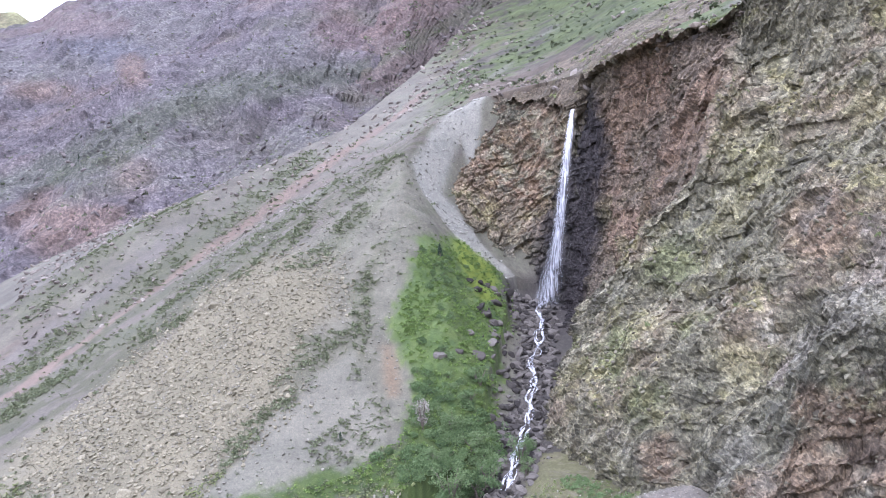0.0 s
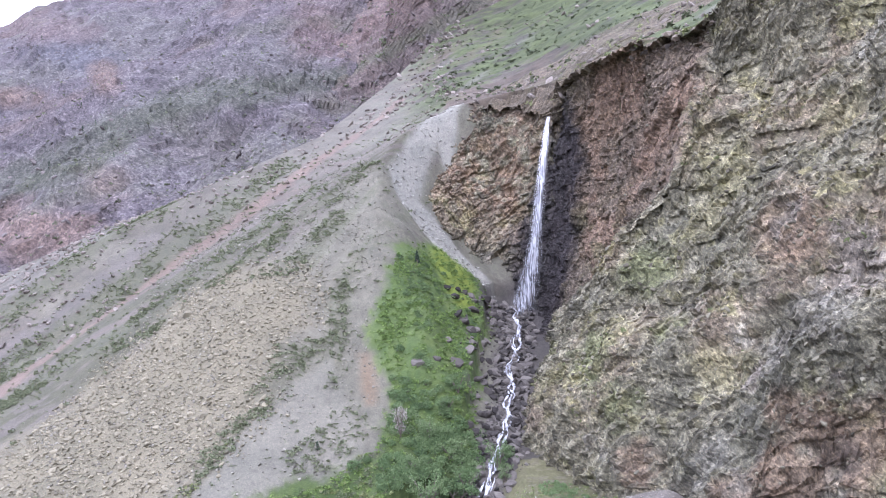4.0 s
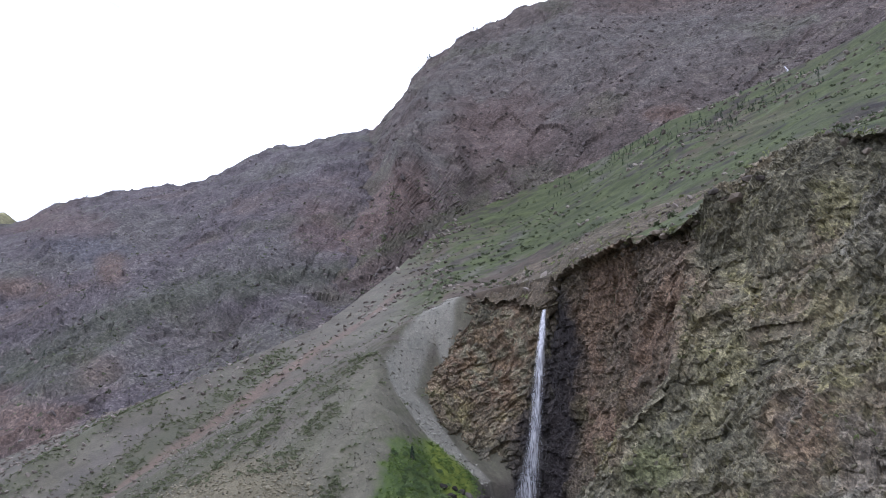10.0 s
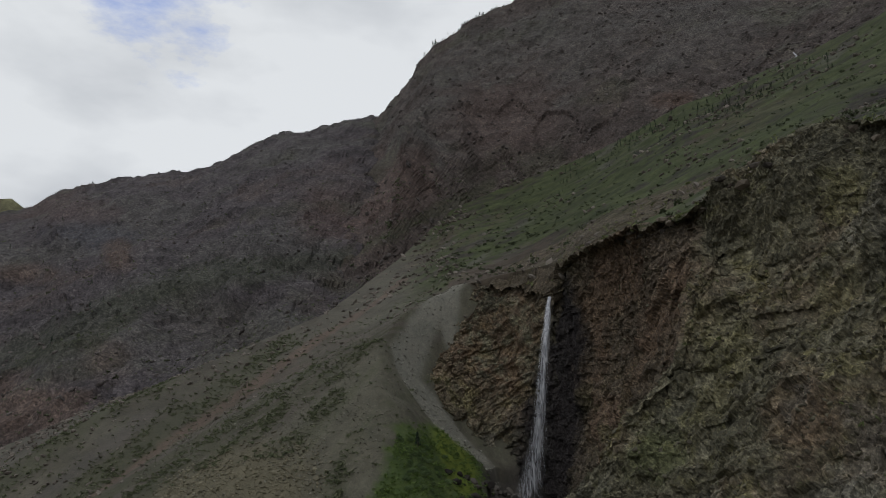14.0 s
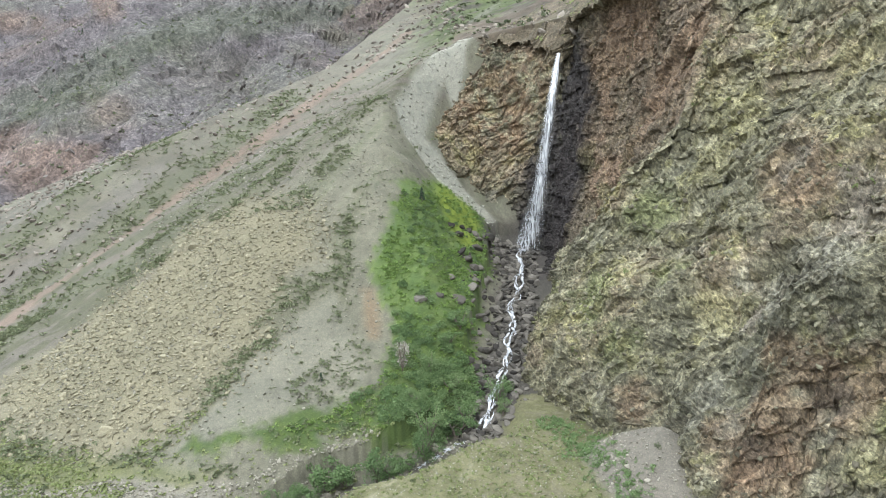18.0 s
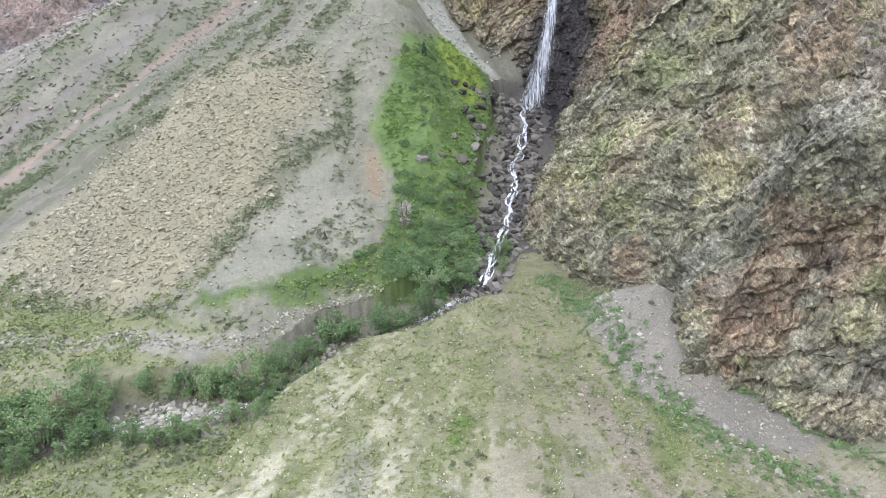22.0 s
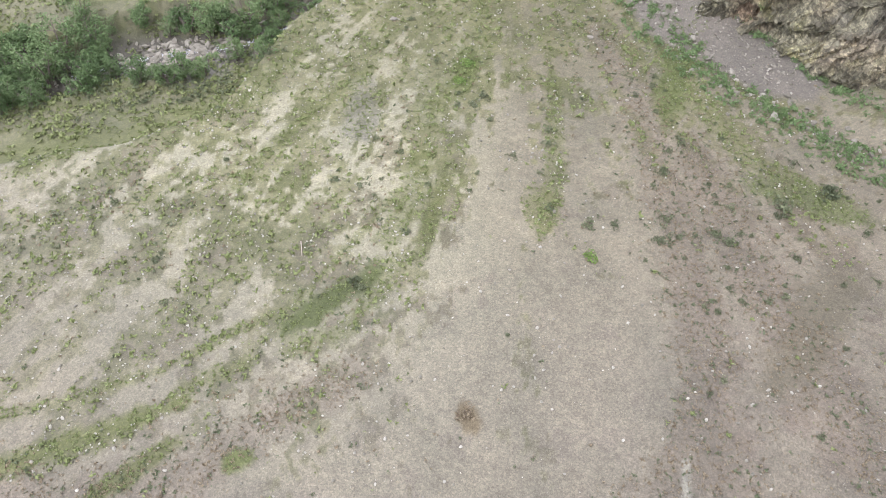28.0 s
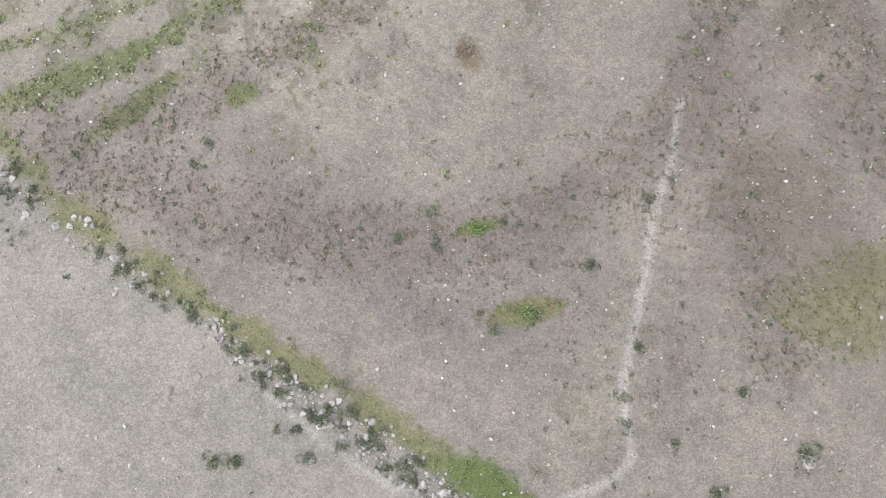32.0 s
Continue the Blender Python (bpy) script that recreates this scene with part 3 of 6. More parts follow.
def cover(x, y, z):
    """Soil and plant cover: tan dry turf, green turf, scree, gravel, by place."""
    n1, n2, n3 = flat_noise(x, y, 9, 4, 41), flat_noise(x, y, 2.6, 4, 42, 0.6), flat_noise(x, y, 0.7, 3, 43, 0.65)
    col = np.stack([0.338 + 0.03 * n2 + 0.045 * n3, 0.303 + 0.03 * n2 + 0.045 * n3, 0.232 + 0.025 * n2 + 0.035 * n3], -1)
    wob = 1.6 * n1 + 1.0 * n2
    # fan: green and brown streaks that run down it from its head
    ang = np.degrees(np.arctan2(x - 5, 86 - y))
    far = np.hypot(x - 5, y - 86)
    streak = flat_noise(ang * 0.95, far * 0.14, 2.0, 5, 44, 0.65)
    turf = step(0.0, 0.3, 1.1 * streak + 0.8 * n2 + 0.95 * n3 + 0.45 * step(42, 12, far) + 0.42 * step(4, -14, ang) * step(78, 55, far) + 0.25 * step(16, 24, ang) - 0.5 * step(36, 58, far) * (1 - 0.95 * step(-4, -12, x) * step(14, 20, y)))
    col = lay(col, 0.85 * step(4, -14, ang) * step(82, 55, far), (0.5, 0.475, 0.35))
    col = lay(col, 0.72 * turf, (0.248, 0.246, 0.12))
    col = lay(col, 0.8 * step(0.15, 0.5, turf * 0.3 + flat_noise(x, y, 1.7, 3, 61, 0.6)) * turf, (0.17, 0.18, 0.085))
    col = lay(col, 0.55 * step(0.15, 0.5, n2 + 0.6 * n3) * step(30, 50, far), (0.265, 0.225, 0.185))
    col = lay(col, 0.4 * step(48, 66, far), (0.30, 0.27, 0.235))
    col = lay(col, 0.55 * step(46, 16, far + 6 * n2), (0.205, 0.195, 0.112))
    ring = np.hypot(x - 1, y - 20)
    arcs = flat_noise(ring * 0.8 + 1.2 * n2, np.degrees(np.arctan2(x - 1, 20 - y)) * 0.05, 1.6, 4, 64, 0.6)
    low = step(8.5, 11, ring) * step(24, 17, ring) * step(17, 12, y) * step(11, 6, x) * step(-26, -18, x)
    col = lay(col, low * (0.3 + 0.6 * step(-0.1, 0.3, arcs + 0.4 * n3)), (0.285, 0.25, 0.215))
    east = step(13, 17, x - 0.12 * (y - 20)) * step(52, 40, y) * step(-6, 8, y)
    col = lay(col, east * (0.15 + 0.35 * step(0.0, 0.4, streak + 0.6 * n2 + 0.5 * n3)), (0.245, 0.195, 0.165))
    col = lay(col, 0.42 * streaks(x, y, BROWN_STREAKS, 0.5 * n2 + 0.6 * n3), (0.248, 0.203, 0.172))
    col = lay(col, 0.5 * streaks(x, y, TURF_STREAKS, 0.6 * n2 + 0.6 * n3), (0.195, 0.21, 0.085))
    dt, _, sd = line_distance(x, y, TURF_LINE)
    beyond = (sd < 0) & (y < 30) & (x < 16)
    col = lay(col, 0.8 * beyond * step(-0.4, 1.6, dt + 1.5 * n2) * step(12, 2, x), (0.365, 0.34, 0.28))
    col = lay(col, 0.85 * step(1.0, 0.3, dt + 1.1 * n2 + 0.7 * n3) * (x < 7), (0.225, 0.225, 0.105))
    for cx, cy, rx, ry, turn, rgb, k in PATCHES:
        c, s = math.cos(radians(turn)), math.sin(radians(turn))
        u, v = ((x - cx) * c + (y - cy) * s) / rx, (-(x - cx) * s + (y - cy) * c) / ry
        q = np.hypot(u, v) + 0.5 * n2 + 0.35 * n3
        col = lay(col, k * step(1.15, 0.6, q), rgb)
    for line, w in ((FOOTPATH, 0.26), (TRACK, 0.2)):
        dp, _, _ = line_distance(x + 0.12 * n2, y, line)
        col = lay(col, 0.9 * step(w + 0.1, w - 0.1, dp), (0.46, 0.435, 0.37))
    # flood plain
    side = np.where(x > 5, -9, y - np.interp(x, BANK_X, BANK_Y))
    plain = step(0, 3, side + 1.5 * n2)
    white = step(1.1, 0.5, np.hypot((x + 29) / 7.5, (y - 58.8) / 4.2) + 0.4 * n2)
    meadow = np.stack([0.23 + 0.09 * n2 + 0.06 * n3, 0.235 + 0.07 * n2 + 0.05 * n3, 0.125 + 0.06 * n2 + 0.03 * n3], -1)
    gravel = step(0.0, 0.3, flat_noise(x * 0.4, y * 1.7, 6, 4, 46) + 0.5 * n3 - 0.3 * step(24, 30, side))
    meadow = lay(meadow, 0.45 * gravel, (0.3, 0.28, 0.22))
    terrace = step(1.5, 0.5, line_distance(x, y, TERRACE)[0] / 1.9 + 0.8 * n2 + 0.4 * n1) * (x < -5)
    meadow = lay(meadow, 0.85 * terrace, (0.33, 0.30, 0.27))
    meadow = lay(meadow, 0.85 * white, (0.40, 0.375, 0.35))
    col = col * (1 - plain[..., None]) + meadow * plain[..., None]
    # slopes above
    slope = step(0.25, 1.3, z - valley(x, y) + 0.35 * n2) * (y > 60)
    fall_line = np.degrees(np.arctan2((SCREE_TOP[0] - x) * 0.85, SCREE_TOP[1] - y))
    down = np.hypot((x - SCREE_TOP[0]) * 0.85, y - SCREE_TOP[1])
    run = flat_noise(fall_line * 0.8, down * 0.06, 2.4, 5, 47, 0.62)
    scree = np.stack([0.252 + 0.07 * run + 0.06 * n3, 0.24 + 0.065 * run + 0.06 * n3, 0.19 + 0.05 * run + 0.045 * n3], -1)
    r, a = np.hypot(x, y), np.degrees(np.arctan2(x, y))
    scree = lay(scree, 0.6 * step(0.15, 0.5, run + 0.5 * n2), (0.19, 0.20, 0.135))
    outer = step(34, 42, fall_line + 4 * n2)
    belt = 2.2 * flat_noise(fall_line * 0.9 + 2.0 * n1, down * 0.05 + 0.4 * n2, 2.6, 5, 52, 0.62)
    scree = lay(scree, 0.85 * outer, (0.215, 0.19, 0.168))
    scree = lay(scree, 0.9 * outer * step(0.0, 0.5, belt + 0.9 * n2 + 0.5 * n1), (0.15, 0.15, 0.1))
    scree = lay(scree, 0.5 * step(46, 54, fall_line) * step(0.2, 0.6, -belt + 0.5 * run), (0.245, 0.19, 0.16))
    col = col * (1 - slope[..., None]) + scree * slope[..., None]
    rim_side = behind_rim(x, y)
    back = np.where(rim_side > 0, step(-2, 6, r - np.interp(a, HEADING, NEAR_R) + 6 * n1 + 20 * step(8, 10, a)), step(-6, -12, a) * step(8, 25, r - np.interp(a, HEADING, NEAR_R) + 12 * n1)) * (r > 60) * (y > -100)
    # bands that run down to the left across the long hillside
    e_here = np.degrees(np.arctan2(z - 40, np.maximum(r, 1)))
    run_up = e_here - np.interp(a, (-60, -5, 5, 60), (-41.5, -3.0, 2.8, 27.5))
    diag = flat_noise(run_up * 2.2, a * 0.22, 3.2, 4, 48, 0.6)
    grit = flat_noise(x, y, 7, 5, 63, 0.7)
    uplands = np.stack([0.165 + 0.11 * diag + 0.16 * grit, 0.145 + 0.095 * diag + 0.14 * grit, 0.118 + 0.08 * diag + 0.115 * grit], -1)
    uplands = lay(uplands, 0.9 * step(0.05, 0.3, diag + 0.9 * grit + 0.4 * n1 + 0.55 * step(1, 12, a)), (0.115, 0.152, 0.05))
    uplands = lay(uplands, 0.75 * step(0.1, 0.3, flat_noise(run_up * 2.0 + 40, a * 0.2, 3, 4, 49)) * step(4, -4, a), (0.25, 0.19, 0.16))
    uplands = lay(uplands, 0.75 * step(0.1, 0.35, flat_noise(run_up * 2.4 + 3 * grit, a * 0.35, 3.0, 5, 62, 0.65)) * step(36, 18, a), (0.19, 0.143, 0.11))
    uplands = lay(uplands, 0.6 * step(0.3, 0.5, flat_noise(run_up * 2.2 + 70, a * 0.3, 2.2, 5, 66, 0.65)), (0.24, 0.225, 0.2))
    uplands = lay(uplands, 0.85 * step(60, 10, rim_side + 40 * grit + 25 * n1) * step(14, 8, a) * (a > 0), (0.2, 0.155, 0.122))
    uplands = lay(uplands, 0.5 * step(7, 5, rim_side + 3 * n2) * (a > 0), (0.2, 0.165, 0.125))
    uplands = np.maximum(uplands, 0.04) * (0.85 + 0.6 * np.clip(grit, -0.45, 0.5) + 0.3 * n2)[..., None]
    talus = step(0, -5, a)
    uplands = uplands * (1 - 0.85 * talus[..., None]) + 0.85 * talus[..., None] * np.stack([0.235 + 0.06 * diag + 0.07 * grit, 0.22 + 0.06 * diag + 0.07 * grit, 0.185 + 0.045 * diag + 0.06 * grit], -1)
    col = col * (1 - back[..., None]) + uplands * back[..., None]
    fray = 0.5 * n2 + 0.5 * n3 + 0.35 * n1
    wild = (y > 95) * (x < 0)
    col = lay(col, 0.75 * streaks(x, y, LONG_GREY, fray) * wild, (0.255, 0.232, 0.215))
    col = lay(col, 0.9 * streaks(x, y, LONG_RED, fray) * wild, (0.29, 0.218, 0.182))
    col = lay(col, 0.75 * streaks(x, y, LONG_GREEN, fray) * wild, (0.185, 0.19, 0.132))
    col = lay(col, 0.6 * streaks(x, y, SCREE_LINES, 0.9 * n2 + 0.8 * n3) * (y > 78), (0.2, 0.196, 0.14))
    col = lay(col, step(-4.5, 3.5, inside(x, y, BOULDERS) + 2.4 * wob) * slope, (0.31, 0.282, 0.2))
    col = lay(col, 0.85 * step(-1, 1, inside(x, y, PALE) + 1.3 * wob) * slope * (0.75 + 0.5 * run), (0.318, 0.304, 0.255))
    col = lay(col, 0.85 * step(-1, 1, inside(x, y, RUST) + 0.6 * wob), (0.33, 0.245, 0.17))
    g = inside(x, y, GREEN) + 1.9 * wob + 0.8 * n3
    lush = (0.72 + 0.28 * step(88, 98, y))[..., None] * np.stack([0.16 + 0.06 * n2 + 0.04 * n3, 0.228 + 0.055 * n2 + 0.04 * n3, 0.078 + 0.025 * n2], -1)
    gm = step(-0.8, 1.2, g)[..., None]
    col = col * (1 - gm) + lush * gm
    col = lay(col, 0.85 * step(-1, 1.5, inside(x, y, LIME) + wob), (0.3, 0.38, 0.062))
    col = lay(col, 0.85 * step(-1, 1, inside(x, y, SCAR) + 0.5 * wob + 0.4) * (y > 128), (0.54, 0.53, 0.475))
    ap = step(-0.6, 0.6, inside(x, y, APRON) + 0.5 * wob)
    col = lay(col, 0.95 * ap, (0.285, 0.255, 0.228))
    dc, zc, _ = line_distance(x, y, CASCADE + BROOK[1:])
    col = lay(col, 0.8 * step(4.2, 1.5, dc + wob) * (z < 40), (0.17, 0.155, 0.145))
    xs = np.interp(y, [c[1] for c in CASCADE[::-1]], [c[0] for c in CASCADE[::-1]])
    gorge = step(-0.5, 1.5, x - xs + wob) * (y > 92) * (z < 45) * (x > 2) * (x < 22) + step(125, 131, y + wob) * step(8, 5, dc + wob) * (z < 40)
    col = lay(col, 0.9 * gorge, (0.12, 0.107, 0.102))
    lee = step(0.5, 2, side + n2) * step(8, 5, side + 2 * n2) * step(-16, -24, x)
    col = lay(col, 0.7 * lee, (0.225, 0.24, 0.11))
    return np.clip(col * np.array((0.47, 0.468, 0.455)), 0.015, 0.9)


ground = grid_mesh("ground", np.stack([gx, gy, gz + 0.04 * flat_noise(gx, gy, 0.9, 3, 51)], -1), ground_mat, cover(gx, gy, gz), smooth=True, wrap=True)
tagged(ground, "dry tan alluvial fan, green flood plain and grey scree slopes", "ground", kind="structure")


# ---- rock faces: ruled between a foot line and a rim line, broken into blocks ----
def along(points, s):
    p = np.array(points, float)
    k = np.linspace(0, 1, len(p))
    return np.stack([np.interp(s, k, p[:, j]) for j in range(3)], -1)


def spacing(ns):
    """Columns of the cliff: dense where it is near the fall and the fan, sparse behind."""
    return np.interp(np.linspace(0, 1, ns), (0, 0.94, 1), (0, 0.82, 1))


def rock_sheet(foot, rim, ns, nv, bulge):
    s, v = spacing(ns), np.linspace(0, 1, nv)
    f, t = along(foot, s), along(rim, s)
    h = v + bulge * v * (1 - v)
    p = np.empty((nv, ns, 3))
    p[..., :2] = f[None, :, :2] + (t - f)[None, :, :2] * v[:, None, None]
    p[..., 2] = f[None, :, 2] + (t - f)[None, :, 2] * h[:, None]
    return p


def outward(p):
    """Unit normals of a sheet."""
    du, dv = np.gradient(p, axis=1), np.gradient(p, axis=0)
    nrm = np.cross(dv, du)
    return nrm / (np.linalg.norm(nrm, axis=-1, keepdims=True) + 1e-9)


def blur(p, n):
    for _ in range(n):
        q = p.copy()
        q[:, 1:-1] = (p[:, :-2] + 2 * p[:, 1:-1] + p[:, 2:]) / 4
        p = q
    return p


def roughen(p, layers, seed, stretch=(1, 1, 1), fade=0.0):
    """Pushes a sheet in and out by blocks and swells of given size and depth. Returns it with a random number for each block."""
    nrm = blur(outward(p), 30)
    nrm /= np.linalg.norm(nrm, axis=-1, keepdims=True)
    flat = p.reshape(-1, 3) @ np.array(stretch, float).T if np.ndim(stretch) == 2 else p.reshape(-1, 3) * np.array(stretch)
    push, own = np.zeros(len(flat)), []
    for k, (size, depth, kind) in enumerate(layers):
        if kind == "block":
            v, o = facets(flat / size + 0.25 * fractal(flat / size, 2, seed + 90 + k)[:, None], seed + 10 * k, 0.8)
            own.append(o.reshape(p.shape[:2]))
        else:
            v = fractal(flat / size, 4, seed + 10 * k, 0.5)
            if kind == "ridge":
                v = 1 - 2 * np.abs(v)
        push += depth * v
    push = push.reshape(p.shape[:2])
    if fade:
        push = push * (step(0, fade, np.linspace(0, 1, p.shape[0])) * (0.3 + 0.7 * step(1.0, 0.9, np.linspace(0, 1, p.shape[0]))))[:, None]
    return p + nrm * push[..., None], own


foot = [(a[0], a[1], a[2] - 2.0) for a, b in CLIFF]
rim = [b for a, b in CLIFF]
NC, NF = 1060, 300
sheet = rock_sheet(foot, rim, NC, NF, 0.04)

lean = sheet[-1, :, :2] - sheet[0, :, :2]
lean = blur((lean / np.linalg.norm(lean, axis=-1, keepdims=True))[None], 80)[0]
cap = []
reach_up = 1 + 3.0 * step(5.9, 5.0, spacing(NC) * (len(CLIFF) - 1)) * step(0.0, 0.8, spacing(NC) * (len(CLIFF) - 1))
for k in np.linspace(0.4, 15, 30):
    q = sheet[-1, :, :2] + lean * (k * reach_up)[:, None]
    cz = hillside(q[:, 0], q[:, 1])
    cap.append(np.concatenate([q, (sheet[-1, :, 2] * (1 - step(0, 6, k * reach_up)) + (cz - 0.12 * max(k - 9, 0) + (reach_up - 1) * (0.35 - 0.75 * step(8, 15, k))) * step(0, 6, k * reach_up))[:, None]], -1))
sheet = np.concatenate([sheet, np.stack(cap)])
NV = len(sheet)
knot = (spacing(NC) * (len(CLIFF) - 1))[None, :] * np.ones((NV, 1))
vv = np.linspace(0, NV / NF, NV)[:, None] * np.ones((1, NC))
# the gorge wall beside the fall lies back behind the edge of the great nose
edge_at = np.interp(vv, (0, 0.08, 0.31, 0.49, 0.66, 0.8, 1.0), (6.2, 6.3, 7.3, 7.95, 8.5, 8.45, 8.15)) + 0.12 * flat_noise(vv * 30, knot, 2.5, 4, 305)
recess = step(0.0, 0.22, edge_at - knot) * step(4.9, 5.6, knot)
back_off = 3.4 * recess * step(0.02, 0.25, vv) * step(1.0, 0.72, vv) * step(5.0, 6.4, knot)
nose = 1.3 * np.exp(-((knot - edge_at - 0.25) / 0.3) ** 2) * step(0.1, 0.3, vv) * step(1.0, 0.8, vv)
flat_dir = np.cross(np.gradient(sheet, axis=0), np.gradient(sheet, axis=1))
flat_dir = blur(flat_dir / (np.linalg.norm(flat_dir, axis=-1, keepdims=True) + 1e-9), 60)
sheet = sheet + flat_dir * (back_off - nose)[..., None]
# the beds dip to the left and towards the valley
LAYERS = np.array(((1.05, -0.3, -0.6), (0.2, 1.0, 0.25), (0.3, -0.1, 0.6)))
ledge = fractal(sheet.reshape(-1, 3) * np.array((0.05, 0.05, 0.03)), 3, 130).reshape(sheet.shape[:2])
climb = sheet[..., 2] + 0.22 * sheet[..., 1] - 0.18 * sheet[..., 0] + 5.0 * ledge


def terraces(h, pitch, seed):
    """A worn saw: each bed overhangs the one below, by an amount of its own."""
    k, f = np.floor(h / pitch), h / pitch - np.floor(h / pitch)
    own_k = scramble(k, k * 0, (spacing(NC)[None] * 24 + 2.0 * ledge).astype(int) + 0 * k, seed)
    return own_k * (step(0.0, 0.12, f) * (1 - f) ** 0.7 - 0.3)


shelf = (0.32 * terraces(climb, 6.5, 5) + 0.2 * terraces(climb + 2.0 * ledge, 2.3, 6)) * step(0, 0.08, vv) * step(1.08, 0.98, vv)
sheet = sheet - flat_dir * shelf[..., None]
rough, own = roughen(sheet, ((24, 3.4, "ridge"), (9, 1.2, "ridge"), (4.5, 0.5, "block"), (1.7, 0.5, "block"), (0.75, 0.3, "block")), 100, LAYERS)
lie = (1 - 0.85 * step(0.985, 1.03, vv))[..., None]
rough = sheet + (rough - sheet) * lie
# hollows in the face: centre, reach, depth
for cx, cy, czz, rr, dd in ((29.9, 84, 25.5, 2.6, 2.6), (27.1, 88.8, 29.4, 2.0, 1.6), (40, 94.7, 56.7, 3.0, 2.0), (28.3, 61.5, 3.5, 2.2, 1.8), (33.5, 66, 16.5, 2.2, 1.4)):
    q = np.sqrt(((rough - np.array((cx, cy, czz))) ** 2).sum(-1)) / rr
    rough = rough + np.array((0.8, 0.6, -0.1)) * (dd * np.exp(-q * q))[..., None]
pf = rough.reshape(-1, 3)
m1 = fractal(pf / 11, 4, 301).reshape(vv.shape)
m2 = fractal(pf / 2.2, 4, 302, 0.6).reshape(vv.shape)
m3 = fractal(pf / 7 + 9, 4, 303, 0.6).reshape(vv.shape)
col = np.stack([0.292 + 0 * vv, 0.276 + 0 * vv, 0.208 + 0 * vv], -1) * (1 + 0.4 * (own[1] - 0.5) + 0.55 * (own[2] - 0.5) + 0.25 * (own[0] - 0.5))[..., None]
col = lay(col, 0.6 * step(0.05, 0.45, m1 + 0.3 * m2), (0.285, 0.222, 0.172))
col = lay(col, 0.7 * step(0.05, 0.4, -m1 + 0.4 * m2), (0.275, 0.27, 0.215))
col = lay(col, 0.6 * step(0.2, 0.5, m3 + 0.6 * m2), (0.35, 0.33, 0.175))
col = lay(col, 0.6 * step(0.2, 0.5, m2 + 0.3 * m1), (0.19, 0.185, 0.105))
col = lay(col, 0.55 * step(0.25, 0.5, -m3 + 0.4 * m2), (0.40, 0.38, 0.34))
red = step(2.9, 1.6, knot) * step(0.1, 0.4, vv) + step(5.1, 5.6, knot) * step(8.0, 7.2, knot) * step(0.3, 0.6, vv)
col = lay(col, 0.65 * red * step(-0.35, 0.25, m2), (0.30, 0.20, 0.15))
col = lay(col, 0.5 * step(4.9, 5.6, knot) * step(8, 7.4, knot) * step(0.0, 0.4, m3 + 0.3 * m2), (0.15, 0.17, 0.09))
# mineral zones on the big face: centre, reach
OCHRE = ((30.1, 77.7, 19.4, 3), (36.5, 57.1, 10.8, 2.6), (35.1, 89.6, 42, 5), (31.3, 89.1, 35.6, 4), (43.7, 80.8, 47.8, 4), (21.9, 88.2, 20.3, 3.5), (31.9, 73, 20.1, 2.4), (33, 91.7, 46, 5), (13.3, 95.7, 11.4, 2.5))
RUSTY = ((38.5, 75.6, 34.5, 5), (28.2, 62.4, 5.0, 3.2), (29, 60, 9, 4), (27.5, 65, 8, 4), (31, 62, 12, 4), (37.4, 60.1, 17.1, 5), (34.2, 64.8, 17.6, 4), (27.7, 111.1, 50.3, 6), (26.8, 122.7, 56.6, 6), (-2.1, 152.3, 42, 5), (22.5, 79.3, 7.1, 3.5))
PALE_ROCK = ((34.2, 68.4, 21.9, 2.4), (32.2, 70.5, 19.4, 2.0), (38.7, 66.4, 27.4, 3), (32.7, 76.3, 23.7, 2.2), (48, 80.9, 56.2, 3.5), (26.9, 70.7, 9, 3), (28.3, 70.6, 11.7, 3))
MOSSY = ((27.3, 84, 21.9, 2.6), (33.7, 78.4, 26.9, 2), (21.6, 83.8, 13, 4), (21.4, 126.2, 31.8, 5), (18.2, 129.1, 18.1, 3), (19, 90.5, 17.5, 5), (38, 57.2, 14, 2.5), (26, 92, 30, 5))
SOOTY = ((28.9, 64.4, 10, 2.4), (37.8, 53.9, 8.2, 3.5), (35, 62, 15.3, 2), (25.7, 72, 7.5, 2.4), (33.5, 102.6, 59.5, 4), (30.2, 112.6, 60, 4.5))
for zone, rgb, k in ((OCHRE, (0.37, 0.35, 0.2), 0.5), (RUSTY, (0.35, 0.25, 0.185), 0.65), (PALE_ROCK, (0.43, 0.415, 0.36), 0.85), (MOSSY, (0.195, 0.22, 0.105), 0.7), (SOOTY, (0.13, 0.118, 0.11), 0.5)):
    for cx, cy, czz, rr in zone:
        q = np.sqrt(((rough - np.array((cx, cy, czz))) ** 2).sum(-1)) / rr + 0.55 * m2 + 0.35 * m3
        col = lay(col, k * step(1.15, 0.5, q), rgb)
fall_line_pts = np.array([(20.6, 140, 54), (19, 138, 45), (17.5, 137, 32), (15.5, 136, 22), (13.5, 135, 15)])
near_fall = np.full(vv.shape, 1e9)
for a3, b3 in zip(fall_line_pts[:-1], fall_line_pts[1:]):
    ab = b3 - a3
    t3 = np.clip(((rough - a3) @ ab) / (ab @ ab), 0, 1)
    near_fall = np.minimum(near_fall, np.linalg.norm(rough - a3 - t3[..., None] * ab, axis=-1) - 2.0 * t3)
col = col * (1 + 0.4 * np.clip(m3 + 0.6 * m1, -0.8, 0.8))[..., None]
col = lay(col, 0.75 * recess, (0.225, 0.178, 0.145))
col = lay(col, 0.6 * recess * step(0.05, 0.4, m1 + 0.5 * m3), (0.27, 0.185, 0.14))
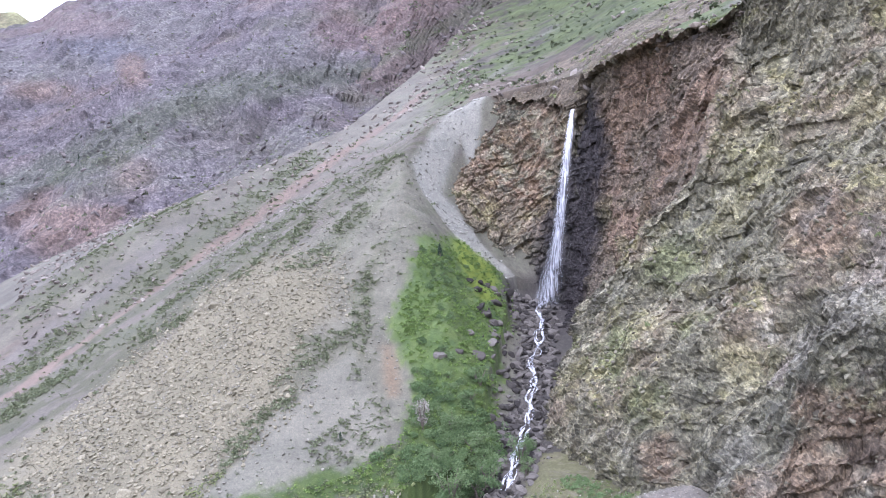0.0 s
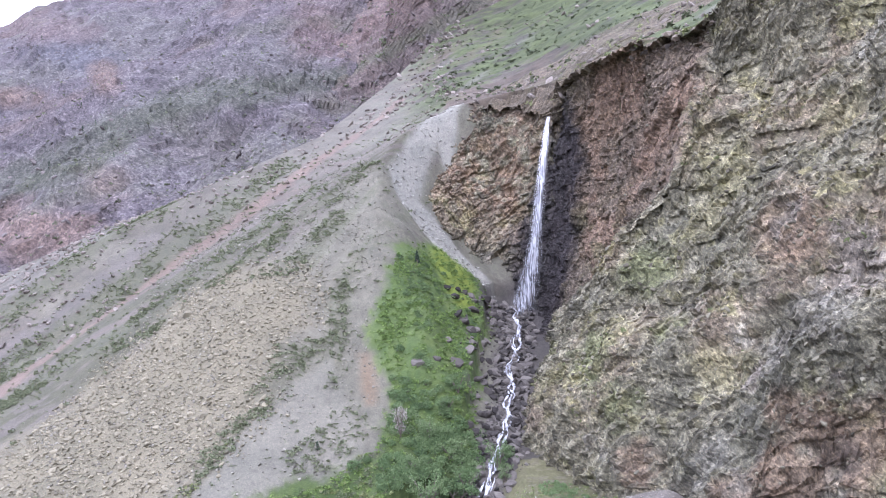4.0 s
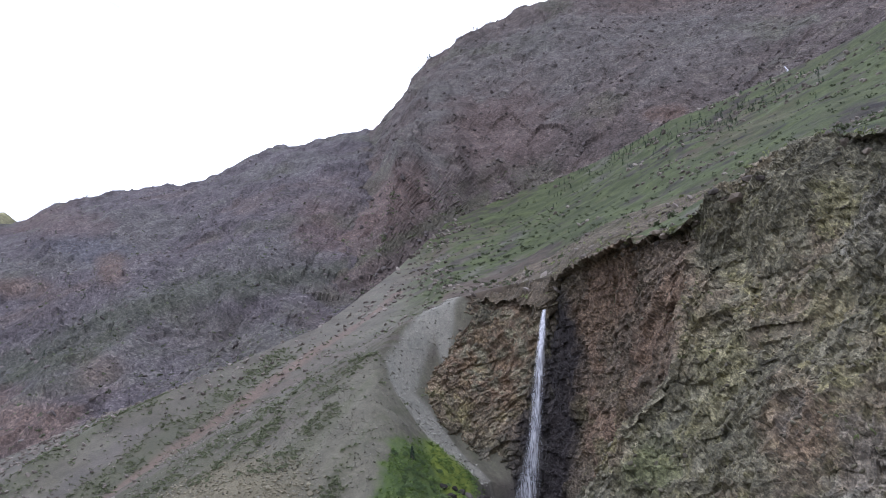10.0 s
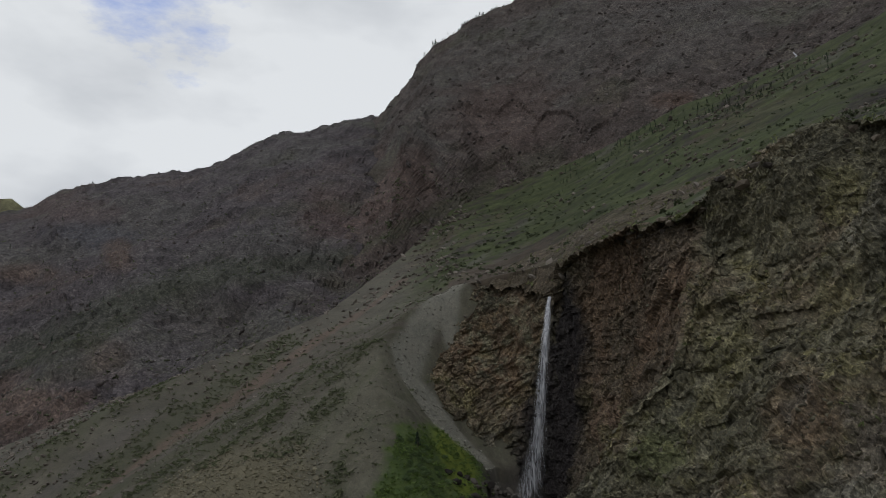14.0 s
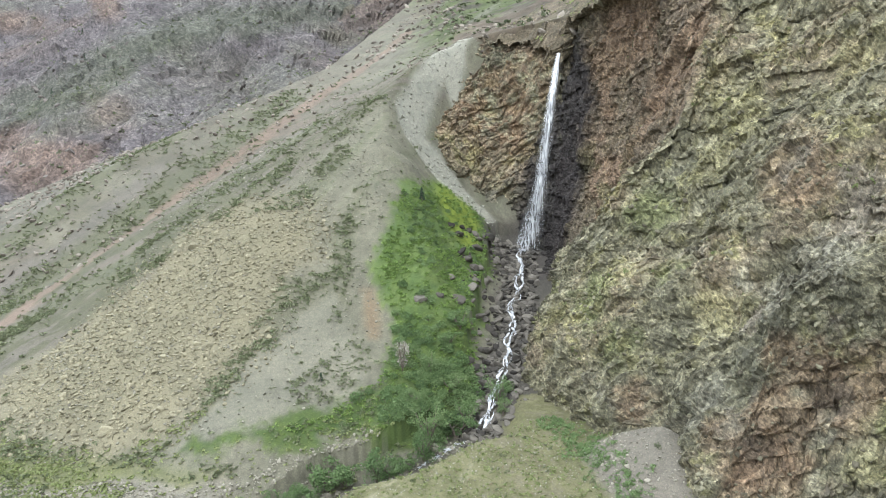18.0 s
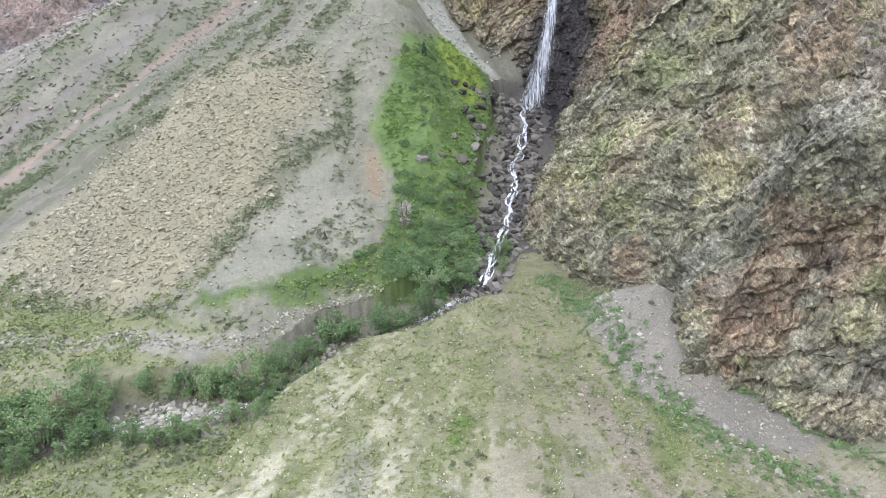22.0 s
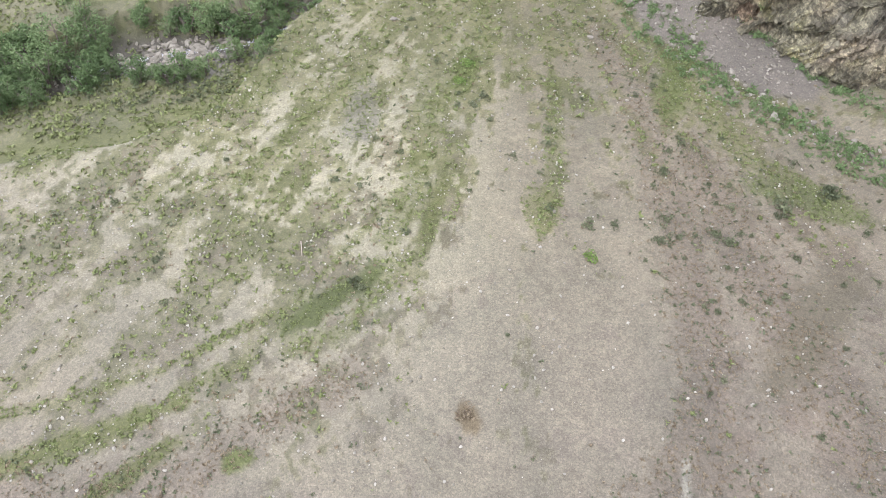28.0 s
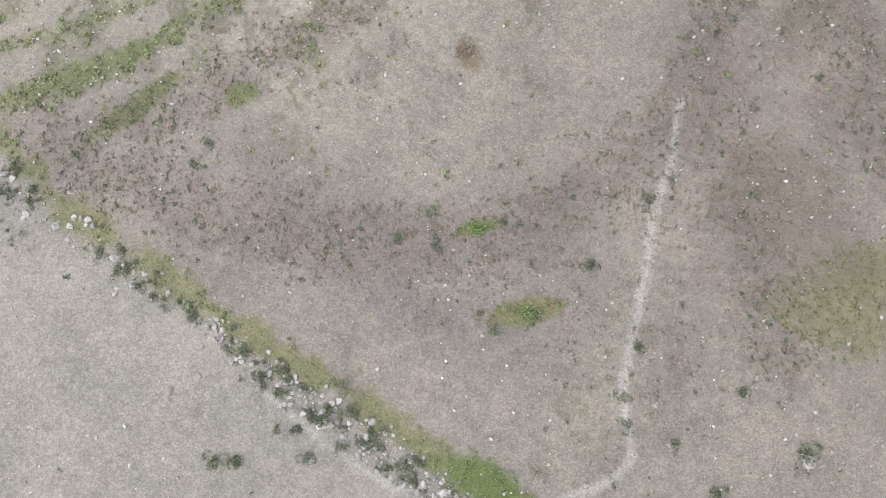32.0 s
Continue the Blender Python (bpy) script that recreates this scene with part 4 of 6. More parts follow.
col = lay(col, 0.65 * recess * step(0.62, 0.4, vv) * step(0.0, 0.3, m3 + 0.3 * m2 + 0.1), (0.15, 0.15, 0.085))
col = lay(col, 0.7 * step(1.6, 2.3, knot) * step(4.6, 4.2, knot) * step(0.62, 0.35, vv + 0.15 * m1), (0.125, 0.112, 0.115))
# gravel that lies on the ledges
for cx, cy, czz, rr in ((31.9, 70.8, 19.4, 2.2), (34.7, 67.7, 22.6, 2.6), (36.7, 64.4, 22.1, 2.4), (40, 67.2, 31.2, 3.6), (41, 70, 34, 2.5), (38.2, 76.2, 35, 2.8), (22.3, 86.6, 19, 2.0), (22.2, 83, 13, 1.7)):
    q = np.sqrt(((rough - np.array((cx, cy, czz))) ** 2 * np.array((1, 1, 0.7))).sum(-1)) / rr + 0.5 * m2
    col = lay(col, 0.85 * step(1.0, 0.7, q), (0.33, 0.295, 0.26))
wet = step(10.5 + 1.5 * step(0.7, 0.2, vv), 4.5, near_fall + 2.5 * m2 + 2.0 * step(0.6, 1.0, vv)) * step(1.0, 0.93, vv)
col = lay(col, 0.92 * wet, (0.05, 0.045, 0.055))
col = lay(col, 0.95 * step(0.99, 1.03, vv + 0.06 * m2) * step(5.2, 5.8, knot), (0.095, 0.102, 0.052))
col = lay(col, 0.85 * step(0.9, 1.0, vv + 0.1 * m1) * step(5.8, 5.2, knot), (0.15, 0.124, 0.096))
col = lay(col, 0.6 * step(0.05, 0.4, m3 + 0.5 * m2) * step(1.0, 1.06, vv) * step(5.8, 5.2, knot), (0.1, 0.105, 0.058))
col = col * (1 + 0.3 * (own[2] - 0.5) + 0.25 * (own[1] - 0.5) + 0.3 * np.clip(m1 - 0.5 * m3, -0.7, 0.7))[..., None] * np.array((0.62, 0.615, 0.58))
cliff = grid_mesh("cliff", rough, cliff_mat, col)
tagged(cliff, "steep fractured brown and ochre rock cliff with lichen", "cliff", kind="structure")


# ---- far mountains ----
CRESTS, SHEETS = {}, {}


def far_point(a, el, r, drop=0.0):
    return (r * math.sin(radians(a)), r * math.cos(radians(a)), 40 + r * math.tan(radians(el)) - drop)


def mountain(name, crest, foot, ns, nv, seed, tone, label, zones=(), belts=(), whole=0.47):
    rimp = [far_point(*c) for c in crest]
    az = [c[0] for c in crest]
    footp = [far_point(a, np.interp(a, [f[0] for f in foot], [f[1] for f in foot]), np.interp(a, [f[0] for f in foot], [f[2] for f in foot]), 14) for a in az]
    s = np.interp(np.linspace(az[0], az[-1], ns), az, np.linspace(0, 1, len(az)))
    p = np.empty((nv, ns, 3))
    f, t = along(footp, s), along(rimp, s)
    v = (np.linspace(0, 1, nv) ** 1.6)[:, None, None]
    p[...] = f[None] + (t - f)[None] * v
    p[..., 2] += 0.10 * (t - f)[None, :, 2] * (v * (1 - v))[..., 0] * 4
    p, own = roughen(p, ((190, 10, "ridge"), (70, 5, "ridge"), (26, 2.2, "ridge"), (24, 1.2, "block"), (8, 0.7, "block")), seed, ((1.15, 0, 0.3), (0, 1, 0), (-0.25, 0, 0.6)), 0.22)
    top = step(0.72, 1.0, np.linspace(0, 1, nv))[:, None]
    p[..., 2] += top * (5.0 * fractal(p.reshape(-1, 3) / 34, 4, seed + 7, 0.6).reshape(p.shape[:2]) + 2.0 * facets(p.reshape(-1, 3) / 11, seed + 8)[0].reshape(p.shape[:2]))
    flat = p.reshape(-1, 3)
    sh = p.shape[:2]
    a1, a2, a3 = fractal(flat / 110, 4, seed + 1).reshape(sh), fractal(flat / 20, 4, seed + 2, 0.6).reshape(sh), fractal(flat / 60 + 5, 4, seed + 3).reshape(sh)
    col = np.ones((*sh, 1)) * np.array(tone) * (1 + 0.35 * (own[1] - 0.5) + 0.25 * (own[0] - 0.5))[..., None]
    col = lay(col, 0.5 * step(0.0, 0.4, a1 + 0.4 * a2), (0.235, 0.178, 0.16))
    col = lay(col, 0.6 * step(0.1, 0.4, -a1 + 0.4 * a2), (0.245, 0.235, 0.225))
    azg = np.degrees(np.arctan2(p[..., 0], p[..., 1]))
    elg = np.degrees(np.arctan2(p[..., 2] - EYE[2], np.hypot(p[..., 0], p[..., 1])))
    a4 = fractal(flat / 6, 3, seed + 4, 0.6).reshape(sh)
    col = lay(col, 0.45 * step(0.1, 0.5, a3 + 0.5 * a2 - 0.1), (0.175, 0.18, 0.125))
    for za, ze, ra, re, rgb in zones:
        q = np.hypot((azg - za) / ra, (elg - ze) / re) + 0.5 * a2 + 0.4 * a3 + 0.3 * a4
        col = lay(col, 0.6 * step(1.25, 0.4, q), rgb)
    for line, wide, rgb in belts:
        d, _, _ = line_distance(azg, elg, line)
        col = lay(col, 0.55 * step(1.3, 0.4, d / wide + 0.7 * a2 + 0.4 * a4), rgb)
    col = col * (1 + 0.35 * a4 + 0.25 * a2)[..., None]
    SHEETS[name] = p, azg, elg
    CRESTS[name] = p[-1].copy()
    back = np.stack([p[-1] + (p[-1] - np.array(EYE)) * k * np.array((1, 1, 0)) - np.array((0, 0, 60 * k)) for k in (0.04, 0.3, 1.0)])
    pp = np.concatenate([p, back])
    cc = np.concatenate([col, np.repeat(col[-1:], 3, 0)])
    ob = grid_mesh(name, pp, far_rock_mat, whole * cc)
    return tagged(ob, label, "mountain", kind="structure")


FAR_FOOT = [(a, e, r) for a, e, r in zip(HEADING, FAR_EL, FAR_R)]
LEFT_FOOT = FAR_FOOT
mountain("mountain_near", [(-19, 4.5, 756), (-15.5, 9.5, 815), (-11.3, 15.0, 890), (-6, 20.4, 720), (-4.1, 22.6, 660), (-1, 26.2, 690), (3.2, 28.6, 700), (8.9, 30, 700), (13.7, 30.3, 700), (19.7, 29.1, 700),
          (24.6, 28.5, 700), (27.3, 28.6, 690), (31, 28.2, 680), (36.3, 28, 660), (50, 27, 640), (75, 20, 600)], FAR_FOOT, 540, 170, 500, (0.235, 0.197, 0.185), "massive red-brown and grey rock mountain wall",
         ((-3.4, 15.5, 4, 3, (0.28, 0.195, 0.175)), (6, 20, 5, 4, (0.27, 0.2, 0.185)), (13, 19.5, 3, 1.5, (0.22, 0.18, 0.17)), (11, 26, 6, 3, (0.255, 0.24, 0.23)), (22, 25, 6, 3, (0.25, 0.23, 0.22)), (-9, 13, 3, 2.5, (0.27, 0.19, 0.175)), (19, 20.5, 2, 0.8, (0.3, 0.2, 0.16))),
         (([(-8.6, 9.2, 0), (-4.4, 11.1, 0), (-0.7, 13, 0), (4, 15, 0)], 0.6, (0.16, 0.17, 0.105)),))
GREEN_BELT = [(-36, 0.2, 0), (-30.2, 2.4, 0), (-28.1, 3.4, 0), (-25.9, 4.9, 0), (-24, 5.7, 0), (-21.2, 6.8, 0), (-17.9, 7.8, 0), (-12.7, 8.5, 0), (-8.6, 9.2, 0)]
# the bluish haze of distance is put into this mountain's base tone
mountain("mountain_far", [(-75, 5, 1000), (-45, 9, 1050), (-33.2, 11.4, 1080), (-31.5, 12, 1080), (-29.9, 13.3, 1080), (-26, 14.5, 1080), (-20.9, 15.1, 1080), (-18, 16.4, 1080), (-14.8, 18.6, 1080),
          (-10.8, 19.5, 1080), (-6, 20.4, 1080), (2, 20.5, 1080)], LEFT_FOOT, 460, 230, 600, (0.222, 0.196, 0.212), "hazy purple-brown rock mountain with sparse green",
         ((-30.8, -1.8, 4, 2.2, (0.37, 0.255, 0.2)), (-25.8, 1.3, 2.5, 2, (0.31, 0.24, 0.2)), (-27.4, 10.4, 3, 1.5, (0.19, 0.19, 0.235)), (-25.5, 8.8, 1.2, 1.2, (0.33, 0.23, 0.18)), (-31.6, 7.3, 2.5, 0.8, (0.33, 0.235, 0.19)),
          (-9.9, 12.4, 3, 2.5, (0.27, 0.19, 0.175)), (-10.7, 5.2, 2.2, 1.5, (0.17, 0.135, 0.135)), (-29, 12, 4, 1.2, (0.29, 0.22, 0.21)), (-18, 4, 5, 2.0, (0.235, 0.215, 0.195)), (-13, 4.2, 3, 1.2, (0.26, 0.25, 0.24))),
         ((GREEN_BELT, 1.1, (0.135, 0.155, 0.1)), ([(-31, 1.2, 0), (-27, 2.3, 0), (-24.5, 4.2, 0)], 0.7, (0.15, 0.165, 0.105))), 0.47)


far_hill = mountain("hill_beyond", [(-62, 8, 1500), (-45, 10.5, 1500), (-36, 12.0, 1500), (-32.6, 12.5, 1500), (-30.5, 11.0, 1500)], [(-70, 2, 1300), (-20, 2, 1300)], 90, 30, 700, (0.5, 0.5, 0.28), "pale green grassy hill beyond the mountain", whole=0.45)


# ---- the waterfall ----
def ribbon(path, widths, cols, seed, thick):
    """A curtain of falling water along a path, bowed outwards."""
    k = np.linspace(0, 1, len(path))
    t = np.linspace(0, 1, 160)
    c = np.stack([np.interp(t, k, [p[j] for p in path]) for j in range(3)], -1)
    w = np.interp(t, k, widths)
    u = np.linspace(-1, 1, cols)
    p = c[:, None] + np.zeros((1, cols, 1))
    p[..., 0] += w[:, None] * u[None] * (1 + 0.12 * flat_noise(t[:, None] * 60 + 0 * u, 0 * t[:, None] + seed + 0 * u, 4, 3, seed))
    p[..., 1] -= thick * (1 - u[None] ** 2) + 0.35 * flat_noise(p[..., 0] * 3, p[..., 2] * 0.4, 1, 3, seed + 1)
    return p, t, u


fall_path = [(20.9, 141.6, 54.3), (20.3, 139.0, 53.0), (19.2, 136.4, 47), (18.2, 135.4, 40), (17.3, 134.8, 32), (16.2, 134.2, 25), (15, 133.6, 20), (13.9, 133, 16)]
pw, tw, uw = ribbon(fall_path, [0.45, 0.6, 0.95, 1.2, 1.5, 1.95, 2.6, 3.1], 28, 71, 0.8)
veilw = (1 - np.abs(uw[None]) ** 1.6) * (1.0 - 0.3 * tw[:, None]) * step(1.0, 0.93, tw[:, None] + 0.05 * flat_noise(uw[None] * 3 + 0 * tw[:, None], 0 * uw[None] + tw[:, None], 1, 3, 77)) * (0.8 + 0.5 * step(0.5, 0.1, tw[:, None]))
fall = grid_mesh("waterfall", pw, water_mat, smooth=True, veil=np.clip(veilw, 0, 1))
tagged(fall, "tall narrow white waterfall down a dark wet rock cleft", "waterfall", kind="structure")

upper = [(178.5, 334, 192.5), (178.2, 331, 189.5), (177.4, 330, 186.0), (176.5, 329.5, 182.5)]
pu, tu, uu = ribbon([(x * 1.12, y * 1.12, 40 + (z - 40) * 1.12 + 4) for x, y, z in upper], [0.5, 0.8, 1.0, 0.7], 8, 72, 0.6)
upper_fall = grid_mesh("upper_waterfall", pu, water_mat, smooth=True, veil=np.clip((1 - np.abs(uu[None]) ** 3) + 0 * tu[:, None], 0, 1))
tagged(upper_fall, "tiny distant white waterfall high on the mountain slope", "waterfall", kind="structure")

# ---- cascade and brook ----
def stream(name, line, width, wander, seed, mat, lift, label, stretch):
    """A strand of water laid over the bed of a line, breaking over the stones."""
    p = np.array(line, float)
    cut = np.concatenate([[0], np.cumsum(np.linalg.norm(np.diff(p, axis=0), axis=1))])
    t = np.arange(0, cut[-1], 0.25)
    c = np.stack([np.interp(t, cut, p[:, j]) for j in range(3)], -1)
    d = np.gradient(c, axis=0)[:, :2]
    d /= np.linalg.norm(d, axis=1, keepdims=True) + 1e-9
    nrm = np.stack([-d[:, 1], d[:, 0]], -1)
    off = wander * flat_noise(t, 0 * t + seed, 5, 3, seed)
    w = width * (0.55 + 0.9 * np.clip(0.5 + flat_noise(t, 0 * t, 2.2, 3, seed + 1), 0, 1.2))
    u = np.linspace(-1, 1, 7)
    xy = c[:, None, :2] + nrm[:, None] * (off[:, None] + w[:, None] * u[None])[..., None]
    z = np.repeat((c[:, 2] - 0.3 + lift + 0.15 * flat_noise(t * 2.5, 0 * t, 1, 3, seed + 2))[:, None], 7, 1) - 0.06 * u[None] ** 2
    return np.concatenate([xy, z[..., None]], -1), t, u


for k, (w, wander, seed) in enumerate(((0.34, 1.2, 11), (0.22, 2.0, 12), (0.18, 2.6, 13))):
    pw, tw, uw = stream("cascade", CASCADE, w, wander, seed, water_mat, 0.5, "", 1)
    vw = np.clip((1 - np.abs(uw[None]) ** 3) * (0.6 + 0.8 * flat_noise(tw[:, None] * 1.0 + 0 * uw, 0 * tw[:, None] + uw * 0.4, 1.6, 3, seed + 5)), 0, 1)
    ob = grid_mesh("cascade_strand", pw, water_mat, smooth=True, veil=vw)
    tagged(ob, "foaming white strand of the cascade among dark boulders", "stream", kind="structure")
pw, tw, uw = stream("brook", BROOK, 0.5, 0.6, 21, water_mat, 0.18, "", 1)
vw = np.clip((1 - np.abs(uw[None]) ** 3) * (0.38 + 0.8 * flat_noise(tw[:, None] + 0 * uw, 0 * tw[:, None] + uw * 0.5, 1.5, 3, 31)), 0, 1)
ob = grid_mesh("brook", pw, water_mat, smooth=True, veil=vw)
tagged(ob, "small foaming brook running through willow bushes", "stream", kind="structure")

# ---- plants and stones ----
def leafy(name, warm, gloss=0.75):
    """Foliage: green that differs from plant to plant and from leaf to leaf."""
    m, n, l, b = material(name, gloss)
    info, geo = n.new("ShaderNodeObjectInfo"), n.new("ShaderNodeNewGeometry")
    r = n.new("ShaderNodeMath")
    r.operation = "MULTIPLY_ADD"
    r.inputs[1].default_value = 0.55
    l.new(geo.outputs["Random Per Island"], r.inputs[0])
    half = n.new("ShaderNodeMath")
    half.operation = "MULTIPLY"
    half.inputs[1].default_value = 0.45
    l.new(info.outputs["Random"], half.inputs[0])
    l.new(half.outputs[0], r.inputs[2])
    l.new(node_ramp(n, l, r.outputs[0], *warm), b.inputs["Base Color"])
    b.inputs["Subsurface Weight"].default_value = 0.0
    return m


sage_mat = leafy("sage_leaves", ((0.0, (0.056, 0.068, 0.038)), (0.5, (0.104, 0.12, 0.067)), (1.0, (0.185, 0.196, 0.115))))
willow_mat = leafy("willow_leaves", ((0.0, (0.048, 0.08, 0.034)), (0.5, (0.1, 0.152, 0.06)), (1.0, (0.185, 0.235, 0.11))))
fresh_mat = leafy("fresh_grass_leaves", ((0.0, (0.06, 0.1, 0.028)), (0.5, (0.118, 0.178, 0.046)), (1.0, (0.2, 0.26, 0.075))))
dry_mat = leafy("dry_brown_leaves", ((0.0, (0.095, 0.07, 0.05)), (0.5, (0.185, 0.15, 0.1)), (1.0, (0.270, 0.220, 0.150))))
spruce_mat = leafy("spruce_needles", ((0.0, (0.022, 0.04, 0.026)), (0.5, (0.038, 0.062, 0.038)), (1.0, (0.07, 0.094, 0.052))))
meadow_mat = leafy("meadow_leaves", ((0.0, (0.078, 0.098, 0.038)), (0.5, (0.14, 0.164, 0.064)), (1.0, (0.22, 0.238, 0.108))))
bark_mat, n, l, b = material("bark", 0.9)
co = n.new("ShaderNodeTexCoord")
l.new(node_ramp(n, l, node_noise(n, l, co.outputs["Object"], 9, 5), (0.3, (0.07, 0.055, 0.045)), (0.7, (0.2, 0.17, 0.145))), b.inputs["Base Color"])


def stone_material(name, dark, light):
    m, n, l, b = material(name, 0.92)
    co, info, geo = n.new("ShaderNodeTexCoord"), n.new("ShaderNodeObjectInfo"), n.new("ShaderNodeNewGeometry")
    g = node_noise(n, l, co.outputs["Object"], 5, 6, 0.7)
    s = n.new("ShaderNodeMath")
    s.operation = "ADD"
    l.new(geo.outputs["Random Per Island"], s.inputs[0])
    l.new(info.outputs["Random"], s.inputs[1])
    f = n.new("ShaderNodeMath")
    f.operation = "FRACT"
    l.new(s.outputs[0], f.inputs[0])
    base = node_ramp(n, l, f.outputs[0], (0.0, dark), (1.0, light))
    l.new(node_mix(n, l, 1.0, base, node_ramp(n, l, g, (0.3, (0.7, 0.7, 0.7)), (0.7, (1.25, 1.25, 1.2))), "MULTIPLY"), b.inputs["Base Color"])
    node_bump(n, l, b, g, 0.7, 0.05)
    return m


scree_mat = stone_material("scree_stone", (0.12, 0.108, 0.078), (0.25, 0.226, 0.162))
pale_mat = stone_material("pale_stone", (0.125, 0.113, 0.095), (0.27, 0.25, 0.215))
wet_mat = stone_material("wet_stone", (0.026, 0.023, 0.022), (0.15, 0.135, 0.122))


def mesh_from(name, verts, faces, mats, index=None, smooth=False):
    me = bpy.data.meshes.new(name)
    me.from_pydata([tuple(v) for v in verts], [], [tuple(f) for f in faces])
    for m in mats:
        me.materials.append(m)
    if index is not None:
        me.polygons.foreach_set("material_index", np.array(index, np.int32))
    me.polygons.foreach_set("use_smooth", np.full(len(me.polygons), smooth))
    me.update()
    return me


def leaves(rng, points, size, up=0.4):
    """A small bent leaf spray at each point: two triangles, turned at random."""
    verts, faces = [], []
    for p in points:
        a = rng.normal(size=3)
        a /= np.linalg.norm(a)
        c = np.cross(a, rng.normal(size=3) + np.array((0, 0, up)))
        c /= np.linalg.norm(c) + 1e-9
        s = size * rng.uniform(0.6, 1.4)
        k = len(verts)
        mid = np.cross(a, c) * s * 0.25
        verts += [p - a * s, p + c * s * 0.6 + mid, p + a * s, p - c * s * 0.6 + mid]
        faces += [(k, k + 1, k + 2), (k, k + 2, k + 3)]
    return verts, faces


def dome(rng, n, flat=0.75, lumps=5):
    """Points near the skin of an uneven, lumpy bush of radius one."""
    c = rng.normal(size=(lumps, 3)) * np.array((0.38, 0.38, 0.12)) + np.array((0, 0, 0.35))
    r = rng.uniform(0.35, 0.62, lumps)
    out = []
    while len(out) < n:
        k = rng.integers(lumps)
        d = rng.normal(size=3)
        d /= np.linalg.norm(d)
        p = c[k] + d * r[k] * rng.uniform(0.55, 1.0) ** 0.5
        p[2] *= flat
        if p[2] > 0.02:
            out.append(p)
    return np.array(out)


def tube(path, radii, sides=6):
    """A tapered stem along a path."""
    verts, faces = [], []
    for i, (p, r) in enumerate(zip(path, radii)):
        for k in range(sides):
            t = 2 * math.pi * k / sides
            verts.append((p[0] + r * math.cos(t), p[1] + r * math.sin(t), p[2]))
        if i:
            a, b = (i - 1) * sides, i * sides
            faces += [(a + k, a + (k + 1) % sides, b + (k + 1) % sides, b + k) for k in range(sides)]
    faces.append(tuple(range(len(verts) - sides, len(verts))))
    return verts, faces


def stack(parts):
    verts, faces = [], []
    for v, f in parts:
        k = len(verts)
        verts += list(v)
        faces += [tuple(i + k for i in q) for q in f]
    return verts, faces


def part(name, mesh, parent, label=""):
    ob = new(name, mesh)
    ob.parent = parent
    return tagged(ob, label) if label else ob


def bush(name, seed, leaf_mat, n, size, flat, label, category="shrub", group=""):
    """A low shrub of radius one: stems and a crown of sprays. Built far below and then copied."""
    rng = np.random.default_rng(seed)
    root = tagged(new(name), label, category, group)
    stems = stack([tube([(0, 0, -0.15), (0.5 * math.cos(t), 0.5 * math.sin(t), 0.3 * flat + 0.1)], (0.05, 0.02), 5) for t in rng.uniform(0, 6.3, 5)])
    part("stem", mesh_from("stem", *stems, [bark_mat]), root)
    part("crown", mesh_from("crown", *leaves(rng, dome(rng, n, flat), size), [leaf_mat]), root)
    return root


def willow(seed, tall, spread, n, label, leaf_mat=None, size=0.16):
    """A multi-stemmed willow or birch: tapered leaning stems, limbs, and an uneven crown of leaf sprays."""
    rng = np.random.default_rng(seed)
    root = tagged(new("willow_tree"), label, "tree", "trees along the brook")
    tubes, tips = [], []
    for s in range(4):
        a = rng.uniform(0, 6.3)
        top = np.array((math.cos(a) * spread * 0.45, math.sin(a) * spread * 0.45, tall * rng.uniform(0.7, 0.95)))
        path = [np.array((0, 0, -0.4)), top * np.array((0.3, 0.3, 0.4)), top * np.array((0.7, 0.7, 0.72)), top]
        tubes.append(tube(path, (0.11, 0.08, 0.05, 0.02), 6))
        for _ in range(5):
            h = rng.uniform(0.12, 0.9)
            b0 = top * np.array((h, h, h))
            b1 = b0 + np.array((*(rng.normal(size=2) * spread * 0.28), tall * 0.14))
            tubes.append(tube([b0, (b0 + b1) / 2 + (0, 0, 0.06), b1], (0.04, 0.03, 0.012), 5))
            tips.append(b1)
        tips.append(top)
    part("trunk", mesh_from("trunk", *stack(tubes), [bark_mat]), root)
    pts = []
    rad = rng.uniform(0.13, 0.24, len(tips)) * (tall + spread) * 0.55
    while len(pts) < n:
        k = rng.integers(len(tips))
        d = rng.normal(size=3)
        d /= np.linalg.norm(d)
        q = tips[k] + d * rad[k] * rng.uniform(0.3, 1.0) ** 0.6 * np.array((1, 1, 0.8))
        if q[2] > 0.15:
            pts.append(q)
    part("crown", mesh_from("crown", *leaves(rng, pts, size), [leaf_mat or willow_mat]), root)
    return root


def spruce(seed, tall, n):
    rng = np.random.default_rng(seed)
    root = tagged(new("spruce_tree"), "slender dark green spruce on the mountain slope", "tree", "spruces on the slope")
    part("trunk", mesh_from("trunk", *tube([(0, 0, -1), (0, 0, tall * 0.5), (0, 0, tall * 0.98)], (0.2, 0.12, 0.02)), [bark_mat]), root)
    h = rng.uniform(0.08, 1.0, n) ** 0.9
    t = rng.uniform(0, 6.3, n)
    r = (1 - h) * tall * 0.27 * rng.uniform(0.3, 1.1, n) + 0.05
    pts = np.stack([r * np.cos(t), r * np.sin(t), h * tall - 0.25 * r], -1)
    part("crown", mesh_from("crown", *leaves(rng, pts, tall * 0.055, -0.4), [spruce_mat]), root)
    return root


